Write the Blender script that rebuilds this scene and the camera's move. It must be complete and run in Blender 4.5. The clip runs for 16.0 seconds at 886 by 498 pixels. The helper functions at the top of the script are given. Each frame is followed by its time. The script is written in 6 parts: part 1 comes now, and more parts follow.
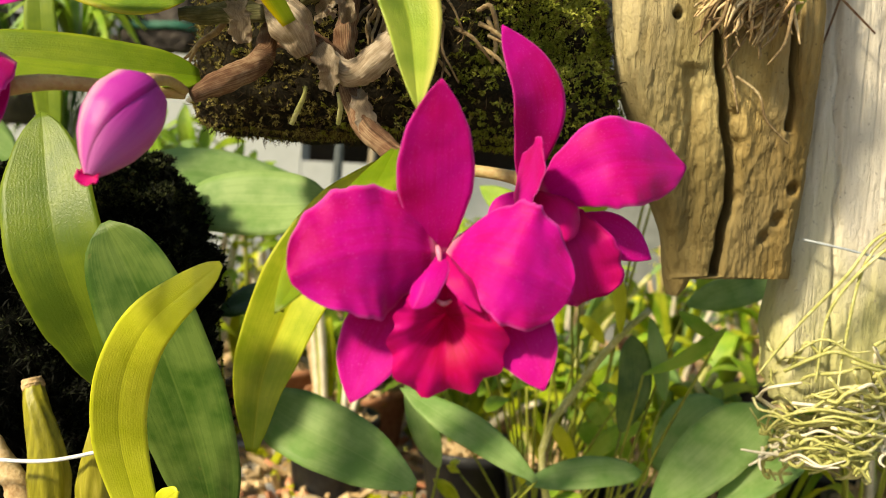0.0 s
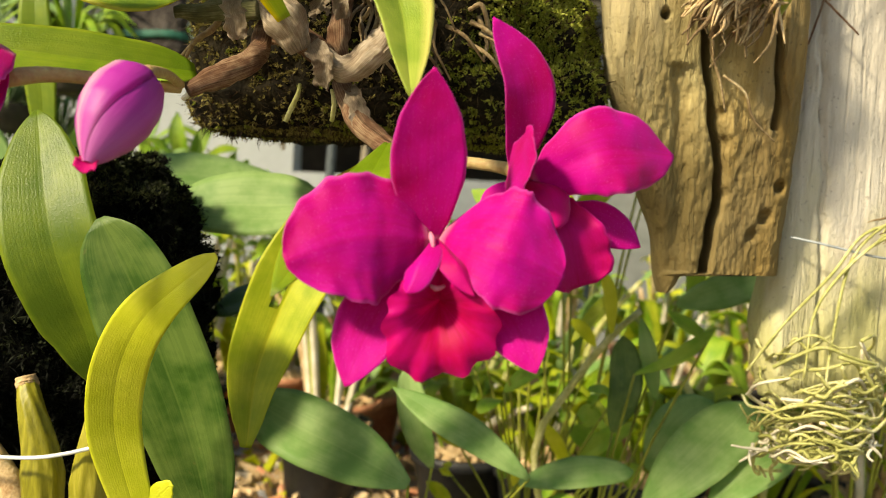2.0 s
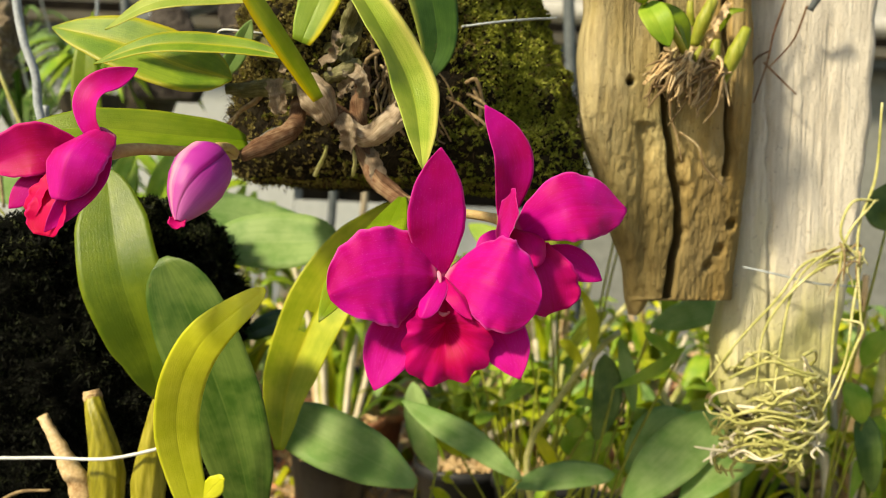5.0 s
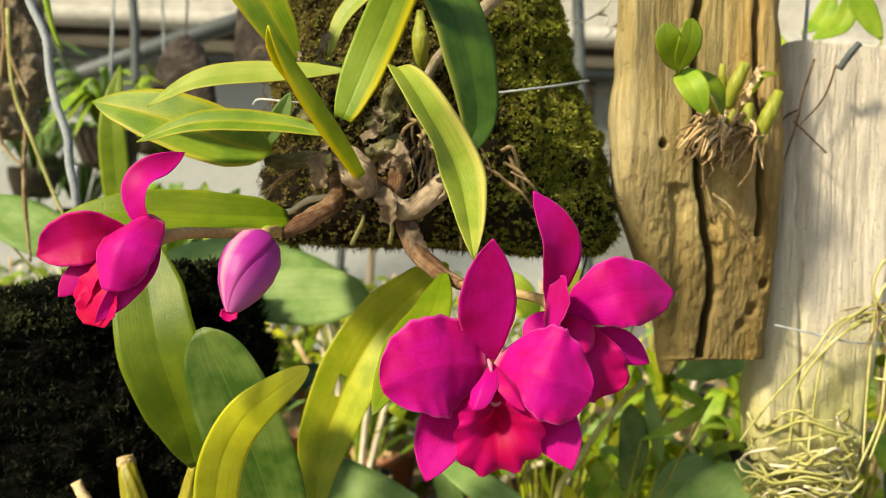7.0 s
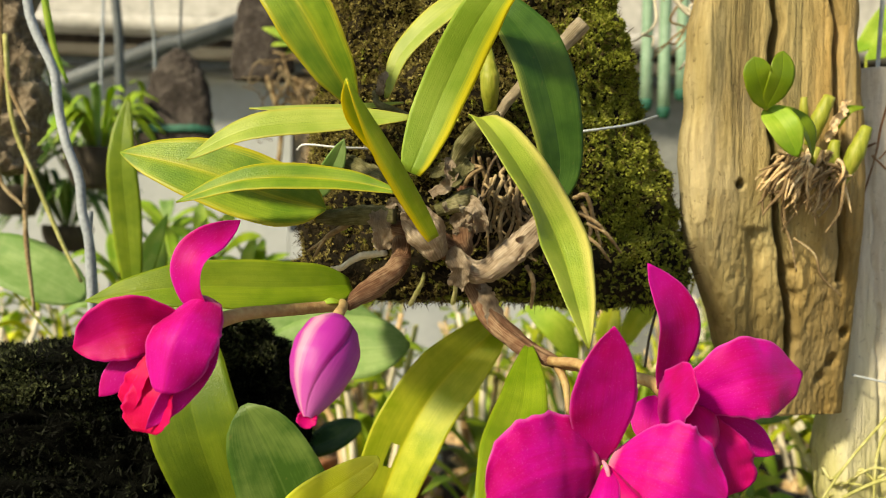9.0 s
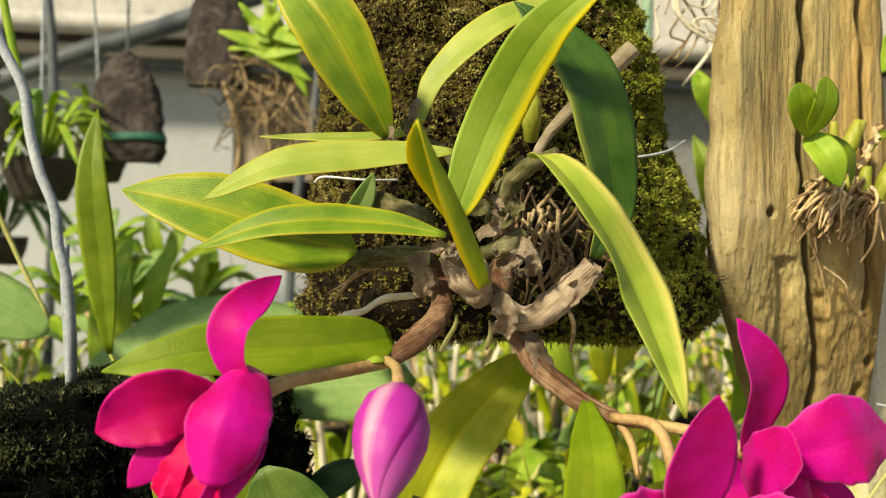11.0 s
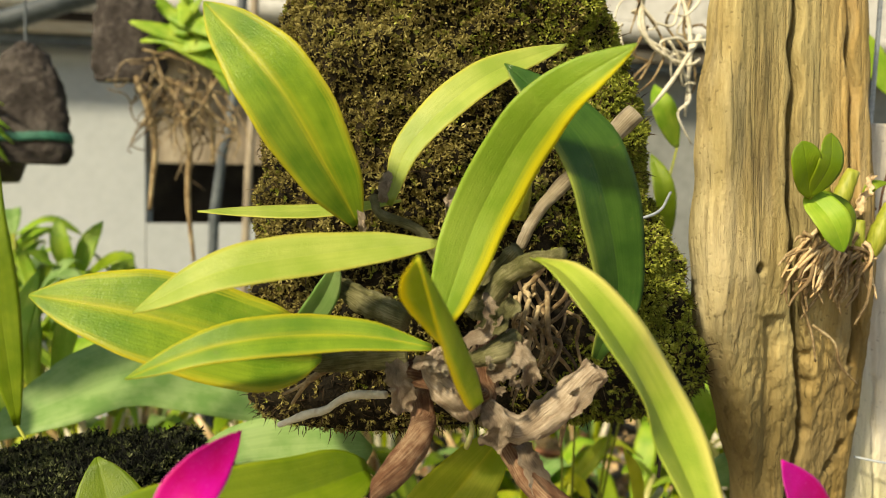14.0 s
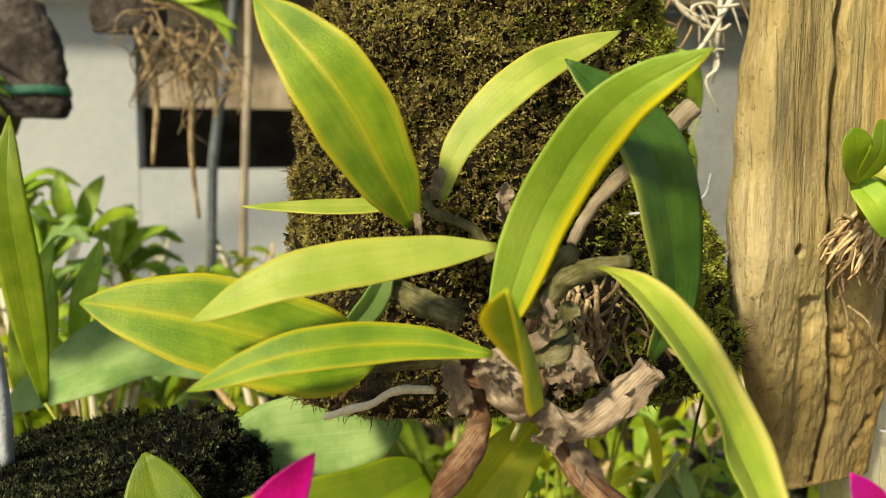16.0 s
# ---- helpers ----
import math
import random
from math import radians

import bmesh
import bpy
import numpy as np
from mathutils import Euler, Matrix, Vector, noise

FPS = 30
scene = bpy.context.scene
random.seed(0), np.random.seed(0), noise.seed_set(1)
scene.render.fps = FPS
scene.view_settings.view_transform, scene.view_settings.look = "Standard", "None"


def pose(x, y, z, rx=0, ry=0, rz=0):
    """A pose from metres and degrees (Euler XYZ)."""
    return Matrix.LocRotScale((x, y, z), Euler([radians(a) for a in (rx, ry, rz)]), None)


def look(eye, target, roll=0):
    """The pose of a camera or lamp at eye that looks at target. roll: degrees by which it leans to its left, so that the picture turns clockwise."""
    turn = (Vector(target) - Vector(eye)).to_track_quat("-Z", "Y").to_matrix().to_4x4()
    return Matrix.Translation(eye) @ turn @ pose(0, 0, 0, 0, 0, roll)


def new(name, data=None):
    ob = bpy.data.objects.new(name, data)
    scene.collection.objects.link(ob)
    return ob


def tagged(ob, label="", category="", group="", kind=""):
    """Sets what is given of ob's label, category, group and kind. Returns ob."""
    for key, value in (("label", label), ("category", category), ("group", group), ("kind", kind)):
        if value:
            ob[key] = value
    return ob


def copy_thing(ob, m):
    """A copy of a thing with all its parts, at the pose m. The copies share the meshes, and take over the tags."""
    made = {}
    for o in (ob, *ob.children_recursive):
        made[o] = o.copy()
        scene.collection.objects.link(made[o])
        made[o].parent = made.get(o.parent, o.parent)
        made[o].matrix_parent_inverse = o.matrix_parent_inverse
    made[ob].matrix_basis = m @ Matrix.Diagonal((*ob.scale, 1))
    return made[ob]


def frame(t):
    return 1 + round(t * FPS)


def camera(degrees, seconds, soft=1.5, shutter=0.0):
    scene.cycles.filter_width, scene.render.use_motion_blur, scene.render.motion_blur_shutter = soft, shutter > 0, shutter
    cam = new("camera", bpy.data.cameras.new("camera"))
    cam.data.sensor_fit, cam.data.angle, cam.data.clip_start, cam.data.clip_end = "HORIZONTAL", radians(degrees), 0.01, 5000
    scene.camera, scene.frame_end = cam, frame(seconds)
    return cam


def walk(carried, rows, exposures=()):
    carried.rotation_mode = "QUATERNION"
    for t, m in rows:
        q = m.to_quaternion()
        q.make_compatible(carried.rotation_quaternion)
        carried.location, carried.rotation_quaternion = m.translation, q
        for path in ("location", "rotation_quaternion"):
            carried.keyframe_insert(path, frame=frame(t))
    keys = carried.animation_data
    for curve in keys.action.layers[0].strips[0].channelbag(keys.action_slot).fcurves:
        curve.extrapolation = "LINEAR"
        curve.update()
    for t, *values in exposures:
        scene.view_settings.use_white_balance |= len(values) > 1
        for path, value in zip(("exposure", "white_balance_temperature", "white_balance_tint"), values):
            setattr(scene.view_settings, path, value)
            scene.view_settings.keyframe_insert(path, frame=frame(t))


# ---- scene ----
cam = camera(57.3, 16.0, soft=0.7)
METRES, EYE, TILT, LEAN, TURN = 0.40, 1.40, -3.0, -3.0, 0.0
ROWS = [
    (0.0, 0.0, 0.0, 0.0, -0.0, 0.0, 0.0),
    (0.5, -0.0003, 0.0289, -0.0194, -0.18, 0.21, -0.06),
    (1.0, 0.0043, 0.0752, -0.0159, -0.35, 0.43, 0.01),
    (1.5, 0.0005, 0.0492, -0.015, -0.48, 0.61, 0.11),
    (2.0, -0.0012, -0.0097, -0.0184, -0.6, 0.92, 0.17),
    (2.5, 0.0015, -0.0788, -0.0207, -0.7, 1.14, 0.25),
    (3.0, -0.0001, -0.1273, -0.024, -0.72, 1.42, 0.38),
    (5.5, -0.0108, -0.1924, -0.002, -0.88, 2.78, 0.75),
    (6.0, -0.0055, -0.2065, 0.0093, -0.88, 3.0, 0.9),
    (6.5, -0.0222, -0.2027, 0.0313, -0.75, 3.23, 0.92),
    (7.0, -0.054, -0.1827, 0.058, -0.75, 3.48, 0.84),
    (7.5, -0.0747, -0.1554, 0.0792, -0.73, 3.56, 0.92),
    (8.0, -0.0996, -0.1353, 0.1007, -1.01, 3.66, 1.14),
    (8.5, -0.1245, -0.1141, 0.1176, -1.51, 3.57, 1.36),
    (9.0, -0.1513, -0.0835, 0.1344, -2.24, 3.39, 1.65),
    (11.5, -0.2545, 0.0135, 0.2083, -8.18, 2.85, 2.76),
    (12.0, -0.2549, 0.0421, 0.2346, -9.45, 2.55, 2.97),
    (12.5, -0.2688, 0.0724, 0.2508, -10.46, 2.21, 3.06),
    (13.0, -0.2699, 0.0841, 0.2638, -11.36, 1.98, 3.14),
    (13.5, -0.2725, 0.0893, 0.2824, -12.03, 1.47, 3.31),
    (14.0, -0.2751, 0.1044, 0.3004, -12.5, 0.52, 3.49),
    (14.5, -0.2842, 0.1255, 0.3113, -12.81, -1.01, 3.56),
    (15.0, -0.2884, 0.1211, 0.3331, -12.98, -2.21, 3.58),
    (15.5, -0.3034, 0.1163, 0.3381, -13.15, -3.1, 3.54),
    (16.0, -0.3186, 0.1292, 0.3506, -13.24, -3.82, 3.53),
]
walk(cam, [(t, pose(0, 0, EYE, TILT, LEAN, TURN) @ pose(METRES * x, METRES * y, METRES * z, 90 + pitch, roll, yaw)) for t, x, y, z, yaw, pitch, roll in ROWS], exposures=[(0.0, 0.60, 8200, 4), (2.5, 0.56, 8200, 4), (6.0, 0.48, 8200, 4), (16.0, 0.48, 8200, 4)])
# a small lens close to its subject: a shallow depth of field
cam.data.dof.use_dof = True
cam.data.dof.focus_distance = 0.30
cam.data.dof.aperture_fstop = 13.5

# ---- light ----
world = bpy.data.worlds.new("sky")
scene.world = world
world.use_nodes = True
wn = world.node_tree.nodes
sky = wn.new("ShaderNodeTexSky")
sky.sky_type, sky.sun_disc = "NISHITA", False
SUN_WAY = Vector((0.60, 0.54, -0.60)).normalized()
sky.sun_elevation = math.asin(-SUN_WAY.z)
sky.sun_rotation = math.atan2(-SUN_WAY.x, -SUN_WAY.y)
wn["Background"].inputs["Strength"].default_value = 0.115
world.node_tree.links.new(sky.outputs[0], wn["Background"].inputs["Color"])
sun = new("sun", bpy.data.lights.new("sun", "SUN"))
sun.data.energy, sun.data.angle, sun.data.color = 4.5, radians(6.0), (1.0, 0.93, 0.80)
sun.matrix_world = look((-2, -3, 4), Vector((-2, -3, 4)) + SUN_WAY)


# ---- materials ----
def mat(name, rough=0.6):
    m = bpy.data.materials.new(name)
    m.use_nodes = True
    nt = m.node_tree
    bsdf = nt.nodes["Principled BSDF"]
    bsdf.inputs["Roughness"].default_value = rough
    return m, nt, bsdf


def node(nt, kind, **inputs):
    n = nt.nodes.new(kind)
    for k, v in inputs.items():
        n.inputs[k.replace("_", " ")].default_value = v
    return n


def ramp(nt, fac, stops):
    r = nt.nodes.new("ShaderNodeValToRGB")
    el = r.color_ramp.elements
    while len(el) < len(stops):
        el.new(0.5)
    for e, (p, c) in zip(el, stops):
        e.position, e.color = p, (*c, 1)
    nt.links.new(fac, r.inputs[0])
    return r.outputs[0]


def mix(nt, fac, a, b, blend="MIX"):
    m = nt.nodes.new("ShaderNodeMix")
    m.data_type, m.blend_type = "RGBA", blend
    for sock, v in ((m.inputs[0], fac), (m.inputs[6], a), (m.inputs[7], b)):
        if isinstance(v, (int, float)):
            sock.default_value = v
        elif isinstance(v, tuple):
            sock.default_value = (*v, 1)
        else:
            nt.links.new(v, sock)
    return m.outputs[2]


def calc(nt, op, a, b=0.0, clamp=False):
    m = nt.nodes.new("ShaderNodeMath")
    m.operation, m.use_clamp = op, clamp
    for sock, v in zip(m.inputs, (a, b)):
        if isinstance(v, (int, float)):
            sock.default_value = v
        else:
            nt.links.new(v, sock)
    return m.outputs[0]


def noise_tex(nt, scale, detail=4.0, stretch=(1, 1, 1), coord="Object", rough=0.55):
    tc = nt.nodes.new("ShaderNodeTexCoord")
    mp = nt.nodes.new("ShaderNodeMapping")
    mp.inputs["Scale"].default_value = stretch
    n = node(nt, "ShaderNodeTexNoise", Scale=scale, Detail=detail, Roughness=rough)
    nt.links.new(tc.outputs[coord], mp.inputs[0])
    nt.links.new(mp.outputs[0], n.inputs["Vector"])
    return n.outputs["Fac"]


def bump(nt, bsdf, height, strength, dist):
    b = node(nt, "ShaderNodeBump", Strength=strength, Distance=dist)
    nt.links.new(height, b.inputs["Height"])
    nt.links.new(b.outputs[0], bsdf.inputs["Normal"])


def thin(nt, bsdf, colour, share):
    """Lets light through a thin sheet such as a leaf or a petal."""
    t = nt.nodes.new("ShaderNodeBsdfTranslucent")
    mx = nt.nodes.new("ShaderNodeMixShader")
    mx.inputs[0].default_value = share
    nt.links.new(colour, t.inputs["Color"])
    nt.links.new(bsdf.outputs[0], mx.inputs[1])
    nt.links.new(t.outputs[0], mx.inputs[2])
    nt.links.new(mx.outputs[0], nt.nodes["Material Output"].inputs["Surface"])


def rough_matter(name, dark, mid, light, scale, fine, rough=0.85, relief=0.6, dist=0.001, stretch=(1, 1, 1), spec=0.3):
    m, nt, b = mat(name, rough)
    b.inputs["Specular IOR Level"].default_value = spec
    big = noise_tex(nt, scale, 5, stretch)
    small = noise_tex(nt, fine, 6, stretch)
    both = calc(nt, "ADD", calc(nt, "MULTIPLY", big, 0.6), calc(nt, "MULTIPLY", small, 0.4))
    nt.links.new(ramp(nt, both, [(0.34, dark), (0.5, mid), (0.66, light)]), b.inputs["Base Color"])
    bump(nt, b, small, relief, dist)
    return m


def leaf_matter(name, green, pale, edge, margin, stripe=0.0, side=0.0, rough=0.38, through_share=0.3):
    """A leaf: u runs across the blade, v along it. margin: the share of the half width that the edge colour takes."""
    m, nt, b = mat(name, rough)
    b.inputs["Specular IOR Level"].default_value = 0.38
    tc = nt.nodes.new("ShaderNodeTexCoord")
    sep = nt.nodes.new("ShaderNodeSeparateXYZ")
    nt.links.new(tc.outputs["UV"], sep.inputs[0])
    streak = noise_tex(nt, 5.0, 6, (9, 0.6, 1), "UV", 0.6)
    blotch = noise_tex(nt, 60.0, 3)
    fine = noise_tex(nt, 1300.0, 3)
    mixd = calc(nt, "ADD", calc(nt, "MULTIPLY", streak, 0.22), calc(nt, "MULTIPLY", blotch, 0.78))
    body = ramp(nt, mixd, [(0.40, green), (0.60, pale)])
    band = ramp(nt, noise_tex(nt, 2.6, 3, (6, 0.35, 1), "UV", 0.5), [(0.46, (0, 0, 0)), (0.56, (1, 1, 1))])
    body = mix(nt, calc(nt, "MULTIPLY", band, 0.25), body, green)
    vein = calc(nt, "SUBTRACT", 1.0, calc(nt, "MULTIPLY", calc(nt, "ABSOLUTE", calc(nt, "SUBTRACT", sep.outputs[0], 0.5)), 55.0), True)
    body = mix(nt, calc(nt, "MULTIPLY", vein, 0.45), body, pale)
    # distance from the middle vein, wavering a little along the blade
    off = calc(nt, "ADD", sep.outputs[0], calc(nt, "MULTIPLY", calc(nt, "SUBTRACT", streak, 0.5), 0.22))
    away = calc(nt, "MULTIPLY", calc(nt, "ABSOLUTE", calc(nt, "SUBTRACT", off, 0.5 + side)), 2.0)
    rim = calc(nt, "MULTIPLY", calc(nt, "SUBTRACT", away, 1.0 - margin), 3.4, True)
    if margin > 0:
        body = mix(nt, rim, body, edge)
    if stripe > 0:
        mid = calc(nt, "MULTIPLY", calc(nt, "SUBTRACT", stripe * 3.4, away), 4.5, True)
        broken = ramp(nt, noise_tex(nt, 2.2, 3, (5, 1.1, 1), "UV"), [(0.36, (0.15, 0.15, 0.15)), (0.58, (1, 1, 1))])
        body = mix(nt, calc(nt, "MULTIPLY", calc(nt, "MULTIPLY", mid, broken), 0.5), body, edge)
    spots = ramp(nt, noise_tex(nt, 260.0, 2), [(0.70, (0, 0, 0)), (0.78, (1, 1, 1))])
    body = mix(nt, calc(nt, "MULTIPLY", spots, 0.25), body, (0.25, 0.20, 0.06))
    nt.links.new(body, b.inputs["Base Color"])
    veins = node(nt, "ShaderNodeTexWave", Scale=7.0, Distortion=0.6, Detail=1.0)
    nt.links.new(tc.outputs["UV"], veins.inputs["Vector"])
    lines = noise_tex(nt, 14.0, 3, (9, 0.2, 1), "UV", 0.6)
    h = calc(nt, "ADD", calc(nt, "ADD", calc(nt, "MULTIPLY", fine, 0.5), calc(nt, "MULTIPLY", lines, 0.22)), calc(nt, "MULTIPLY", veins.outputs["Fac"], 0.05))
    groove = calc(nt, "MULTIPLY", calc(nt, "ABSOLUTE", calc(nt, "SUBTRACT", sep.outputs[0], 0.5)), 16.0, True)
    h = calc(nt, "ADD", h, calc(nt, "MULTIPLY", groove, 0.4))
    bump(nt, b, h, 0.5, 0.0007)
    thin(nt, b, body, through_share)
    return m


def petal_matter(name, deep, bright, edge, share=0.25, base=None, throat=None):
    m, nt, b = mat(name, 0.5)
    b.inputs["Specular IOR Level"].default_value = 0.14
    b.inputs["Sheen Weight"].default_value = 0.06
    b.inputs["Sheen Tint"].default_value = (1, 0.5, 0.9, 1)
    tc = nt.nodes.new("ShaderNodeTexCoord")
    sep = nt.nodes.new("ShaderNodeSeparateXYZ")
    nt.links.new(tc.outputs["UV"], sep.inputs[0])
    streak = noise_tex(nt, 4.0, 5, (8, 0.7, 1), "UV", 0.6)
    cloud = noise_tex(nt, 55.0, 3)
    body = ramp(nt, calc(nt, "ADD", calc(nt, "MULTIPLY", streak, 0.3), calc(nt, "MULTIPLY", cloud, 0.7)), [(0.36, deep), (0.64, bright)])
    away = calc(nt, "MULTIPLY", calc(nt, "ABSOLUTE", calc(nt, "SUBTRACT", sep.outputs[0], 0.5)), 2.0)
    vein = calc(nt, "MULTIPLY", calc(nt, "SUBTRACT", 0.05, away), 12.0, True)
    body = mix(nt, calc(nt, "MULTIPLY", vein, 0.35), body, deep)
    # sun sparkle painted as pale specks into the petal colour
    glint = ramp(nt, noise_tex(nt, 2400.0, 2), [(0.62, (0, 0, 0)), (0.72, (1, 1, 1))])
    body = mix(nt, calc(nt, "MULTIPLY", glint, 0.35), body, edge)
    body = mix(nt, calc(nt, "MULTIPLY", calc(nt, "SUBTRACT", away, 0.93), 8.0, True), body, edge)
    if base:
        near = calc(nt, "MULTIPLY", calc(nt, "SUBTRACT", 0.06, sep.outputs[1]), 14.0, True)
        body = mix(nt, near, body, base)
    if throat:
        near = ramp(nt, sep.outputs[1], [(0.2, (1, 1, 1)), (0.75, (0, 0, 0))])
        lines = ramp(nt, noise_tex(nt, 3.0, 2, (14, 0.4, 1), "UV"), [(0.45, (0.5, 0.5, 0.5)), (0.6, (1, 1, 1))])
        body = mix(nt, calc(nt, "MULTIPLY", near, lines), body, throat)
    nt.links.new(body, b.inputs["Base Color"])
    pores = noise_tex(nt, 900.0, 3)
    cells = node(nt, "ShaderNodeTexVoronoi", Scale=2600.0)
    nt.links.new(tc.outputs["Object"], cells.inputs["Vector"])
    h = calc(nt, "ADD", calc(nt, "MULTIPLY", cells.outputs["Distance"], 0.6), calc(nt, "ADD", calc(nt, "MULTIPLY", streak, 0.5), calc(nt, "MULTIPLY", pores, 0.8)))
    bump(nt, b, h, 0.2, 0.0004)
    thin(nt, b, body, share)
    return m


def bud_matter(name, ridge, body_c, seam, pale):
    """Bud scales: pale along the ridge, deep towards the seams, finely lined."""
    m, nt, b = mat(name, 0.42)
    b.inputs["Specular IOR Level"].default_value = 0.3
    tc = nt.nodes.new("ShaderNodeTexCoord")
    sep = nt.nodes.new("ShaderNodeSeparateXYZ")
    nt.links.new(tc.outputs["UV"], sep.inputs[0])
    lines = noise_tex(nt, 4.0, 5, (9, 0.5, 1), "UV", 0.6)
    off = calc(nt, "ADD", sep.outputs[0], calc(nt, "MULTIPLY", calc(nt, "SUBTRACT", lines, 0.5), 0.16))
    away = calc(nt, "MULTIPLY", calc(nt, "ABSOLUTE", calc(nt, "SUBTRACT", off, 0.5)), 2.0)
    col = ramp(nt, away, [(0.0, ridge), (0.05, ridge), (0.28, body_c), (0.80, body_c), (0.93, seam)])
    low = calc(nt, "MULTIPLY", calc(nt, "SUBTRACT", sep.outputs[1], 0.55), 1.4, True)
    col = mix(nt, calc(nt, "MULTIPLY", low, 0.45), col, pale)
    nt.links.new(col, b.inputs["Base Color"])
    bump(nt, b, lines, 0.3, 0.0006)
    thin(nt, b, col, 0.15)
    return m


def husk_matter(name, dark, mid, light):
    """Dry papery sheath: fine veins along it, blotched, slightly see-through."""
    m, nt, b = mat(name, 0.7)
    b.inputs["Specular IOR Level"].default_value = 0.25
    veins = noise_tex(nt, 6.0, 5, (9, 0.5, 1), "UV", 0.65)
    blotch = noise_tex(nt, 130.0, 5)
    tone = calc(nt, "ADD", calc(nt, "MULTIPLY", veins, 0.5), calc(nt, "MULTIPLY", blotch, 0.5))
    col = ramp(nt, tone, [(0.34, dark), (0.48, mid), (0.62, light)])
    nt.links.new(col, b.inputs["Base Color"])
    bump(nt, b, calc(nt, "ADD", veins, calc(nt, "MULTIPLY", blotch, 0.6)), 1.0, 0.0013)
    thin(nt, b, col, 0.15)
    return m


def tuft_matter(name, stops):
    """Moss leaflets and fibres, each with a shade of its own."""
    m, nt, b = mat(name, 0.8)
    b.inputs["Specular IOR Level"].default_value = 0.2
    own = nt.nodes.new("ShaderNodeNewGeometry").outputs["Random Per Island"]
    patch = noise_tex(nt, 45.0, 3)
    both = calc(nt, "ADD", calc(nt, "MULTIPLY", own, 0.55), calc(nt, "MULTIPLY", calc(nt, "SUBTRACT", patch, 0.28), 1.1))
    col = ramp(nt, both, stops)
    nt.links.new(col, b.inputs["Base Color"])
    thin(nt, b, col, 0.25)
    return m


def wood_matter(name, dark, mid, light, split=None, other=None, algae=None, algae_z=0.0):
    """Weathered wood, grain upright. split: past this x another heartwood colour; algae: a green film below a height."""
    m, nt, b = mat(name, 0.82)
    b.inputs["Specular IOR Level"].default_value = 0.25
    broad = noise_tex(nt, 16, 4, (1, 1, 0.25))
    grain = noise_tex(nt, 95, 7, (1, 1, 0.13), rough=0.7)
    fibre = noise_tex(nt, 480, 5, (1, 1, 0.10), rough=0.65)
    speck = noise_tex(nt, 420, 3)
    tone = calc(nt, "ADD", calc(nt, "MULTIPLY", broad, 0.46), calc(nt, "ADD", calc(nt, "MULTIPLY", grain, 0.32), calc(nt, "MULTIPLY", fibre, 0.22)))
    col = ramp(nt, tone, [(0.36, dark), (0.47, mid), (0.60, light)])
    tc = nt.nodes.new("ShaderNodeTexCoord")
    sep = nt.nodes.new("ShaderNodeSeparateXYZ")
    nt.links.new(tc.outputs["Object"], sep.inputs[0])
    if split is not None:
        x = calc(nt, "ADD", sep.outputs[0], calc(nt, "MULTIPLY", calc(nt, "SUBTRACT", broad, 0.5), 0.05))
        past = calc(nt, "MULTIPLY", calc(nt, "SUBTRACT", x, split), 45.0, True)
        col = mix(nt, calc(nt, "MULTIPLY", past, 0.60), col, mix(nt, 1.0, col, tuple(c * 1.6 for c in other), "MULTIPLY"))
    if algae is not None:
        z = calc(nt, "ADD", sep.outputs[2], calc(nt, "MULTIPLY", calc(nt, "SUBTRACT", broad, 0.5), 0.5))
        below = calc(nt, "MULTIPLY", calc(nt, "SUBTRACT", algae_z, z), 9.0, True)
        col = mix(nt, calc(nt, "MULTIPLY", below, 0.7), col, algae)
    if split is not None:
        stain = ramp(nt, noise_tex(nt, 38, 5, (1, 1, 0.35)), [(0.46, (0, 0, 0)), (0.62, (1, 1, 1))])
        col = mix(nt, calc(nt, "MULTIPLY", stain, 0.5), col, (0.17, 0.15, 0.07))
        worn = ramp(nt, noise_tex(nt, 21, 4, (1, 1, 0.2)), [(0.50, (0, 0, 0)), (0.66, (1, 1, 1))])
        col = mix(nt, calc(nt, "MULTIPLY", worn, 0.5), col, (0.62, 0.54, 0.36))
        # brown stain low on the slab, darkened further to paint in the shade there
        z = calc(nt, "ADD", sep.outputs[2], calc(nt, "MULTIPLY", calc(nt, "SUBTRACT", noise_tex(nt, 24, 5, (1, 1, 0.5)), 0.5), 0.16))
        stain_shade = calc(nt, "MULTIPLY", calc(nt, "SUBTRACT", 1.485, z), 16.0, True)
        col = mix(nt, calc(nt, "MULTIPLY", stain_shade, 0.75), col, mix(nt, grain, (0.065, 0.046, 0.016), (0.25, 0.175, 0.058)))
    pits = ramp(nt, speck, [(0.30, (1, 1, 1)), (0.36, (0, 0, 0))])
    col = mix(nt, calc(nt, "MULTIPLY", pits, 0.6), col, dark)
    nt.links.new(col, b.inputs["Base Color"])
    h = calc(nt, "ADD", calc(nt, "ADD", grain, calc(nt, "MULTIPLY", fibre, 0.5)), calc(nt, "MULTIPLY", speck, 0.35))
    streak = ramp(nt, noise_tex(nt, 260, 4, (1, 1, 0.035), rough=0.6), [(0.56, (0, 0, 0)), (0.66, (1, 1, 1))])
    col = mix(nt, calc(nt, "MULTIPLY", streak, 0.22), col, dark)
    nt.links.new(col, b.inputs["Base Color"])
    h = calc(nt, "SUBTRACT", h, calc(nt, "MULTIPLY", streak, 0.4))
    bump(nt, b, h, 0.9, 0.0020)
    return m


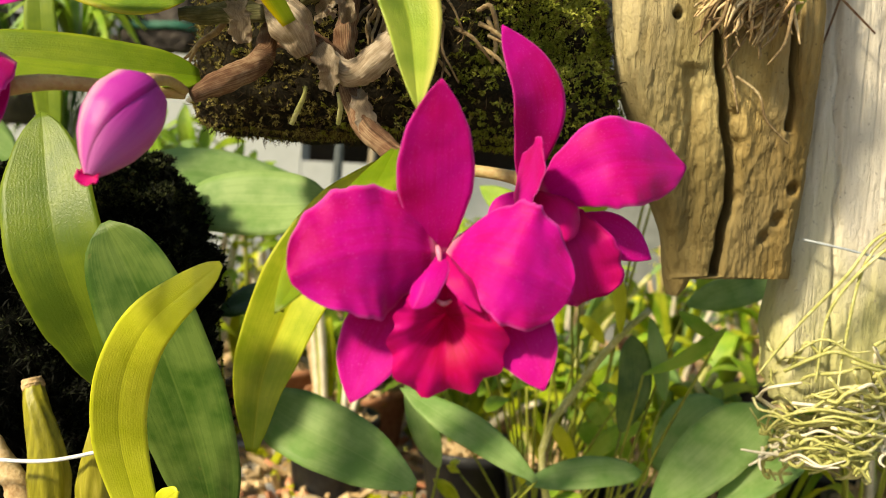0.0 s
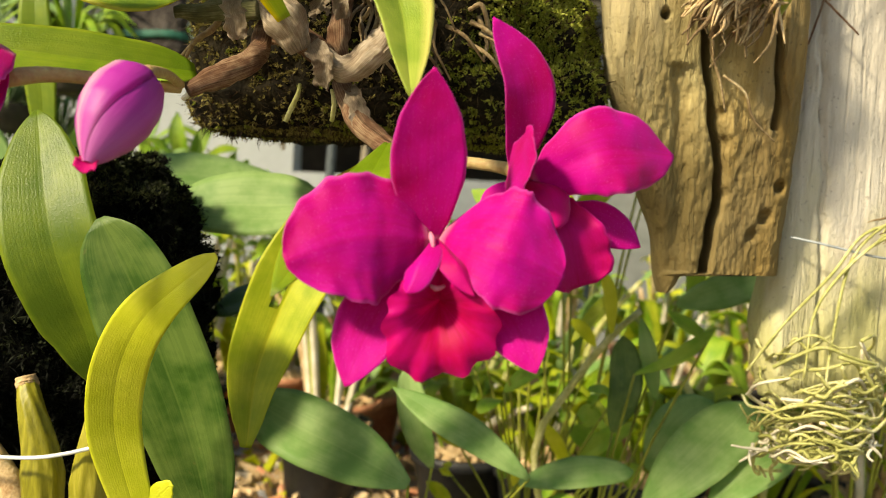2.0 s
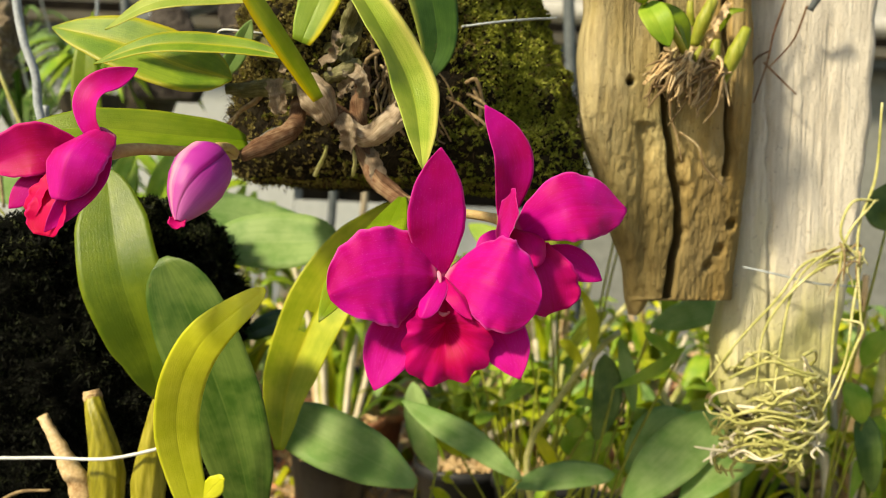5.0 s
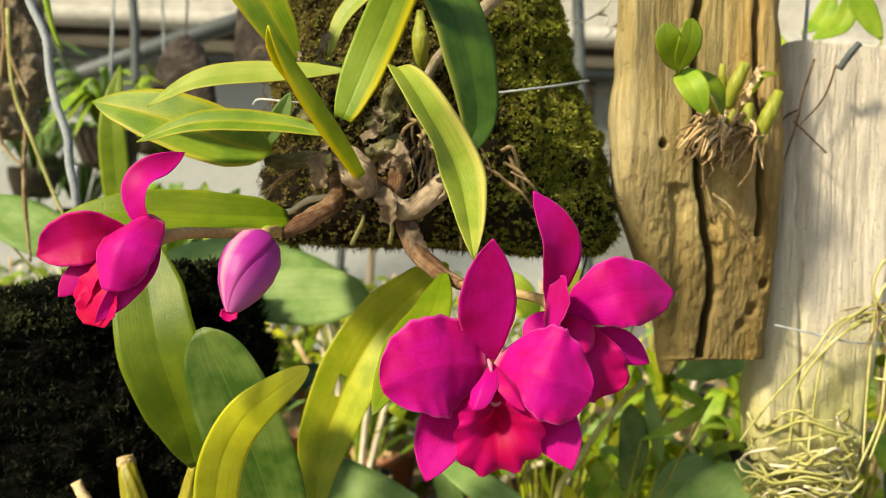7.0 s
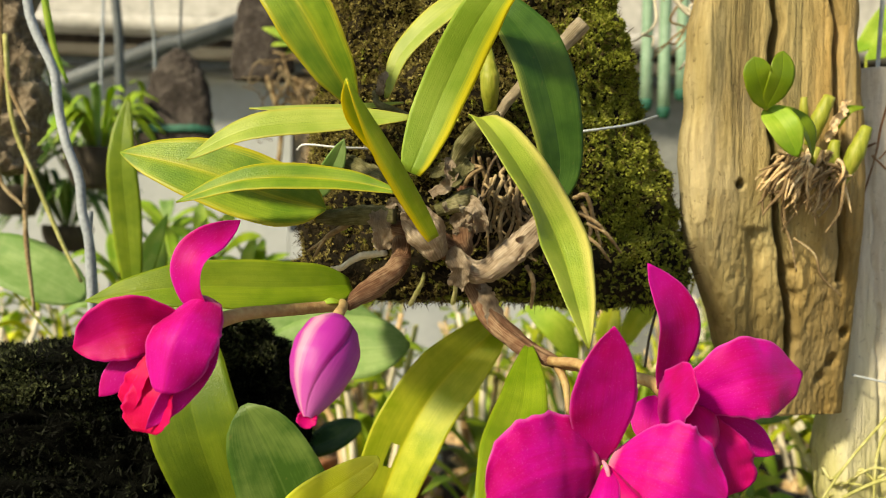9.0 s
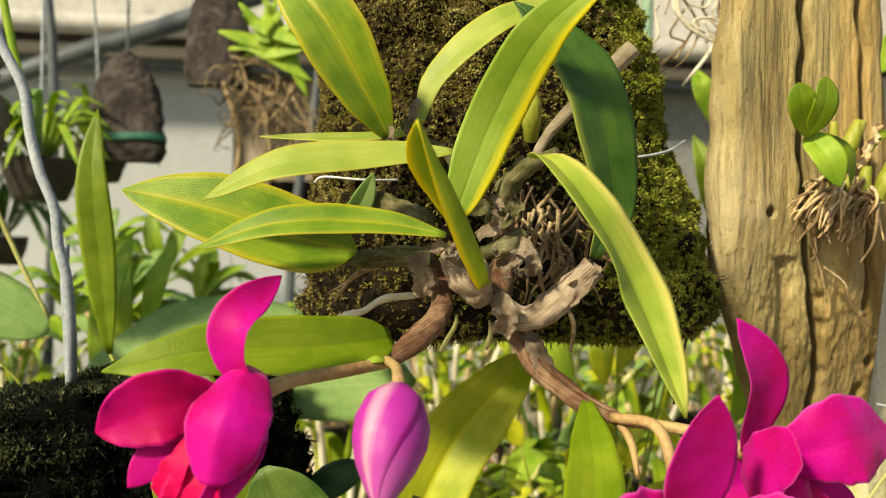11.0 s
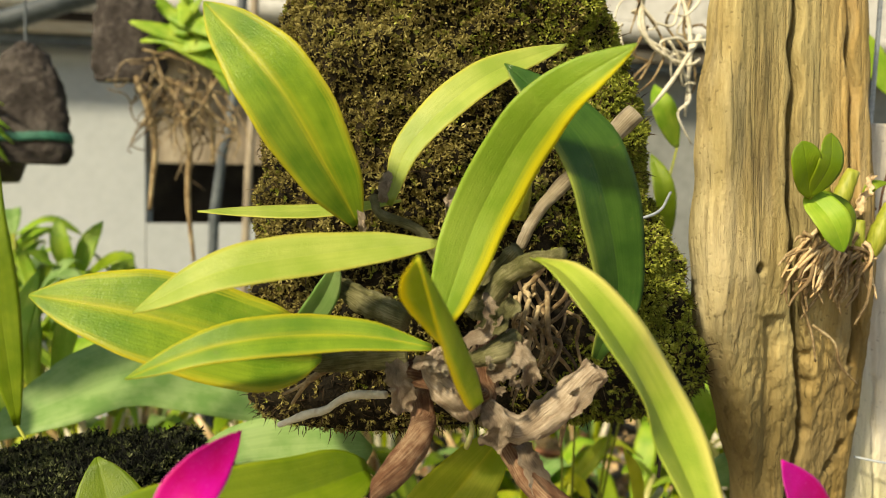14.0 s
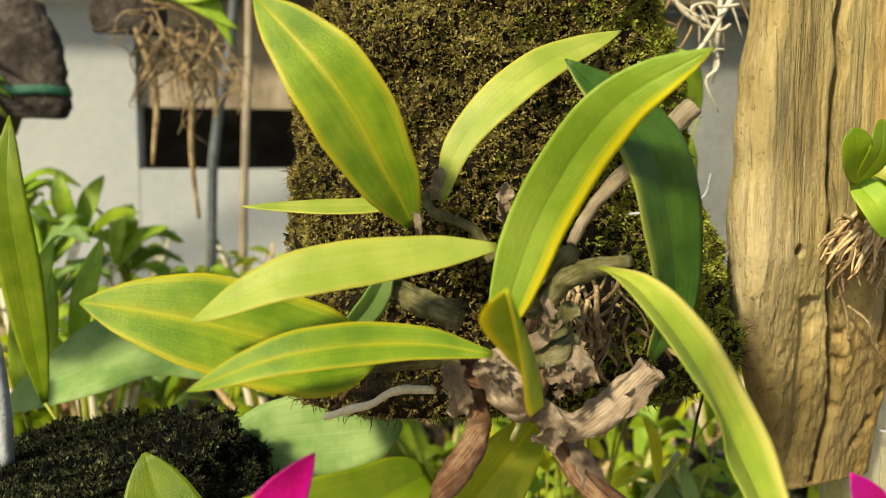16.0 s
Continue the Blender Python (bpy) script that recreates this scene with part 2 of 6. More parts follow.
LEAF_A = leaf_matter("variegated_leaf", (0.115, 0.235, 0.014), (0.25, 0.37, 0.03), (0.64, 0.54, 0.04), 0.22, 0.07)
LEAF_R = leaf_matter("yellow_edged_leaf", (0.21, 0.35, 0.03), (0.32, 0.45, 0.06), (0.68, 0.62, 0.03), 0.26, 0.0, -0.12)
LEAF_D = leaf_matter("dark_leaf", (0.032, 0.10, 0.012), (0.075, 0.17, 0.025), (0.34, 0.40, 0.08), 0.16, 0.0, 0.07, rough=0.3)
LEAF_P = leaf_matter("pale_leaf", (0.28, 0.38, 0.055), (0.42, 0.49, 0.10), (0.60, 0.53, 0.09), 0.20)
LEAF_C = leaf_matter("pale_edged_leaf", (0.27, 0.38, 0.04), (0.46, 0.53, 0.08), (0.64, 0.60, 0.15), 0.22, 0.0, 0.12)
# colours raised in place of sunlight that misses the folded leaf
LEAF_K = leaf_matter("brightened_leaf", (0.36, 0.48, 0.03), (0.54, 0.62, 0.07), (0.88, 0.75, 0.05), 0.36, 0.0, 0.0, through_share=0.5)
LEAF_G = leaf_matter("green_leaf", (0.045, 0.115, 0.014), (0.145, 0.23, 0.05), (0.10, 0.20, 0.02), 0.0)
LEAF_L = leaf_matter("lime_leaf", (0.14, 0.235, 0.008), (0.24, 0.33, 0.02), (0.42, 0.41, 0.03), 0.08)
LEAF_O = leaf_matter("olive_leaf", (0.095, 0.165, 0.008), (0.17, 0.245, 0.016), (0.34, 0.36, 0.03), 0.06)
LEAF_Y = leaf_matter("yellowed_leaf", (0.55, 0.59, 0.03), (0.70, 0.71, 0.06), (0.60, 0.50, 0.05), 0.0)
LEAF_H = leaf_matter("yellow_green_leaf", (0.36, 0.46, 0.02), (0.58, 0.62, 0.05), (0.68, 0.62, 0.04), 0.10, 0.06, through_share=0.4)
LEAF_B = leaf_matter("shade_leaf", (0.21, 0.38, 0.10), (0.36, 0.52, 0.19), (0.2, 0.3, 0.1), 0.0, rough=0.5, through_share=0.4)
LEAF_F = leaf_matter("fresh_leaf", (0.24, 0.44, 0.03), (0.44, 0.58, 0.07), (0.4, 0.5, 0.1), 0.0, rough=0.45, through_share=0.4)
PETAL = petal_matter("magenta_petal", (0.52, 0.0, 0.14), (0.63, 0.002, 0.34), (0.84, 0.14, 0.62), share=0.34, base=(0.75, 0.30, 0.42))
LIP = petal_matter("crimson_lip", (0.53, 0.0, 0.085), (0.66, 0.001, 0.24), (0.80, 0.01, 0.42), share=0.34, throat=(0.40, 0.0, 0.03))
LIP_R = petal_matter("scarlet_lip", (0.60, 0.0, 0.05), (0.74, 0.002, 0.13), (0.82, 0.02, 0.28), share=0.36)
BUDSKIN = bud_matter("bud_skin", (0.62, 0.27, 0.41), (0.42, 0.025, 0.32), (0.24, 0.0, 0.15), (0.58, 0.22, 0.44))
BUDSKIN_P = bud_matter("plain_bud_skin", (0.46, 0.07, 0.36), (0.40, 0.03, 0.31), (0.22, 0.0, 0.13), (0.58, 0.28, 0.46))
# deep crimson; on the turned petal and lip it stands in for shade
PETAL_R = petal_matter("crimson_and_shade_petal", (0.48, 0.0, 0.08), (0.60, 0.001, 0.22), (0.76, 0.03, 0.42), share=0.3)
COLUMN = petal_matter("pale_column", (0.72, 0.16, 0.34), (0.80, 0.36, 0.46), (0.85, 0.5, 0.6))
MOSS = tuft_matter("olive_moss", [(0.0, (0.045, 0.034, 0.011)), (0.3, (0.145, 0.115, 0.032)), (0.65, (0.31, 0.26, 0.08)), (1.0, (0.52, 0.46, 0.18))])
MOSS_G = tuft_matter("green_moss", [(0.0, (0.05, 0.06, 0.010)), (0.3, (0.165, 0.195, 0.025)), (0.65, (0.34, 0.37, 0.055)), (1.0, (0.56, 0.57, 0.15))])
HUSK_G = husk_matter("greenish_husk", (0.05, 0.052, 0.018), (0.15, 0.145, 0.055), (0.36, 0.33, 0.18))
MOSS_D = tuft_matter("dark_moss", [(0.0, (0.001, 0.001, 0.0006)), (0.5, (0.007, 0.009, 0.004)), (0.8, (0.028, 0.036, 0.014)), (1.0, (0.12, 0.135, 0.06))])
MOSS_T = tuft_matter("lit_grey_green_moss", [(0.0, (0.008, 0.009, 0.004)), (0.4, (0.04, 0.048, 0.018)), (0.75, (0.12, 0.14, 0.055)), (1.0, (0.27, 0.29, 0.15))])
FIBRE = tuft_matter("root_fibre", [(0.0, (0.010, 0.006, 0.003)), (0.6, (0.05, 0.032, 0.015)), (1.0, (0.16, 0.11, 0.055))])
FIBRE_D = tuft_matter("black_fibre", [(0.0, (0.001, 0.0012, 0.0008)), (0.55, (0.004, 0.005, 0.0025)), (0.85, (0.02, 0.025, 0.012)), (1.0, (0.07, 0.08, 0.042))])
FERN = rough_matter("fern_fibre", (0.003, 0.0025, 0.0012), (0.010, 0.0075, 0.0035), (0.034, 0.026, 0.012), 60, 700, 0.95, 0.9, 0.002, spec=0.15)
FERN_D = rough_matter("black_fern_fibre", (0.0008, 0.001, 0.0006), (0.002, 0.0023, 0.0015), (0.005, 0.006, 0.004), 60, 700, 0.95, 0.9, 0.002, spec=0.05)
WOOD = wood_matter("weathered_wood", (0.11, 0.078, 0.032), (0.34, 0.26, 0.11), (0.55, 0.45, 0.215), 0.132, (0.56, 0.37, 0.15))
PLANK = wood_matter("grey_plank", (0.26, 0.225, 0.185), (0.50, 0.45, 0.38), (0.66, 0.61, 0.53), None, None, (0.44, 0.43, 0.12), 1.49)
BARK = husk_matter("brown_sheath", (0.06, 0.026, 0.014), (0.19, 0.09, 0.048), (0.46, 0.31, 0.19))
STRAW = husk_matter("straw_sheath", (0.22, 0.17, 0.10), (0.46, 0.38, 0.26), (0.64, 0.56, 0.42))
HUSK = husk_matter("papery_husk", (0.17, 0.125, 0.085), (0.41, 0.31, 0.215), (0.66, 0.55, 0.42))
ROOT = rough_matter("aerial_root", (0.10, 0.06, 0.03), (0.26, 0.18, 0.09), (0.52, 0.42, 0.25), 60, 600, 0.75)
ROOT_G = rough_matter("green_root", (0.22, 0.23, 0.06), (0.42, 0.41, 0.14), (0.64, 0.60, 0.36), 50, 600, 0.6)
ROOT_D = rough_matter("dark_root", (0.045, 0.03, 0.016), (0.14, 0.10, 0.06), (0.36, 0.28, 0.17), 60, 600, 0.8)
SHADEWALL = rough_matter("shade_toned_wall", (0.13, 0.14, 0.135), (0.19, 0.20, 0.19), (0.25, 0.26, 0.25), 3, 40, 0.85)
ROOT_W = rough_matter("white_root", (0.50, 0.45, 0.32), (0.66, 0.60, 0.46), (0.78, 0.74, 0.62), 60, 500, 0.7)
SLATE = rough_matter("grey_stone", (0.16, 0.16, 0.17), (0.30, 0.30, 0.31), (0.45, 0.45, 0.46), 30, 200, 0.9)
TAN = rough_matter("dried_bulb", (0.34, 0.20, 0.09), (0.58, 0.41, 0.22), (0.74, 0.60, 0.40), 70, 600, 0.7)
BULB = rough_matter("green_bulb", (0.10, 0.12, 0.012), (0.24, 0.27, 0.03), (0.38, 0.36, 0.07), 60, 500, 0.5, 0.5, 0.0008, (1, 1, 0.2))
BULB_Y = rough_matter("olive_bulb", (0.12, 0.11, 0.010), (0.25, 0.23, 0.02), (0.40, 0.35, 0.06), 50, 400, 0.45, 0.5, 0.0008, (1, 1, 0.2))
STALK = rough_matter("flower_stalk", (0.26, 0.14, 0.06), (0.38, 0.25, 0.11), (0.46, 0.36, 0.16), 60, 500, 0.5)
WIRE = rough_matter("galvanised_wire", (0.22, 0.25, 0.28), (0.34, 0.38, 0.42), (0.46, 0.50, 0.54), 60, 500, 0.45)
WIRE_W = rough_matter("white_wire", (0.55, 0.57, 0.58), (0.68, 0.70, 0.71), (0.78, 0.80, 0.80), 60, 500, 0.4)
WALL = rough_matter("white_wall", (0.33, 0.355, 0.365), (0.38, 0.405, 0.415), (0.42, 0.445, 0.455), 3, 40, 0.85)
GREYPIPE = rough_matter("grey_pipe", (0.05, 0.06, 0.066), (0.085, 0.10, 0.11), (0.14, 0.16, 0.17), 12, 90, 0.5)
SHADOWY = rough_matter("dark_timber_and_shade", (0.02, 0.017, 0.014), (0.05, 0.04, 0.03), (0.10, 0.08, 0.06), 6, 60, 0.85)
TERRA = rough_matter("terracotta", (0.42, 0.16, 0.08), (0.58, 0.27, 0.15), (0.68, 0.38, 0.25), 20, 150, 0.85)
CLAY = rough_matter("mossy_clay", (0.14, 0.10, 0.05), (0.25, 0.17, 0.09), (0.36, 0.27, 0.16), 14, 120, 0.9)
BLACKPOT = rough_matter("black_plastic", (0.012, 0.012, 0.013), (0.02, 0.02, 0.022), (0.04, 0.04, 0.042), 20, 150, 0.5)
GRAVEL = rough_matter("ground", (0.08, 0.065, 0.05), (0.16, 0.135, 0.10), (0.26, 0.22, 0.17), 4, 60, 0.95, 0.8, 0.01)
BENCH = rough_matter("bench_timber", (0.30, 0.26, 0.21), (0.46, 0.41, 0.34), (0.58, 0.53, 0.46), 8, 90, 0.85, stretch=(0.2, 1, 1))
BENCHWOOD = rough_matter("brown_boarding", (0.12, 0.095, 0.065), (0.27, 0.22, 0.16), (0.42, 0.36, 0.27), 7, 60, 0.85, stretch=(1, 1, 0.3))
GREENNET = rough_matter("green_tape", (0.008, 0.05, 0.034), (0.015, 0.09, 0.06), (0.03, 0.15, 0.10), 30, 200, 0.6)
STAKE = rough_matter("pale_green_plastic", (0.15, 0.26, 0.17), (0.21, 0.33, 0.23), (0.29, 0.41, 0.31), 30, 200, 0.5)
PLAQUE_D = rough_matter("dark_plaque", (0.014, 0.011, 0.009), (0.042, 0.034, 0.03), (0.10, 0.085, 0.075), 30, 200, 0.95, 0.8, 0.003)
PLAQUE = rough_matter("rough_plaque", (0.06, 0.045, 0.028), (0.20, 0.155, 0.105), (0.38, 0.32, 0.23), 40, 300, 0.95, 1.0, 0.004)
PALEROOF = rough_matter("pale_roofing", (0.30, 0.29, 0.27), (0.44, 0.43, 0.40), (0.54, 0.53, 0.50), 5, 40, 0.7)


# ---- shapes ----
def V(*p):
    return np.array(p, float)


def spline(points, n):
    """n points along a smooth line through the given ones."""
    p = np.array(points, float)
    if len(p) == 2:
        return p[0] + np.linspace(0, 1, n)[:, None] * (p[1] - p[0])
    q = np.vstack([2 * p[0] - p[1], p, 2 * p[-1] - p[-2]])
    seg = np.linalg.norm(np.diff(p, axis=0), axis=1)
    cum = np.concatenate([[0], np.cumsum(seg)]) / seg.sum()
    out = []
    for s in np.linspace(0, 1, n):
        i = min(int(np.searchsorted(cum, s, "right")) - 1, len(p) - 2)
        u = (s - cum[i]) / max(cum[i + 1] - cum[i], 1e-9)
        a, b, c, d = q[i:i + 4]
        out.append(0.5 * (2 * b + (c - a) * u + (2 * a - 5 * b + 4 * c - d) * u * u + (3 * b - a - 3 * c + d) * u ** 3))
    return np.array(out)


def unit(v):
    return v / np.maximum(np.linalg.norm(v, axis=-1, keepdims=True), 1e-12)


def mesh_of(name, verts, faces, uv=None, smooth=True):
    me = bpy.data.meshes.new(name)
    me.from_pydata([tuple(v) for v in verts], [], faces)
    if uv is not None:
        layer = me.uv_layers.new(name="UVMap")
        idx = np.zeros(len(me.loops), dtype=np.int32)
        me.loops.foreach_get("vertex_index", idx)
        layer.data.foreach_set("uv", np.asarray(uv, float)[idx].ravel())
    if smooth and len(faces) > 60:
        me.polygons.foreach_set("use_smooth", [True] * len(me.polygons))
    me.update()
    return me


def tube(points, radii, n=None, segs=8, wobble=0.0, seed=0, crumple=0.0, grain=2.2):
    """A round stem along a smooth line, in centimetres, closed at both ends."""
    points = np.array(points, float)
    n = n or max(4, 5 * (len(points) - 1) + 1)
    c = spline(points, n)
    r = np.interp(np.linspace(0, 1, n), np.linspace(0, 1, len(radii)), radii)
    t = unit(np.gradient(c, axis=0))
    ref = V(0.31, 0.52, 0.79)
    a = unit(np.cross(t, ref))
    b = np.cross(t, a)
    ang = np.linspace(0, 2 * np.pi, segs, endpoint=False)
    ring = a[:, None] * np.cos(ang)[None, :, None] + b[:, None] * np.sin(ang)[None, :, None]
    rr = np.repeat(r[:, None], segs, 1)
    if wobble:
        rr = rr * (1 + wobble * np.random.RandomState(seed).uniform(-1, 1, rr.shape))
    v = c[:, None] + ring * rr[:, :, None]
    if crumple:
        d = np.array([[noise.fractal(Vector(q * grain + seed * 3.1), 0.7, 2.1, 4) for q in line] for line in v])
        v = v + ring * (d * crumple)[:, :, None]
    v = v.reshape(-1, 3)
    f = [(i * segs + j, i * segs + (j + 1) % segs, (i + 1) * segs + (j + 1) % segs, (i + 1) * segs + j) for i in range(n - 1) for j in range(segs)]
    v = np.vstack([v, c[0], c[-1]])
    f += [(n * segs, (j + 1) % segs, j) for j in range(segs)]
    f += [(n * segs + 1, (n - 1) * segs + j, (n - 1) * segs + (j + 1) % segs) for j in range(segs)]
    uv = np.array([(j / segs, i / (n - 1)) for i in range(n) for j in range(segs)] + [(0, 0), (0, 1)])
    return v, f, uv


LEAF_FORM = ((0, 0.16), (0.06, 0.34), (0.2, 0.72), (0.45, 1.0), (0.65, 0.95), (0.85, 0.58), (0.95, 0.26), (1, 0.03))
BLUNT_FORM = ((0, 0.42), (0.06, 0.66), (0.2, 0.92), (0.42, 1.0), (0.65, 0.92), (0.85, 0.56), (0.95, 0.25), (1, 0.03))
OVAL_FORM = ((0, 0.14), (0.08, 0.42), (0.25, 0.82), (0.5, 1.0), (0.75, 0.93), (0.9, 0.64), (0.97, 0.36), (1, 0.06))
PETAL_FORM = ((0, 0.18), (0.1, 0.50), (0.3, 0.90), (0.55, 1.0), (0.78, 0.90), (0.92, 0.62), (0.98, 0.36), (1, 0.10))
POINTED_FORM = ((0, 0.20), (0.15, 0.58), (0.4, 0.95), (0.58, 1.0), (0.78, 0.78), (0.92, 0.44), (0.98, 0.2), (1, 0.06))
SEPAL_FORM = ((0, 0.28), (0.15, 0.62), (0.4, 0.98), (0.55, 1.0), (0.75, 0.80), (0.9, 0.42), (1, 0.03))


def blade(points, width, face, form=LEAF_FORM, fold=0.0, curl=0.0, wave=0.0, waves=3, thick=0.09, twist=(0, 0), nu=10, nv=26, seed=0, hole=None, ragged=0.0, form2=None, crinkle=0.0, grain=0.9):
    """A leaf or petal in centimetres: a smooth middle line, a width and the way its upper face looks (one, or one each for base and tip).
    fold: rise of the edges, a V across; curl: round rise; wave: ruffle of the edges; form2: an outline of its own for the second half; crinkle: gentle dents."""
    c = spline(points, nv)
    s = np.linspace(0, 1, nv)
    w = np.interp(s, [a for a, _ in form], [b for _, b in form]) * width / 2
    k = np.array([0.25, 0.5, 0.25])
    w[1:-1] = np.convolve(w, k, "valid")
    w2 = w
    if form2 is not None:
        w2 = np.interp(s, [a for a, _ in form2], [b for _, b in form2]) * width / 2
        w2[1:-1] = np.convolve(w2, k, "valid")
    faces_n = np.array(face, float).reshape(-1, 3)
    nrm = unit(faces_n[0]) if len(faces_n) == 1 else None
    nn = np.repeat(nrm[None], nv, 0) if nrm is not None else np.array([np.interp(s, np.linspace(0, 1, len(faces_n)), faces_n[:, i]) for i in range(3)]).T
    t = unit(np.gradient(c, axis=0))
    side = unit(np.cross(t, nn))
    up = unit(np.cross(side, t))
    tw = np.radians(np.interp(s, np.linspace(0, 1, len(twist)), twist))[:, None]
    side, up = side * np.cos(tw) + up * np.sin(tw), up * np.cos(tw) - side * np.sin(tw)
    rnd = np.random.RandomState(seed + 11)
    ph = rnd.uniform(0, 6.28, 4)
    u = np.linspace(-1, 1, nu + 1)
    jag = 1 + ragged * np.stack([np.interp(s, np.linspace(0, 1, 24), np.random.RandomState(seed + 90 + k).uniform(-1, 1, 24)) for k in (0, 1)], 1)
    rise = fold * np.abs(u)[None] + curl * (u * u)[None]
    edge = np.abs(u)[None] ** 3
    ruff = wave * edge * (np.sin(s[:, None] * waves * 6.28 + ph[0] + np.where(u > 0, ph[1], ph[2])[None]) + 0.5 * np.sin(s[:, None] * waves * 14.1 + ph[3]))
    ruff = ruff * np.minimum(1, 4 * s)[:, None]
    reach = np.where(u[None] < 0, jag[:, :1] * w[:, None], jag[:, 1:] * w2[:, None])
    p = c[:, None] + side[:, None] * ((u[None] * reach)[:, :, None]) + up[:, None] * ((rise * reach)[:, :, None] + ruff[:, :, None])
    if crinkle:
        dent = np.array([[noise.fractal(Vector(q * grain + seed * 5.7), 0.8, 2.1, 4) for q in line] for line in p])
        p = p + up[:, None] * (dent * crinkle)[:, :, None]
    th = thick * (1 - 0.75 * np.abs(u) ** 2)[None, :, None] * 0.5
    top = (p + up[:, None] * th).reshape(-1, 3)
    bot = (p - up[:, None] * th).reshape(-1, 3)
    m, N = nu + 1, nv * (nu + 1)
    gone = (lambda i, j: False) if hole is None else (lambda i, j: (i, j) in hole)
    f = []
    for i in range(nv - 1):
        for j in range(nu):
            if not gone(i, j):
                q = (i * m + j, i * m + j + 1, (i + 1) * m + j + 1, (i + 1) * m + j)
                f += [q, tuple(N + x for x in reversed(q))]
    for i in range(nv - 1):
        f += [(i * m, (i + 1) * m, N + (i + 1) * m, N + i * m), ((i + 1) * m + nu, i * m + nu, N + i * m + nu, N + (i + 1) * m + nu)]
    for j in range(nu):
        f += [(j + 1, j, N + j, N + j + 1), ((nv - 1) * m + j, (nv - 1) * m + j + 1, N + (nv - 1) * m + j + 1, N + (nv - 1) * m + j)]
    uv = np.array([((x + 1) / 2, y) for y in s for x in u])
    return np.vstack([top, bot]), f, np.vstack([uv, uv])


def lump(sections, segs=48, power=2.6, rough=0.3, scale=0.35, n=60, seed=0, clumps=0.0):
    """A rough block in centimetres: sections of (z, x, y, half width, half depth) from its foot up."""
    sec = np.array(sections, float)
    q = np.linspace(0, 1, n)
    sec = np.array([np.interp(q, np.linspace(0, 1, len(sec)), sec[:, i]) for i in range(5)]).T
    ang = np.linspace(0, 2 * np.pi, segs, endpoint=False)
    ca, sa = np.cos(ang), np.sin(ang)
    rx, ry = np.sign(ca) * np.abs(ca) ** (2 / power), np.sign(sa) * np.abs(sa) ** (2 / power)
    v = []
    for z, x, y, a, b in sec:
        for i in range(segs):
            p = V(x + a * rx[i], y + b * ry[i], z)
            out = unit(V(rx[i], ry[i], 0))
            d = noise.fractal(Vector(p * scale + seed * 7.3), 0.8, 2.1, 5) * rough
            if clumps:
                d += clumps * (0.7 - 2.2 * noise.voronoi(Vector(p * 0.95))[0][0]) + clumps * 0.5 * noise.noise(Vector(p * 2.3))
            p = p + out * d + V(0, 0, d * 0.5)
            v.append(p)
    v = np.array(v)
    f = [(i * segs + j, i * segs + (j + 1) % segs, (i + 1) * segs + (j + 1) % segs, (i + 1) * segs + j) for i in range(n - 1) for j in range(segs)]
    k = len(v)
    v = np.vstack([v, v[:segs].mean(0), v[-segs:].mean(0)])
    f += [(k, (j + 1) % segs, j) for j in range(segs)] + [(k + 1, (n - 1) * segs + j, (n - 1) * segs + (j + 1) % segs) for j in range(segs)]
    uv = np.zeros((len(v), 2))
    return v, f, uv


def scatter(v, f, count, seed, keep=None):
    """Random places on a mesh with their outward ways."""
    rnd = np.random.RandomState(seed)
    tri = np.array([t for q in f for t in ((q[0], q[1], q[2]), (q[0], q[2], q[-1]))[: len(q) - 2]])
    a, b, c = v[tri[:, 0]], v[tri[:, 1]], v[tri[:, 2]]
    nrm = np.cross(b - a, c - a)
    area = np.linalg.norm(nrm, axis=1)
    mid = (a + b + c) / 3
    if keep is not None:
        area = area * keep(mid)
    pick = rnd.choice(len(tri), count, p=area / area.sum())
    r1, r2 = np.sqrt(rnd.uniform(0, 1, (count, 1))), rnd.uniform(0, 1, (count, 1))
    return (1 - r1) * a[pick] + r1 * (1 - r2) * b[pick] + r1 * r2 * c[pick], unit(nrm[pick])


def tufts(places, ways, size, seed, slim=0.35, lean=0.8):
    """Small pointed leaflets standing on a surface, three-sided slivers."""
    rnd = np.random.RandomState(seed)
    n = len(places)
    d = unit(ways + lean * rnd.normal(0, 1, (n, 3)) * 0.6)
    side = unit(np.cross(d, rnd.normal(0, 1, (n, 3))))
    ln = size * rnd.uniform(0.5, 1.4, (n, 1))
    out = unit(np.cross(side, d))
    mid = places + d * ln * 0.5 + out * ln * 0.12
    v = np.stack([places - d * 0.05, mid - side * ln * slim * 0.5, places + d * ln, mid + side * ln * slim * 0.5], 1).reshape(-1, 3)
    f = [(4 * i, 4 * i + 1, 4 * i + 2, 4 * i + 3) for i in range(n)]
    return v, f, np.zeros((len(v), 2))


def cushions(v, f, count, seed, keep, size, each, spread=0.55, slim=0.5):
    """Small cushions of moss: leaflets that fan out from many hearts on a surface."""
    rnd = np.random.RandomState(seed + 400)
    hearts, ways = scatter(v, f, count, seed, keep)
    big = np.repeat(rnd.uniform(0.6, 1.35, (count, 1)), each, 0)
    ways = np.repeat(ways, each, 0)
    off = rnd.normal(0, 1, (count * each, 3))
    places = np.repeat(hearts, each, 0) + off * size * spread * 0.35 * big + ways * size * 0.35 * big
    return tufts(places, unit(ways + 0.9 * unit(off)), size * 0.8, seed + 3, slim, 0.7)


# ---- things and parts ----
ROOTS = {}


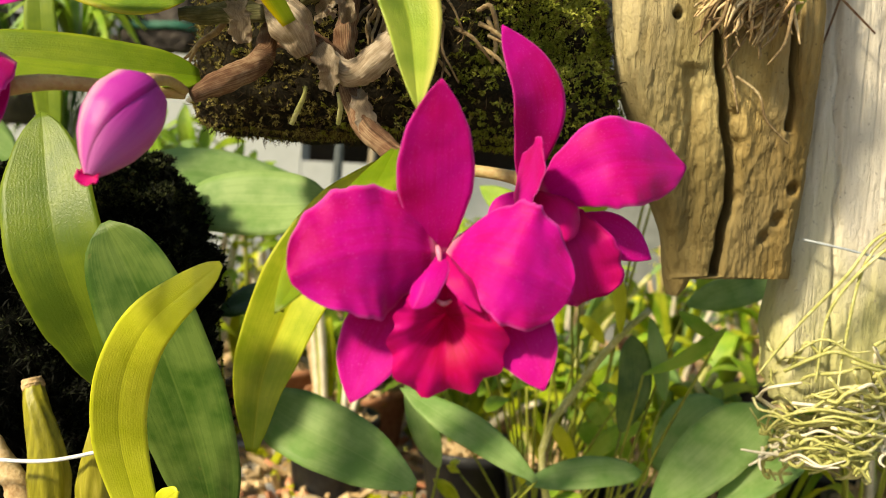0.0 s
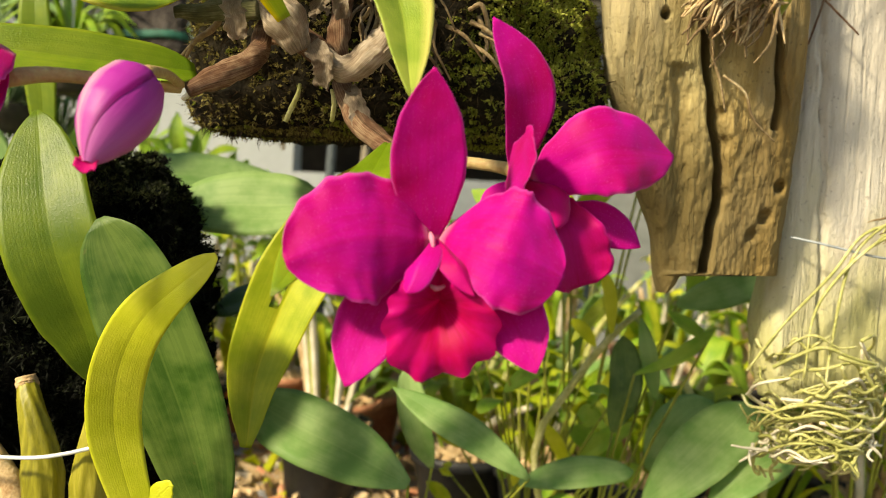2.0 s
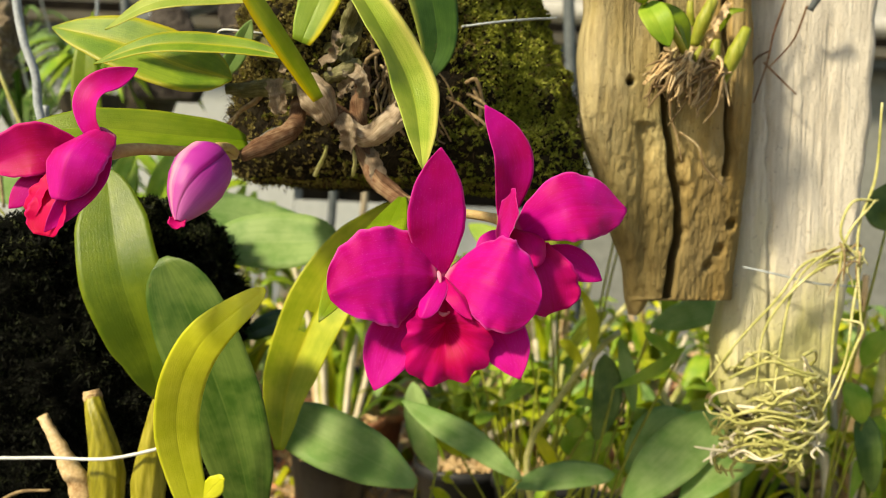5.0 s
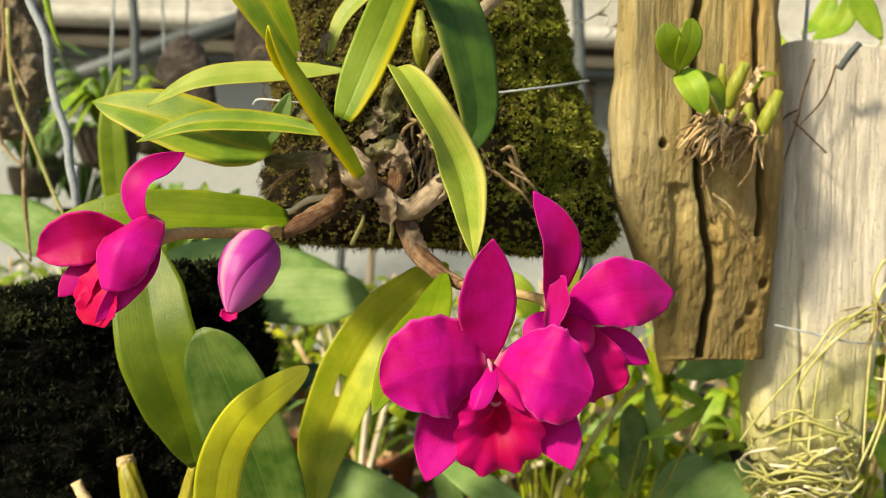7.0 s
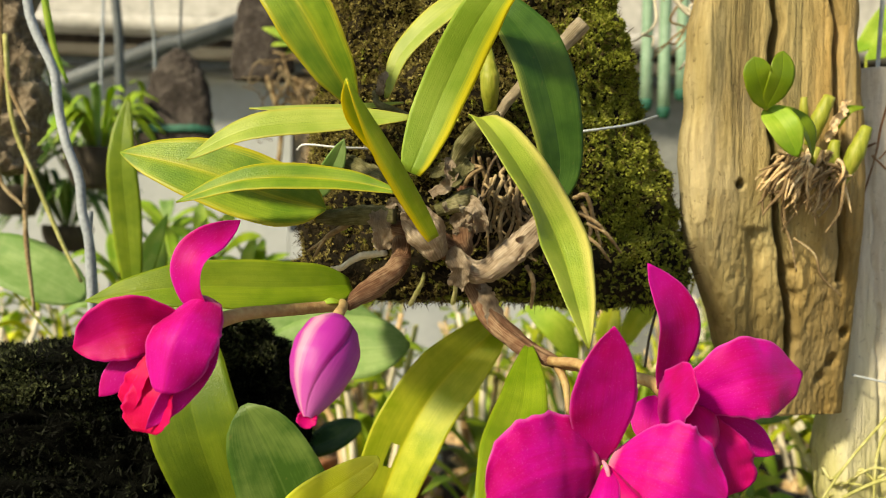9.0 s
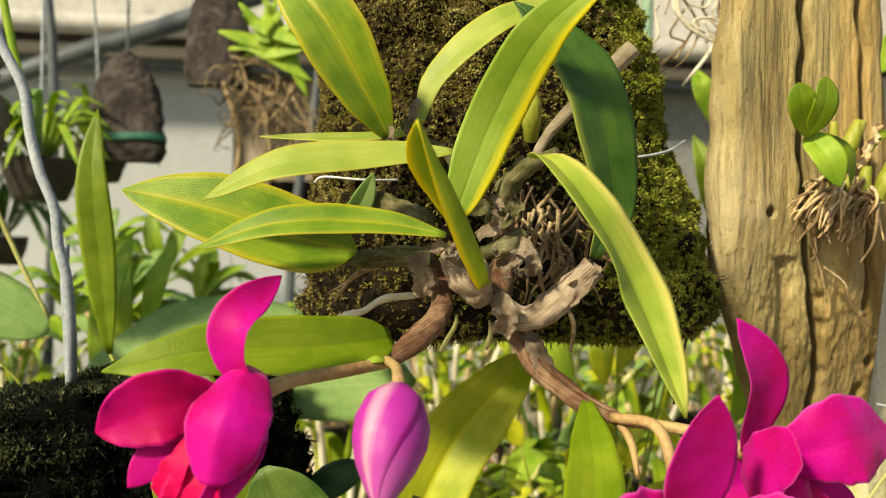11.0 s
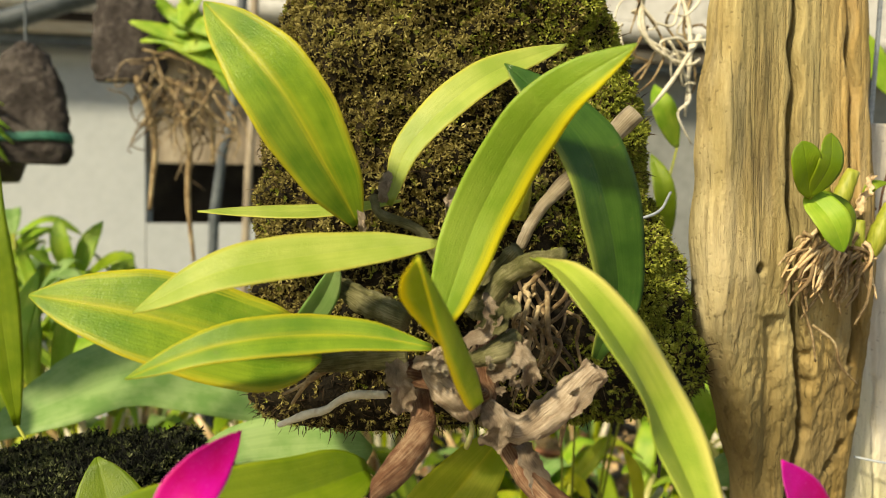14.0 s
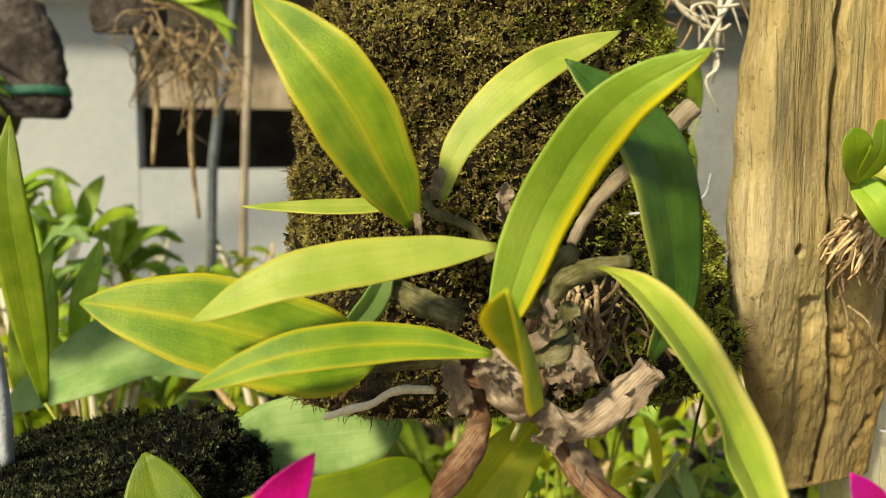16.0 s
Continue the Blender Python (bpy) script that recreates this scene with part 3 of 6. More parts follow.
def thing(name, at, label, category, group="", kind=""):
    ob = new(name)
    ob.empty_display_size = 0.02
    ob.location = Vector(at) * 0.01
    ROOTS[ob] = Matrix.Translation(-Vector(at) * 0.01)
    return tagged(ob, label, category, group, kind)


def part(name, shape, material, parent=None, label="", kind="", smooth=True):
    """One mesh object, built in centimetres in the place's own axes, under a thing or a part."""
    v, f, uv = shape
    me = mesh_of(name, np.asarray(v) * 0.01, f, uv, smooth)
    me.materials.append(material)
    ob = new(name, me)
    if parent is not None:
        ob.parent = parent
        ob.matrix_parent_inverse = ROOTS.get(parent, Matrix())
    return tagged(ob, label, kind=kind)


def box(x0, x1, y0, y1, z0, z1, bevel=0.0):
    bm = bmesh.new()
    bmesh.ops.create_cube(bm, size=1)
    for q in bm.verts:
        q.co = ((x0 + x1) / 2 + q.co.x * (x1 - x0), (y0 + y1) / 2 + q.co.y * (y1 - y0), (z0 + z1) / 2 + q.co.z * (z1 - z0))
    if bevel:
        bmesh.ops.bevel(bm, geom=bm.edges[:], offset=bevel, segments=2, affect="EDGES")
    bm.verts.index_update()
    v = np.array([q.co[:] for q in bm.verts])
    f = [tuple(q.index for q in p.verts) for p in bm.faces]
    bm.free()
    return v, f, np.zeros((len(v), 2))


# ---- ground and building ----
ground = part("ground", (V((-6000, -6000, 0), (6000, -6000, 0), (6000, 6000, 0), (-6000, 6000, 0)), [(0, 1, 2, 3)], np.zeros((4, 2))), GRAVEL, kind="structure")
tagged(ground, "trodden grey-brown gravel ground of the nursery", "ground")

WALL_Y = 240.0
wx, wy, wz = (-42.6, 240.0, 151.4)
tx, ty, tz = (-59.9, 240.0, 201.7)
rx, ry, rz = (45.8, 240.0, 206.9)
# darker than the white wall: shade is put into this wall's colour
right_wall = part("wall_right", box(rx, 420, WALL_Y, WALL_Y + 15, 0, tz + 2), SHADEWALL, kind="structure")
tagged(right_wall, "wall beyond the dark opening, its colour darkened as shade", "wall")
wall = part("wall_back", box(-420, wx, WALL_Y, WALL_Y + 15, 0, tz + 2), WALL, kind="structure")
tagged(wall, "white painted masonry wall with faint stains", "wall")
low = part("wall_low", box(wx + 0.2, rx - 0.2, WALL_Y, WALL_Y + 15, 0, wz), WALL, kind="structure")
tagged(low, "low white painted wall under a dark opening", "wall")
# backing whose dark colour stands in for the shade inside the opening
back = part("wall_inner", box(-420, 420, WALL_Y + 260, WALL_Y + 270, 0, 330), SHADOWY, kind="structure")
tagged(back, "dark backing added for the unlit inside of the shed", "wall")
# unseen ceiling, added so that no daylight reaches the opening's inside
shade_lid = part("ceiling", box(-430, 430, WALL_Y - 10, WALL_Y + 275, 262, 268), SHADOWY, kind="structure")
tagged(shade_lid, "unseen ceiling added to keep the opening dark", "ceiling")
# added panel, in place of the blurred tan roots and foliage up here
boards = part("trim", box(wx + 0.3, rx - 0.3, WALL_Y + 3, WALL_Y + 6, 168.2, tz + 2), BENCHWOOD, kind="structure")
tagged(boards, "brown panel standing in for tan roots over the opening", "boarding")
beam = part("trim", box(-420, 420, WALL_Y - 6, WALL_Y + 6, tz + 2, tz + 14), SHADOWY, kind="structure")
tagged(beam, "dark timber beam along the wall head", "trim")
gx, gy, gz = (-74.0, 222.0, 206.4)
fascia = part("trim", tube([(-420, gy, gz), (0, gy, gz), (420, gy, gz)], [2.9, 2.9, 2.9], 12, 14), PALEROOF, kind="structure")
tagged(fascia, "pale rounded gutter catching the daylight", "gutter")
board_front = part("trim", box(-420, 420, gy + 3.4, gy + 5, gz + 4.0, gz + 22), PALEROOF, kind="structure")
tagged(board_front, "pale roofing sheet above the gutter", "roofing")
for px, th, m in (((-75.6, 228.0, 201.2), 1.4, BENCH), ((-76.4, 231.0, 198.8), 1.6, GREYPIPE)):
    timber = part("trim", box(-420, 420, px[1], px[1] + 4, px[2] - th, px[2] + th, 0.3), m, kind="structure")
    tagged(timber, "weathered horizontal beam under the gutter", "beam")
for x in (-300, 300):
    prop = part("trim", tube([(x, gy + 2, 0), (x, gy + 2, 90), (x, gy + 2, gz)], [2.0, 2.0, 2.0], 6, 10), GREYPIPE, kind="structure")
    tagged(prop, "grey post under the gutter", "post")
    prop = part("trim", tube([(x, 104, 0), (x, 104, 90), (x, 104, 216)], [1.4, 1.4, 1.4], 6, 10), GREYPIPE, kind="structure")
    tagged(prop, "grey post under the rear hanging rail", "post")
rear = part("trim", tube([(-301, 104, 215), (0, 104, 215), (301, 104, 215)], [1.2, 1.2, 1.2], 6, 12), GREYPIPE, kind="structure")
tagged(rear, "grey overhead pipe that carries the rear hanging mounts", "rail")


def pipe(points, r, material, label, category="pipe"):
    points = [tuple(q) for q in points]
    foot = points[0]
    t = thing("frame_pipe", (foot[0], foot[1], 0), label, category)
    points = [(foot[0] - 0.02 * foot[2] if len(points) < 4 or r < 2 else foot[0] - 420, foot[1], 0)] + points
    part("pipe", tube(points, [r] * len(points), None, 10), material, t)
    return t


pipe([(-104.3, 190.0, 176.8), (-72.3, 190.0, 189.5), (-42.1, 190.0, 201.5), (-11.1, 190.0, 213.7)], 2.2, GREYPIPE, "grey steel frame pipe sloping across the shade house")
pipe([(-19.9, 150.0, 143.0), (-16.9, 150.0, 166.4), (-14.9, 150.0, 184.0), (-13.4, 150.0, 209.1)], 0.85, GREYPIPE, "thin grey upright frame pipe beside the wall")
pipe([(-14.7, 160.0, 142.4), (-13.2, 160.0, 167.6), (-12.0, 160.0, 213.3)], 0.75, BENCHWOOD, "thin brown upright post beside the wall")
pipe([(24.9, 130.0, 115.9), (22.3, 130.0, 164.9), (19.1, 130.0, 211.8)], 1.0, GREYPIPE, "grey upright frame pipe behind the mounts")
pipe([(-68.0, 170.0, 161.8), (-69.7, 170.0, 197.5), (-70.8, 170.0, 227.3)], 1.0, GREYPIPE, "grey upright post of the shade house")


# ---- mounts ----
def mossy_block():
    t = thing("mossy_block", (-2, 40, 143.5), "dark tree-fern block overgrown with green and olive moss", "plant mount")
    shape = lump([(143.3, -1.9, 40, 9.6, 4.6), (144.4, -1.9, 40, 10.3, 5.4), (149, -2.4, 40, 9.5, 5.6), (153, -3.0, 40, 8.6, 5.5), (158, -3.4, 40, 7.6, 5.3), (164, -3.6, 40, 6.2, 5.0), (169, -3.6, 40, 4.8, 4.5)],
                 150, 2.5, 0.65, 0.32, 150, 3, 0.42)
    # core coloured near black, so that gaps in the moss look shaded
    part("core", shape, FERN, t, "dark fibrous core")
    v, f, _ = shape

    def mossy(m):
        n = np.array([noise.noise(Vector(p * 0.28)) for p in m])
        front = (m[:, 1] < 42) * 1.0
        # moss left off here: the dark core stands in for a shaded cavity
        shade_hollow = np.clip(1.25 - np.hypot((m[:, 0] + 1.0) / 3.4, (m[:, 2] - 147.6) / 3.0), 0, 1)
        patch = np.array([noise.noise(Vector(p * 0.55 + V(9, 4, 2))) for p in m])
        low = np.where(m[:, 2] < 148.2, np.clip(patch * 2.0 + 0.9, 0.45, 1.2), 1.0)
        return (1 - shade_hollow) * front * low * np.clip(0.8 + (m[:, 2] - 149) * 0.08 + n * 0.9 + (m[:, 0] > 0) * 0.35, 0.4, 1.4)

    green = lambda m: np.clip(0.22 + (m[:, 0] + 1.5) * 0.16 + (m[:, 2] < 147) * 0.3 + 0.5 * np.array([noise.noise(Vector(p * 0.5)) for p in m]), 0.04, 1.0)
    part("moss", cushions(v, f, 20000, 5, lambda m: mossy(m) * (1.05 - green(m)), 0.165, 9), MOSS, t, "olive brown moss", "stuff")
    part("moss", cushions(v, f, 17000, 7, lambda m: mossy(m) * green(m), 0.175, 9), MOSS_G, t, "bright green moss", "stuff")
    pl, way = scatter(v, f, 9000, 8, lambda m: (m[:, 1] < 42) * np.clip(1.3 - (m[:, 2] - 145) * 0.06, 0.1, 1.3))
    part("fibre", tufts(pl, way, 0.55, 9, 0.07, 1.5), FIBRE, t, "dark root fibres", "stuff")
    return t


def dark_block():
    t = thing("dark_block", (-25, 42, 120), "almost black tree-fern block with sparse dark moss", "plant mount")
    shape = lump([(119, -24.5, 44, 12.5, 6), (128, -24.5, 43.5, 12.6, 6.4), (136, -25, 42.5, 12.6, 6.6), (139.0, -25.8, 41.8, 12.3, 6.6), (140.9, -26.4, 41.6, 11.3, 5.6)],
                 150, 3.2, 0.9, 0.5, 150, 9, 0.7)
    v, f, uv = shape
    v[:, 2] += 0.17 * (v[:, 0] + 19.5) * np.clip((v[:, 2] - 122) / 18, 0, 1)
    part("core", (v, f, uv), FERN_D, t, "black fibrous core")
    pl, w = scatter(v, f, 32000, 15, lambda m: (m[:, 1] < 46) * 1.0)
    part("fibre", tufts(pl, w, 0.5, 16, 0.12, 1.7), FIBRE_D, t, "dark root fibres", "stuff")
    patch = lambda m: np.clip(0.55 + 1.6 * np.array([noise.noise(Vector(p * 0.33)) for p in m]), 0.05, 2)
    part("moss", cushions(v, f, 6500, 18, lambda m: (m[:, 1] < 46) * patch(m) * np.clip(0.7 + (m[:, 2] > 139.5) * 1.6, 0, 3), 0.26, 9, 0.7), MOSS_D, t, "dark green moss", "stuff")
    # grey-green top moss, its colour raised for the light that falls on it
    part("moss", cushions(v, f, 5200, 28, lambda m: (m[:, 1] < 47) * (m[:, 2] > 138.6 + 0.17 * (m[:, 0] + 19.5)) * patch(m), 0.20, 9, 0.7), MOSS_T, t, "grey-green moss on the top, coloured lighter as if lit", "stuff")
    return t


def board(edge_l, edge_r, z0, z1, y_of, thick, grooves, knots, rough, seed, nx=70, nz=150, pitted=0):
    """A weathered plank: left and right edges as (z, x) tables, grooves as (x tables by z, depth, width)."""
    zs = np.linspace(z0, z1, nz)
    el, er = np.array(edge_l), np.array(edge_r)
    front, back = [], []
    for z in zs:
        xl = np.interp(z, el[:, 0], el[:, 1]) + 0.18 * noise.noise(Vector((seed, 0, z * 0.5)))
        xr = np.interp(z, er[:, 0], er[:, 1]) + 0.18 * noise.noise(Vector((seed + 9, 0, z * 0.5)))
        for i in range(nx):
            s = i / (nx - 1)
            x = xl + (xr - xl) * s
            rim = min(s, 1 - s) * (xr - xl)
            round_off = 0.9 * max(0, 1 - rim / 0.9) ** 2
            grain = noise.fractal(Vector((x * 2.6, seed, z * 0.20)), 0.6, 2.2, 5) * rough * 0.55
            lumps = noise.fractal(Vector((x * 0.35, seed + 3, z * 0.14)), 0.9, 2.0, 3) * rough * 1.1
            y = y_of(x, z) + round_off + grain + lumps
            if pitted:
                y += 0.10 * min(1, max(0, (pitted - z) / 2)) * noise.fractal(Vector((x * 2.4, seed + 8, z * 1.3)), 0.7, 2.1, 5)
            for table, depth, width in grooves:
                g = np.array(table)
                gx = np.interp(z, g[:, 0], g[:, 1], left=999, right=999) + 0.25 * noise.noise(Vector((z * 0.6, seed + 5, 0)))
                y += depth * math.exp(-((x - gx) / width) ** 2)
            for kx, kz, kr, kd in knots:
                y += kd * math.exp(-(((x - kx) ** 2 + (z - kz) ** 2) / kr ** 2) ** 2)
            front.append((x, y, z))
            back.append((x, y_of(x, z) + thick - round_off, z))
    v = np.array(front + back)
    N = len(front)
    f = []
    for k in range(nz - 1):
        for i in range(nx - 1):
            a = k * nx + i
            f += [(a, a + 1, a + nx + 1, a + nx), (N + a, N + a + nx, N + a + nx + 1, N + a + 1)]
        a, b = k * nx, k * nx + nx - 1
        f += [(a + nx, N + a + nx, N + a, a), (b, N + b, N + b + nx, b + nx)]
    for i in range(nx - 1):
        b = (nz - 1) * nx + i
        f += [(i + 1, i, N + i, N + i + 1), (b, b + 1, N + b + 1, N + b)]
    return v, f, np.zeros((len(v), 2))


def zx(*points):
    return sorted((p[2], p[0]) for p in points)


def driftwood():
    t = thing("driftwood_slab", (13, 40, 136), "honey-brown weathered driftwood slab with long cracks and holes", "wood mount")
    left = zx((11.5, 39.8, 136.2), (10.6, 38.9, 139.6), (9.1, 38.2, 143.4), (7.7, 37.8, 146.5), (7.3, 37.8, 150.3), (7.7, 37.8, 157.3), (8.8, 37.8, 164.9))
    right = zx((11.9, 39.8, 136.2), (12.2, 39.8, 136.6), (12.4, 39.8, 137.1), (17.6, 41.2, 137.3), (17.7, 40.0, 141.8), (17.6, 39.0, 149.9), (17.0, 39.0, 158.0), (16.6, 39.0, 164.5))
    crack = [zx((13.4, 38.0, 137.3), (13.7, 38.0, 142.4), (12.7, 38.0, 145.8), (12.0, 38.0, 149.6), (11.8, 38.0, 154.3), (11.9, 38.0, 162.3)),
             zx((16.2, 38.5, 144.4), (15.9, 38.5, 148.2), (15.4, 38.5, 154.6), (15.0, 38.5, 162.6)),
             zx((11.9, 38.0, 137.2), (11.7, 38.0, 142.3), (11.0, 38.0, 147.0))]
    hx, _, hz = (10.1, 37.2, 149.2)
    h2x, _, h2z = (16.8, 39.0, 141.7)
    h3x, _, h3z = (13.6, 38.5, 143.6)
    knots = [(hx, hz, 0.19, 2.4), (h2x, h2z, 0.28, 0.8), (h3x, h3z, 0.35, 0.5), (hx + 3.2, hz - 4.2, 0.3, 0.5), (13.9, 141.2, 0.3, 0.6), (16.2, 140.2, 0.35, 0.5), (15.6, 139.3, 0.3, 0.4), (12.9, 144.6, 0.25, 0.5)]
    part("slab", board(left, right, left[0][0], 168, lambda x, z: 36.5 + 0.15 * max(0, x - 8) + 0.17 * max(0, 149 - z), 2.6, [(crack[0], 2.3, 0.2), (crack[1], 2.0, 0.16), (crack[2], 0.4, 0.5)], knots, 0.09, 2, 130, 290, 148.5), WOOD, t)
    return t


def plank():
    t = thing("grey_plank", (21, 42, 128), "pale grey weathered plank, greenish towards its foot", "wood mount")
    left = zx((18.2, 41.0, 130.6), (17.7, 41.0, 132.3), (17.4, 41.0, 134.7), (18.1, 41.0, 140.6), (18.5, 41.0, 147.4), (18.9, 41.0, 156.2))
    right = zx((24.6, 42.0, 130.7), (25.2, 42.0, 135.6), (25.9, 42.0, 140.9), (26.6, 42.0, 147.9), (26.8, 42.0, 157.3))
    crack = zx((20.4, 41.0, 132.1), (20.1, 41.0, 140.6), (19.3, 41.0, 151.9))
    top = (20.4, 41.0, 156.5)
    part("board", board(left, right, left[0][0], top[2], lambda x, z: 41.2 + 0.10 * max(0, x - 18), 3.4, [(crack, 0.35, 0.12)], [], 0.10, 14, 60, 140), PLANK, t)
    return t


mossy_block()
dark_block()
driftwood()
plank()


rail = part("trim", tube([(-170, 41, 210), (0, 41, 210), (170, 41, 210)], [1.2, 1.2, 1.2], 6, 12), GREYPIPE, kind="structure")
tagged(rail, "grey overhead pipe that carries the hanging mounts", "rail")
for x in (-170, 170):
    post = part("trim", tube([(x, 41, 0), (x, 41, 105), (x, 41, 211)], [1.4, 1.4, 1.4], 6, 12), GREYPIPE, kind="structure")
    tagged(post, "grey upright pipe under the overhead rail", "post")
for x, y, z in ((-3.6, 40.5, 168), (13, 38.2, 167), (20, 42.4, 152)):
    hanger = thing("hanging_wire", (x, y, z), "grey wire from which a mount hangs", "wire")
    part("strand", tube([(x, y, z), (x, 41, z + 20), (x, 41, 210)], [0.12, 0.12, 0.12], 12, 7), WIRE, hanger)


# ---- orchids ----


def crumpled(points, width, face, seed, wave=0.14, curl=0.45):
    v, f, uv = blade(points, width, face, ((0, 0.5), (0.2, 0.9), (0.6, 1.0), (0.9, 0.85), (1, 0.55)), 0, curl, wave, 2.3, 0.02, nu=16, nv=30, seed=seed, ragged=0.22)
    d = np.array([[noise.fractal(Vector(q[:3] * 1.9 + k * 17.0 + seed), 0.6, 2.2, 4) for k in range(3)] for q in v])
    return v + 0.085 * d, f, uv


def open_lip(centre, rim, seed, n=16, segs=72):
    """A spread lip seen from the front: a throat at the centre and a frilled rim of (degrees, reach, y)."""
    c0 = np.array(centre, float)
    r = np.array(rim, float)
    vs, uv = [], []
    for i in range(n):
        s = i / (n - 1)
        for j in range(segs):
            a = -90 + 360 * j / segs
            reach, y = np.interp(a, r[:, 0], r[:, 1]), np.interp(a, r[:, 0], r[:, 2])
            low = max(0.0, -math.sin(math.radians(a)))
            frill = (0.06 + 0.07 * low) * s ** 4 * (math.sin(a * 0.19 + seed) + 0.6 * math.sin(a * 0.41 + 1.3 * seed))
            reach = reach * s * (1 + 0.05 * s ** 4 * math.sin(a * 0.23 + seed))
            depth = (y - c0[1]) * math.sin(s * 2.2) / math.sin(min(2.2, math.pi / 2)) if s < 0.72 else (y - c0[1]) * (1.0 - 0.22 * low * ((s - 0.72) / 0.28) ** 2)
            vs.append(c0 + V(math.cos(math.radians(a)) * reach, depth + frill, math.sin(math.radians(a)) * reach))
            uv.append((0.08 + 0.84 * abs(2 * j / segs - 1), s))
    f = [(i * segs + j, i * segs + (j + 1) % segs, (i + 1) * segs + (j + 1) % segs, (i + 1) * segs + j) for i in range(n - 1) for j in range(segs)]
    return np.array(vs), f, np.array(uv)


def flower(parent, pieces, name="flower", label="magenta orchid flower with a crimson lip"):
    """pieces: (name, shape, material)."""
    first = None
    for nm, shape, material in pieces:
        if first is None:
            first = part(name, shape, material, parent, label)
        else:
            part(nm, shape, material, first)
    return first


FAN_FORM = ((0, 0.35), (0.25, 0.55), (0.55, 0.9), (0.8, 1.0), (0.93, 0.85), (1, 0.45))


def front_orchid():
    t = thing("orchid", (-4, 33, 146), "variegated mini orchid in flower, rooted on the mossy block", "orchid")
    # leaves
    L = lambda *a, **k: blade(*a, **k)
    leaves = [
        (L([(-8.7, 29.8, 151.2), (-9.7, 29.0, 152.9), (-11.2, 28.6, 155.3), (-13.2, 29.8, 157.7)], 2.4, (-0.3, -1, 0.15), fold=0.42, seed=1, nu=14, nv=34), LEAF_A),
        (L([(-7.5, 31.1, 151.8), (-6.8, 31.0, 153.8), (-4.4, 31.0, 156.0), (-1.1, 31.8, 157.5)], 1.4, (-0.35, -0.8, 0.45), fold=0.2, seed=2), LEAF_P),
        (L([(-6.4, 28.2, 148.4), (-5.2, 28.2, 151.6), (-3.7, 26.8, 154.5), (-1.8, 24.9, 156.0)], 1.95, (0.1, -1, 0.2), BLUNT_FORM, fold=0.12, seed=3, nu=14, nv=34), LEAF_R),
        (L([(-1.2, 28.9, 146.9), (-0.5, 28.8, 148.9), (-1.4, 28.2, 152.5), (-2.5, 28.2, 154.3), (-4.3, 28.8, 156.1)], 2.4, (0.2, -1, 0.05), fold=0.2, seed=4, nu=14, nv=34), LEAF_D),
        (L([(-4.2, 26.2, 150.2), (-3.8, 24.8, 149.8), (-2.7, 23.9, 148.1), (-1.4, 23.8, 145.7), (-0.8, 21.6, 142.5)], 2.05, ((0.1, -0.5, 0.85), (0.3, -0.8, 0.5)), fold=0.4, seed=5, nu=14, nv=34), LEAF_C),
        (L([(-5.3, 27.6, 146.0), (-5.9, 26.2, 147.1), (-7.0, 24.0, 148.7), (-8.4, 21.5, 150.5)], 1.5, ((-0.89, 0.45, -0.04), (-0.80, 0.10, -0.45), (-0.67, -0.18, -0.72)), ((0, 0.45), (0.12, 0.62), (0.4, 0.85), (0.65, 0.98), (0.8, 0.9), (0.92, 0.55), (1, 0.03)), fold=0.95, seed=6, nu=14, nv=34), LEAF_K),
        (L([(-6.4, 28.6, 150.6), (-8.8, 28.5, 150.4), (-12.5, 28.2, 149.9), (-15.1, 28.7, 148.7)], 1.6, (0.05, -0.75, 0.65), fold=0.15, seed=7), LEAF_P),
        (L([(-6.8, 27.7, 147.6), (-9.2, 27.9, 148.0), (-12.5, 27.7, 147.9), (-15.2, 27.9, 147.0)], 1.35, (0, -0.8, 0.6), fold=0.2, seed=8), LEAF_A),
        (L([(-9.8, 30.0, 147.0), (-12.0, 30.0, 147.5), (-15.1, 30.1, 148.5), (-18.2, 30.4, 149.1)], 3.15, (0.05, -0.9, 0.45), ((0, 0.06), (0.03, 0.36), (0.08, 0.62), (0.2, 0.92), (0.42, 1.0), (0.65, 0.9), (0.85, 0.55), (0.95, 0.25), (1, 0.03)), fold=0.15, seed=9, nu=14), LEAF_A),
        (L([(-6.8, 33.0, 152.0), (-9.7, 32.8, 151.6), (-13.7, 33.5, 151.6)], 0.95, (0, -0.5, 0.85), fold=0.1, seed=10), LEAF_P),
        (L([(-8.6, 28.2, 144.0), (-10.9, 26.6, 143.9), (-14.2, 25.3, 143.9), (-17.2, 24.7, 143.4)], 2.1, (0, -0.85, 0.5), ((0, 0.30), (0.05, 0.66), (0.14, 0.90), (0.4, 1.0), (0.68, 0.84), (0.88, 0.48), (1, 0.03)), fold=0.25, seed=11, nu=14, nv=34), LEAF_L),
        (L([(-1.7, 27.9, 141.9), (-2.3, 25.0, 140.1), (-3.2, 22.6, 138.8), (-4.1, 20.4, 137.1)], 1.9, ((-0.3, -1, 0.1), (-0.2, -1, 0.2)), fold=0.2, seed=12), LEAF_L),
        (L([(-10.5, 31.6, 147.6), (-9.7, 31.0, 148.8), (-9.2, 30.8, 150.0)], 0.95, (0.3, -1, 0.1), BLUNT_FORM, fold=0.3, seed=13), LEAF_B),
    ]
    for shape, m in leaves:
        part("leaf", shape, m, t)
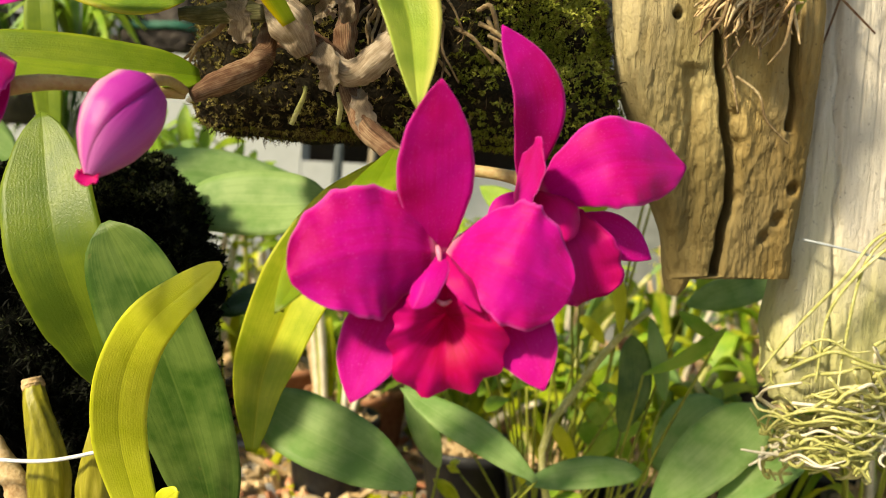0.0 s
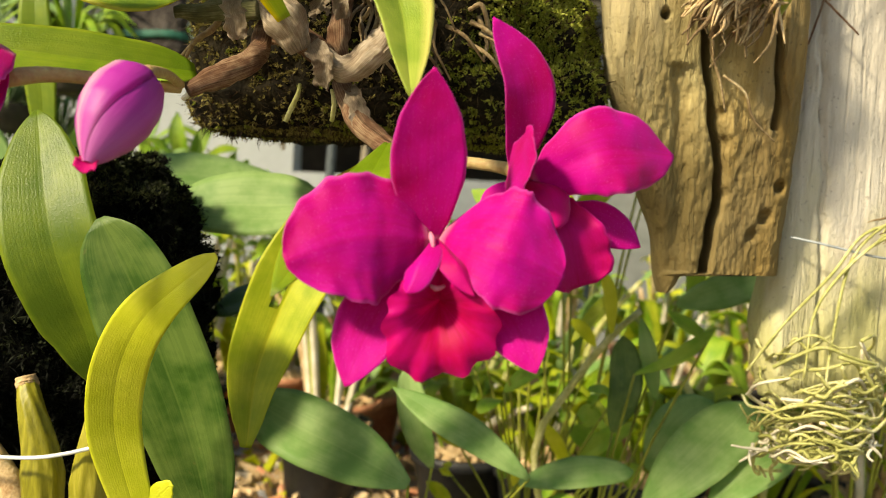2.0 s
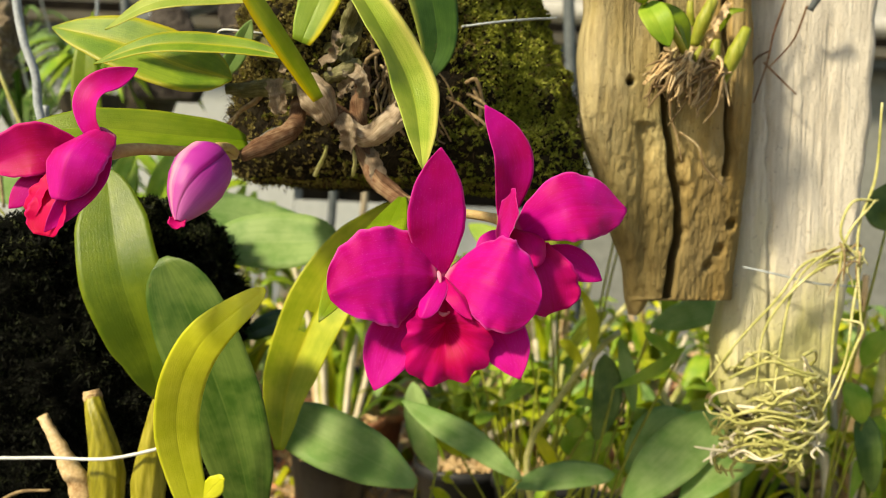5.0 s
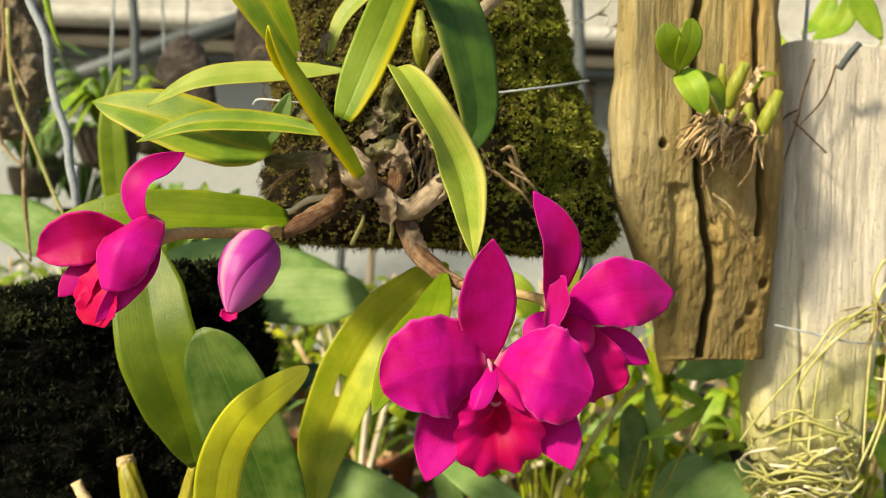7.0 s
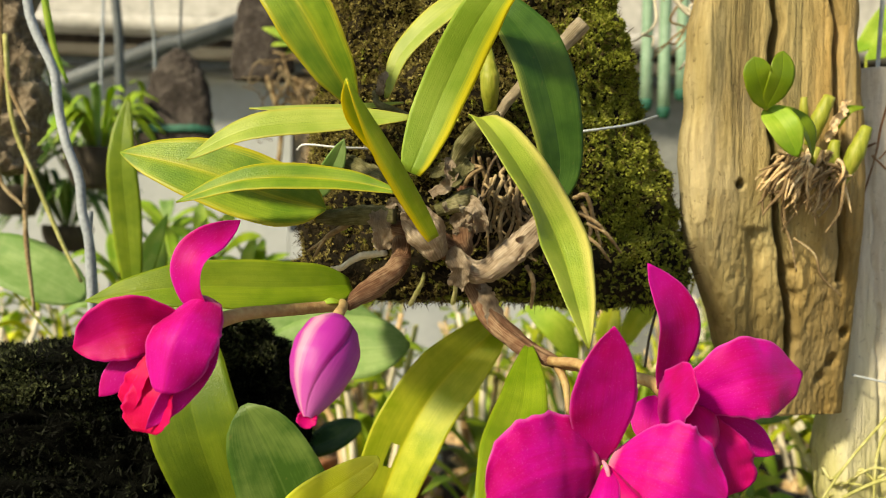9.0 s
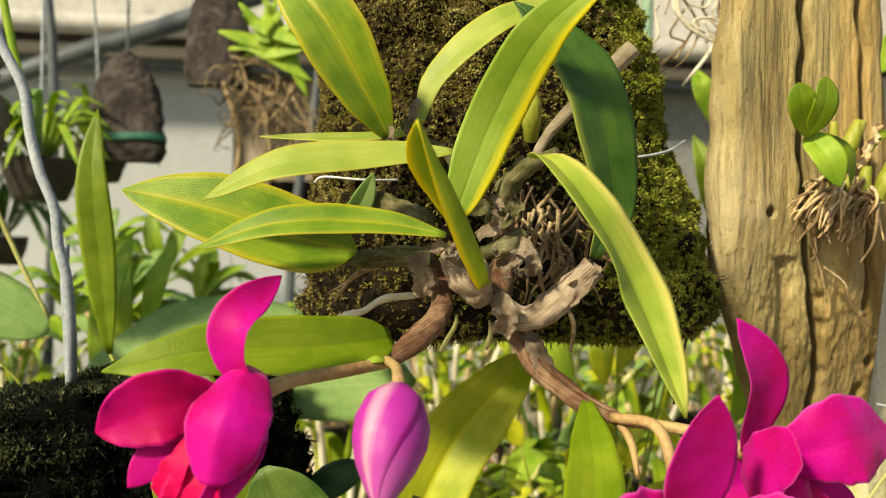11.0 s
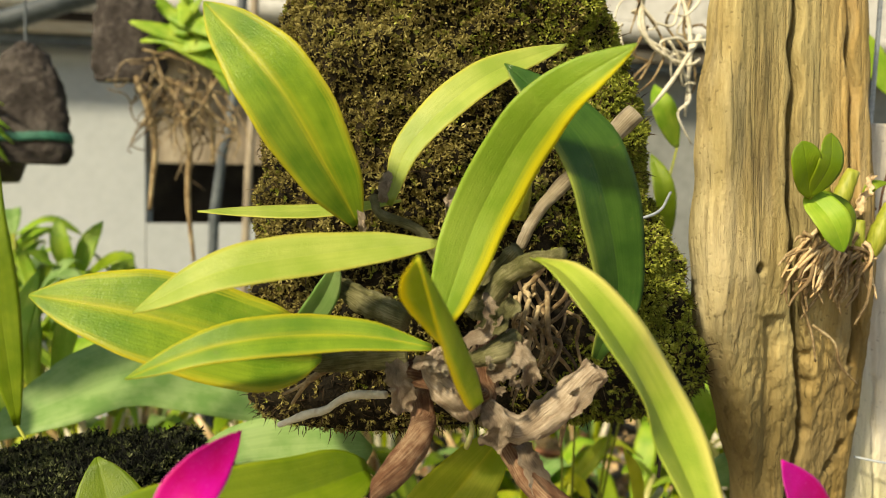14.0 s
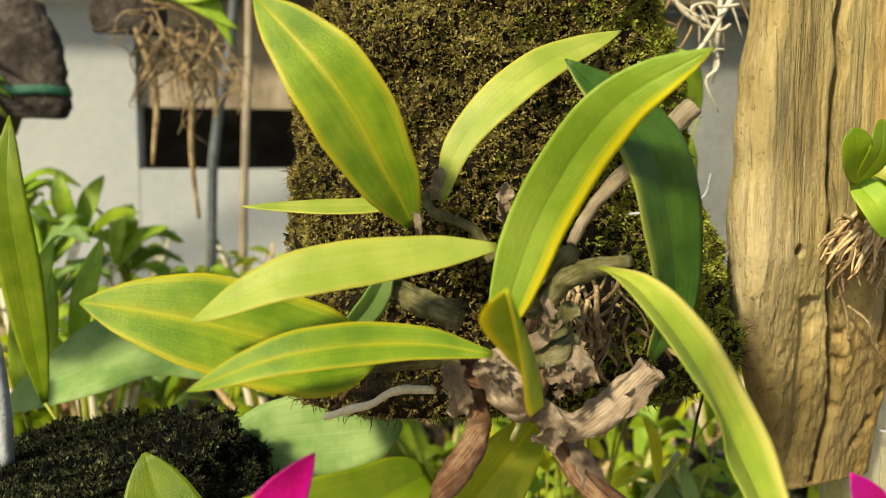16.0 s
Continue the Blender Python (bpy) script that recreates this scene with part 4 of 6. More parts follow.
    # stems in brown sheaths
    S = lambda name, pts, radii, m, cr=0.05, label="", k=0: part(name, tube(pts, radii, 44, 32, 0.0, k, cr * 0.8, 1.7), m, t, label)
    S("pseudobulb", [(-6.7, 30.0, 145.8), (-6.8, 29.2, 144.8), (-7.8, 28.2, 143.9), (-8.7, 27.7, 143.3)], [0.36, 0.42, 0.46, 0.26], BARK, 0.06, "shiny brown sheathed bulb", 1)
    S("pseudobulb", [(-3.9, 31.0, 144.4), (-3.0, 29.8, 142.8), (-1.8, 28.2, 141.8), (-0.7, 27.2, 141.3)], [0.34, 0.46, 0.40, 0.22], BARK, 0.06, "brown sheathed bulb", 2)
    S("pseudobulb", [(-10.3, 31.0, 146.7), (-8.9, 31.0, 146.8), (-7.0, 30.6, 146.9)], [0.24, 0.42, 0.36], HUSK_G, 0.10, "", 3)
    S("pseudobulb", [(-4.6, 29.8, 145.2), (-3.5, 29.6, 144.6), (-2.4, 29.2, 145.3), (-1.2, 28.8, 146.6)], [0.40, 0.50, 0.56, 0.48], HUSK, 0.16, "papery brown branch", 4)
    S("pseudobulb", [(-3.1, 31.0, 151.4), (-3.2, 30.6, 152.4), (-3.3, 31.0, 154.1)], [0.26, 0.44, 0.16], BULB, 0.05, "", 5)
    S("pseudobulb", [(-3.1, 31.0, 150.4), (-2.4, 30.6, 151.8), (-1.0, 30.2, 153.3), (0.5, 29.7, 154.9)], [0.18, 0.22, 0.32, 0.34], STRAW, 0.06, "dry leafless straw-coloured stem", 6)
    S("pseudobulb", [(-6.3, 29.8, 147.0), (-5.75, 29.2, 146.2), (-5.2, 29.5, 145.2)], [0.55, 0.85, 0.40], HUSK, 0.10, "bulb in a papery brown sheath", 7)
    S("pseudobulb", [(-5.3, 28.8, 147.0), (-4.6, 28.5, 147.3), (-3.9, 28.8, 147.7)], [0.26, 0.38, 0.28], HUSK_G, 0.10, "bulb in a torn greenish sheath", 8)
    S("pseudobulb", [(-4.7, 29.0, 148.7), (-4.4, 28.4, 149.5), (-3.9, 27.2, 150.1), (-3.3, 26.2, 150.4)], [0.30, 0.34, 0.28, 0.12], HUSK_G, 0.10, "sheathed green-brown stem", 9)
    S("pseudobulb", [(-4.7, 30.4, 148.1), (-4.4, 30.2, 149.3), (-3.7, 29.2, 150.4)], [0.34, 0.36, 0.22], HUSK_G, 0.16, "", 10)
    S("pseudobulb", [(-9.2, 31.5, 149.2), (-8.1, 31.0, 148.6), (-7.1, 30.2, 148.1)], [0.30, 0.42, 0.34], HUSK_G, 0.16, "", 11)
    S("pseudobulb", [(-8.0, 31.4, 152.1), (-7.8, 31.0, 151.5), (-6.6, 30.8, 151.0), (-5.9, 30.6, 150.0)], [0.14, 0.16, 0.18, 0.24], HUSK_G, 0.06, "", 12)
    S("rhizome", [(-7.2, 31.4, 146.3), (-5.5, 31.2, 145.9), (-4.2, 31.4, 145.6), (-4.0, 31.6, 148.2)], [0.4, 0.5, 0.45, 0.35], BARK, 0.18, "", 13)
    # papery husks
    for i, (a, b, c, w) in enumerate([
            ((-6.6, 28.9, 147.2), (-6.3, 28.6, 147.0), (-6.0, 28.5, 146.6), 0.4), ((-5.2, 28.6, 147.9), (-4.6, 28.2, 148.3), (-4.1, 28.4, 148.9), 0.6),
            ((-4.8, 29.4, 145.5), (-4.3, 29.2, 144.8), (-4.4, 30.0, 144.0), 0.9), ((-4.4, 28.6, 147.4), (-3.8, 28.1, 147.0), (-3.6, 28.5, 146.2), 0.6),
            ((-5.6, 30.0, 148.5), (-4.7, 29.4, 148.9), (-4.0, 29.0, 149.7), 0.7), ((-4.7, 28.9, 146.4), (-4.2, 28.4, 146.9), (-3.8, 28.9, 147.8), 0.7),
            ((-2.8, 29.2, 144.9), (-1.9, 28.6, 145.7), (-1.2, 28.6, 146.7), 0.7), ((-5.5, 28.6, 147.6), (-4.9, 28.2, 148.1), (-4.9, 28.6, 149.1), 0.6),
            ((-3.4, 30.6, 144.2), (-3.1, 29.6, 143.4), (-2.6, 29.4, 142.2), 0.7), ((-7.7, 29.4, 147.0), (-7.5, 29.0, 146.3), (-7.4, 29.2, 145.4), 0.8),
            ((-6.4, 28.0, 146.9), (-6.9, 27.8, 147.2), (-7.3, 28.0, 147.1), 0.4), ((-8.7, 29.6, 151.9), (-8.6, 29.4, 151.2), (-8.6, 29.6, 150.6), 0.22),
            ((-7.5, 31.0, 152.9), (-7.7, 30.8, 152.4), (-7.8, 31.0, 151.9), 0.35), ((-5.1, 31.4, 152.4), (-5.5, 31.0, 151.8), (-5.3, 31.2, 151.1), 0.5)]):
        part("husk", crumpled([a, b, c], w, (0.2 * math.sin(i * 2.1), -1, 0.3), 30 + i), HUSK_G if i in (1, 4) else HUSK, t)
    for i in range(7):
        a = V(-6.6 + 0.44 * i + 0.3 * math.sin(i * 5.1), 28.0 + 0.2 * math.cos(i * 3.3), 146.6 + 0.5 * math.sin(i * 2.7))
        part("husk", crumpled([a, a + V(0.12 * math.sin(i), -0.08, 0.12), a + V(0.25 * math.cos(i * 2.0), -0.05, 0.16 * math.sin(i * 1.7))], 0.22, (0.3 * math.sin(i), -1, 0.4), 60 + i), STRAW if i % 2 else HUSK, t, "torn pale flake")
    # roots
    rnd = random.Random(4)
    for i in range(20):
        x, y, z = rnd.uniform(-3.6, -0.6), rnd.uniform(31.6, 33.8), rnd.uniform(148.0, 150.0)
        ph, sway, lean = rnd.uniform(0, 6.28), rnd.uniform(0.05, 0.30), rnd.uniform(-0.32, 0.38)
        pts = []
        for k in range(8):
            pts.append((x + sway * math.sin(ph + k * (0.9 + 0.05 * i)) + rnd.uniform(-0.15, 0.15), y + 0.3 * math.cos(ph + k * 1.7), z))
            x, z = x + lean * rnd.uniform(0.2, 1.4), z - rnd.uniform(0.2, 0.8)
        thick = rnd.uniform(0.045, 0.10)
        part("root", tube(pts, [thick, thick, thick * 0.9, thick * 0.5], 34, 8, 0.14, i), (ROOT, ROOT, ROOT_D)[i % 3], t)
    part("root", tube([(-11.0, 34.6, 143.9), (-10.1, 33.8, 144.4), (-9.4, 33.6, 144.6), (-8.6, 33.3, 145.1), (-7.4, 32.4, 145.3)], [0.10, 0.16, 0.13, 0.17, 0.13], 40, 10, 0.12), ROOT_W, t)
    part("root", tube([(-10.6, 33.0, 145.0), (-10.0, 32.5, 145.9), (-9.2, 32.2, 146.4), (-8.6, 31.4, 146.8)], [0.05, 0.10, 0.14, 0.12], 26, 9, 0.16), ROOT, t)
    part("root", tube([(-10.9, 33.2, 145.3), (-10.4, 32.8, 145.6), (-10.0, 32.5, 145.9)], [0.05, 0.07, 0.09], 14, 8, 0.16), ROOT, t)
    for i in range(5):
        a = V(*(-1.0, 33.0, 146.2)) + V(rnd.uniform(-1, 2.5), rnd.uniform(-0.6, 0.6), rnd.uniform(-0.6, 1.2))
        part("root", tube([a, a + V(0.8, -0.4, -0.5), a + V(1.6, 0.2, -1.3)], [0.10, 0.08, 0.05], 12, 7, 0.1, i), ROOT, t)
    for k, pts in enumerate(([(1.0, 33.4, 148.0), (1.5, 33.0, 148.1), (1.9, 33.2, 147.0), (2.3, 33.4, 145.9)], [(1.4, 33.6, 147.8), (1.8, 33.4, 146.8), (1.7, 33.4, 146.0)], [(-1.2, 32.6, 144.9), (-0.9, 32.4, 144.2), (-0.9, 32.8, 143.0)], [(-2.0, 32.0, 148.3), (-2.5, 31.8, 146.8), (-2.3, 32.0, 145.6), (-1.9, 32.2, 145.1)],
                             [(-1.7, 32.0, 148.8), (-1.8, 31.6, 147.3), (-1.4, 31.8, 146.4)], [(-6.3, 33.0, 143.0), (-5.8, 32.6, 144.0), (-5.7, 32.6, 144.5)], [(-4.4, 33.0, 143.1), (-4.3, 32.6, 143.8), (-4.4, 32.4, 144.3)])):
        part("root", tube(pts, [0.10, 0.11, 0.10, 0.06], 20, 8, 0.12, k), ROOT if k < 5 else ROOT_G, t)
    # flower stalks
    part("stalk", tube([(-8.8, 27.2, 143.3), (-10.4, 25.8, 143.2), (-11.9, 24.5, 143.1), (-12.8, 23.7, 142.8)], [0.20, 0.22, 0.22, 0.28], 18, 10), STALK, t)
    part("stalk", tube([(-8.8, 27.2, 143.4), (-8.6, 25.2, 143.4), (-8.65, 23.6, 143.2)], [0.16, 0.16, 0.2], 10, 10), STALK, t)
    part("stalk", tube([(-1.0, 27.2, 141.4), (0.1, 25.8, 141.3), (0.2, 24.4, 139.6), (-0.1, 23.2, 138.8)], [0.18, 0.20, 0.2, 0.25], 16, 10), STALK, t)
    part("stalk", tube([(-0.8, 27.2, 141.3), (1.0, 26.2, 141.2), (2.2, 25.2, 141.0), (2.4, 24.4, 140.8)], [0.18, 0.20, 0.2, 0.25], 16, 10), STALK, t)
    part("stalk", tube([(-0.7, 27.2, 141.2), (-0.5, 26.6, 140.6), (-0.5, 26.0, 139.6)], [0.17, 0.14, 0.08], 10, 8), STALK, t)
    part("bract", blade([(-9.7, 27.0, 143.3), (-9.2, 26.6, 143.5), (-8.7, 27.0, 143.4)], 0.3, (0, -0.7, 0.7), seed=2, nv=10), LEAF_F, t)
    # the flower that faces the camera
    wide_up = ((0, 0.22), (0.08, 0.45), (0.22, 0.82), (0.42, 1.0), (0.62, 0.97), (0.8, 0.78), (0.92, 0.52), (0.98, 0.28), (1, 0.10))
    wide_low = ((0, 0.18), (0.12, 0.45), (0.3, 0.85), (0.48, 1.0), (0.66, 0.90), (0.82, 0.66), (0.93, 0.42), (1, 0.10))
    short_low = ((0, 0.15), (0.15, 0.34), (0.4, 0.60), (0.64, 0.76), (0.82, 0.72), (0.94, 0.48), (1, 0.10))
    flower(t, [
        ("sepal", blade([(-0.2, 23.0, 138.6), (-0.25, 21.9, 140.9), (-0.2, 20.9, 143.25)], 2.12, (0.05, -1, 0.1), SEPAL_FORM, fold=-0.05, curl=0.14, seed=40, thick=0.06, nu=14, nv=34, crinkle=0.04), PETAL),
        ("petal", blade([(-0.1, 22.7, 138.7), (-2.0, 21.2, 138.7), (-3.85, 20.7, 138.0)], 3.75, (-0.15, -1, 0.12), wide_low, fold=-0.16, curl=0.03, wave=0.075, waves=2.6, seed=41, thick=0.06, nu=22, nv=48, ragged=0.035, form2=wide_up, crinkle=0.07, grain=0.7), PETAL),
        ("petal", blade([(0.15, 22.6, 138.8), (1.8, 21.0, 138.55), (3.55, 21.5, 137.85)], 3.9, (0.05, -1, 0.22), wide_up, fold=-0.22, curl=0.06, wave=0.06, waves=2.2, seed=42, thick=0.06, nu=22, nv=48, ragged=0.03, form2=short_low, crinkle=0.07, grain=0.8), PETAL),
        ("sepal", blade([(-0.5, 22.9, 138.0), (-1.6, 22.1, 136.4), (-2.2, 21.4, 134.65)], 2.0, (-0.1, -1, 0), SEPAL_FORM, curl=0.12, seed=43, thick=0.06, nu=14, nv=30, crinkle=0.04), PETAL),
        ("sepal", blade([(0.8, 22.9, 137.9), (2.2, 22.1, 136.7), (2.95, 21.4, 135.25)], 2.0, (0.1, -1, 0), SEPAL_FORM, curl=0.12, seed=44, thick=0.06, nu=14, nv=30, crinkle=0.04), PETAL),
        ("lip", open_lip((0.25, 22.6, 137.0), ((-90, 2.05, 21.6), (-62, 2.05, 21.5), (-35, 1.95, 21.4), (-10, 1.62, 21.2), (20, 1.30, 21.2), (55, 1.0, 21.4), (90, 0.9, 21.8), (125, 1.0, 21.4), (160, 1.22, 21.2), (190, 1.45, 21.2), (218, 1.85, 21.4), (245, 2.25, 21.5), (270, 2.05, 21.6)), 5), LIP),
        ("side_lobe", blade([(0.0, 22.4, 138.75), (-0.35, 21.3, 138.15), (-0.62, 20.9, 137.3)], 0.95, (-0.55, -1, 0.15), PETAL_FORM, fold=-0.35, curl=-0.15, seed=46, thick=0.05, nu=12, crinkle=0.04), PETAL),
        ("side_lobe", blade([(0.1, 22.4, 138.75), (0.62, 21.3, 138.15), (1.15, 20.95, 137.3)], 0.85, (0.5, -1, 0.3), SEPAL_FORM, fold=-0.35, curl=-0.15, seed=47, thick=0.05, nu=12, crinkle=0.04), PETAL_R),
        ("column", tube([(-0.1, 22.3, 138.9), (-0.05, 22.0, 138.75), (0.0, 21.9, 138.5)], [0.05, 0.09, 0.05], 10, 10), COLUMN),
        ("anther_cap", tube([(-0.05, 21.6, 137.5), (0.15, 21.45, 137.42), (0.35, 21.6, 137.5)], [0.05, 0.08, 0.05], 8, 8, 0.1), COLUMN)])
    # the flower behind it, turned aside
    flower(t, [
        ("sepal", blade([(2.4, 24.4, 140.9), (2.55, 23.4, 143.2), (1.4, 23.0, 145.15)], 1.62, (0.25, -1, 0.1), SEPAL_FORM, curl=0.15, seed=50, thick=0.06, nu=14, nv=30, crinkle=0.05), PETAL),
        ("petal", blade([(2.9, 24.0, 140.5), (4.7, 22.9, 141.5), (7.1, 24.1, 141.55)], 2.75, (0.25, -1, 0.3), POINTED_FORM, fold=0.18, curl=-0.22, wave=0.06, seed=51, thick=0.06, nu=18, nv=36, ragged=0.03, crinkle=0.05), PETAL),
        ("petal", blade([(2.35, 24.6, 139.9), (2.05, 23.3, 140.6), (2.55, 21.7, 141.75)], 2.0, (-1, -0.30, 0.15), PETAL_FORM, fold=-0.1, curl=-0.12, wave=0.05, seed=52, thick=0.06, nu=16, nv=30, crinkle=0.06), PETAL),
        ("sepal", blade([(3.6, 24.4, 139.7), (5.1, 24.2, 139.4), (6.3, 24.2, 138.75)], 1.35, (0.1, -1, 0.2), SEPAL_FORM, seed=53, thick=0.06), PETAL),
        ("sepal", blade([(2.5, 24.8, 140.5), (2.0, 24.4, 139.9), (1.9, 24.0, 139.0)], 1.3, (-0.3, -1, 0.1), SEPAL_FORM, seed=54, thick=0.06), PETAL),
        ("lip", blade([(3.1, 24.2, 140.2), (3.9, 23.3, 139.1), (4.35, 23.5, 137.5)], 2.35, (0.35, -0.9, 0.1), FAN_FORM, curl=0.3, wave=0.08, seed=55, thick=0.05, nu=18, ragged=0.05, crinkle=0.04), PETAL_R),
        ("side_lobe", blade([(2.7, 24.0, 140.6), (3.2, 22.9, 140.2), (3.5, 22.6, 139.2)], 1.5, (0.2, -1, 0.25), PETAL_FORM, fold=-0.1, curl=-0.35, seed=56, thick=0.05, nu=14, crinkle=0.05), LIP),
    ], label="magenta orchid flower turned aside behind the larger one")
    # the half-open flower on the other stalk
    hood = ((0, 0.45), (0.12, 0.72), (0.35, 0.98), (0.6, 1.0), (0.82, 0.84), (0.94, 0.55), (1, 0.22))
    flower(t, [
        ("sepal", blade([(-12.75, 23.6, 142.9), (-13.35, 23.3, 144.0), (-13.25, 23.4, 145.1), (-12.1, 24.6, 146.25)], 1.3, ((-0.6, -0.8, 0.1), (-0.2, -1, -0.3)), SEPAL_FORM, curl=0.25, seed=60, thick=0.06, nu=12, nv=30), PETAL),
        ("petal", blade([(-13.5, 23.6, 142.75), (-15.1, 22.9, 142.75), (-16.8, 22.8, 142.05)], 2.05, (-0.1, -1, 0.0), POINTED_FORM, fold=0.1, curl=0.2, wave=0.05, seed=61, thick=0.06, nu=16, nv=30, ragged=0.03, crinkle=0.04), PETAL_R),
        ("petal", blade([(-12.9, 23.4, 143.75), (-13.3, 21.8, 142.7), (-13.65, 21.6, 140.9)], 2.3, (-0.15, -1, 0.15), hood, fold=-0.22, curl=-0.25, wave=0.04, seed=62, thick=0.06, nu=18, nv=34, ragged=0.03, crinkle=0.05), PETAL),
        ("sepal", blade([(-12.7, 23.4, 143.2), (-12.7, 22.4, 142.0), (-13.35, 21.9, 140.8), (-14.2, 21.9, 139.75)], 1.05, ((0.6, -0.8, 0.1), (0.3, -1, -0.2)), SEPAL_FORM, curl=0.3, seed=63, thick=0.06, nu=12, nv=30), PETAL),
        ("sepal", blade([(-14.4, 23.2, 142.0), (-15.2, 22.9, 141.4), (-15.95, 22.8, 140.55)], 1.05, (0, -1, 0.1), SEPAL_FORM, seed=64, thick=0.06), PETAL),
        ("lip", blade([(-13.7, 22.9, 142.2), (-14.05, 22.2, 140.9), (-14.25, 22.1, 139.6)], 1.75, (-0.3, -1, 0.2), FAN_FORM, curl=0.25, wave=0.05, seed=65, thick=0.05, nu=18, nv=34, ragged=0.09, crinkle=0.05), LIP_R),
        ("side_lobe", blade([(-14.1, 22.6, 142.1), (-14.6, 22.3, 141.2), (-15.0, 22.5, 140.3)], 0.95, (-0.5, -1, 0.2), FAN_FORM, curl=0.15, wave=0.04, seed=66, thick=0.05, nu=14, ragged=0.08), LIP_R),
    ], label="half-open magenta orchid flower with a red lip")
    # the bud
    top, tip = V(*(-8.65, 23.4, 143.2)), V(*(-9.25, 21.2, 140.3))
    ax = unit(tip - top)
    ln = np.linalg.norm(tip - top)
    a = unit(np.cross(ax, V(0, -1, 0.2)))
    b = np.cross(ax, a)
    prof = [(0, 0.12), (0.05, 0.42), (0.16, 0.80), (0.34, 1.0), (0.52, 0.97), (0.70, 0.78), (0.86, 0.47), (0.95, 0.26), (1, 0.12)]
    bud = None
    # each scale: middle angle, swirl towards the tip, angle covered at base and tip, size
    for mid_a, swirl, w0, w1, size in ((5.05, 0.65, 3.0, 1.3, 1.05), (2.9, 0.8, 3.2, 3.3, 0.985), (0.9, 0.3, 2.7, 3.6, 0.965)):
        vs, uv = [], []
        n, segs = 26, 22
        for i in range(n):
            s = i / (n - 1)
            r = np.interp(s, [p[0] for p in prof], [p[1] for p in prof]) * 1.04
            for j in range(segs):
                q = j / (segs - 1)
                ang = mid_a + swirl * s + (q - 0.5) * (w0 + (w1 - w0) * s)
                rr = r * (size + 0.05 * math.exp(-((q - 0.5) / 0.07) ** 2) * math.sin(math.pi * s) - 0.05 * (abs(q - 0.5) * 2) ** 6)
                vs.append(top + ax * ln * s + (a * math.cos(ang) + b * math.sin(ang)) * rr)
                uv.append((q, s))
        f = [(i * segs + j, i * segs + j + 1, (i + 1) * segs + j + 1, (i + 1) * segs + j) for i in range(n - 1) for j in range(segs - 1)]
        shape = (np.array(vs), f, np.array(uv))
        bud = part("flower_bud", shape, BUDSKIN, t, "closed mauve flower bud") if bud is None else (part("sepal", shape, BUDSKIN_P, bud) and bud)
    part("lip_tip", blade([tip - ax * 0.6, tip + ax * 0.05, tip + ax * 0.32], 0.62, (0, -1, 0), FAN_FORM, curl=0.4, wave=0.06, seed=3, thick=0.05), LIP, bud)
    return t


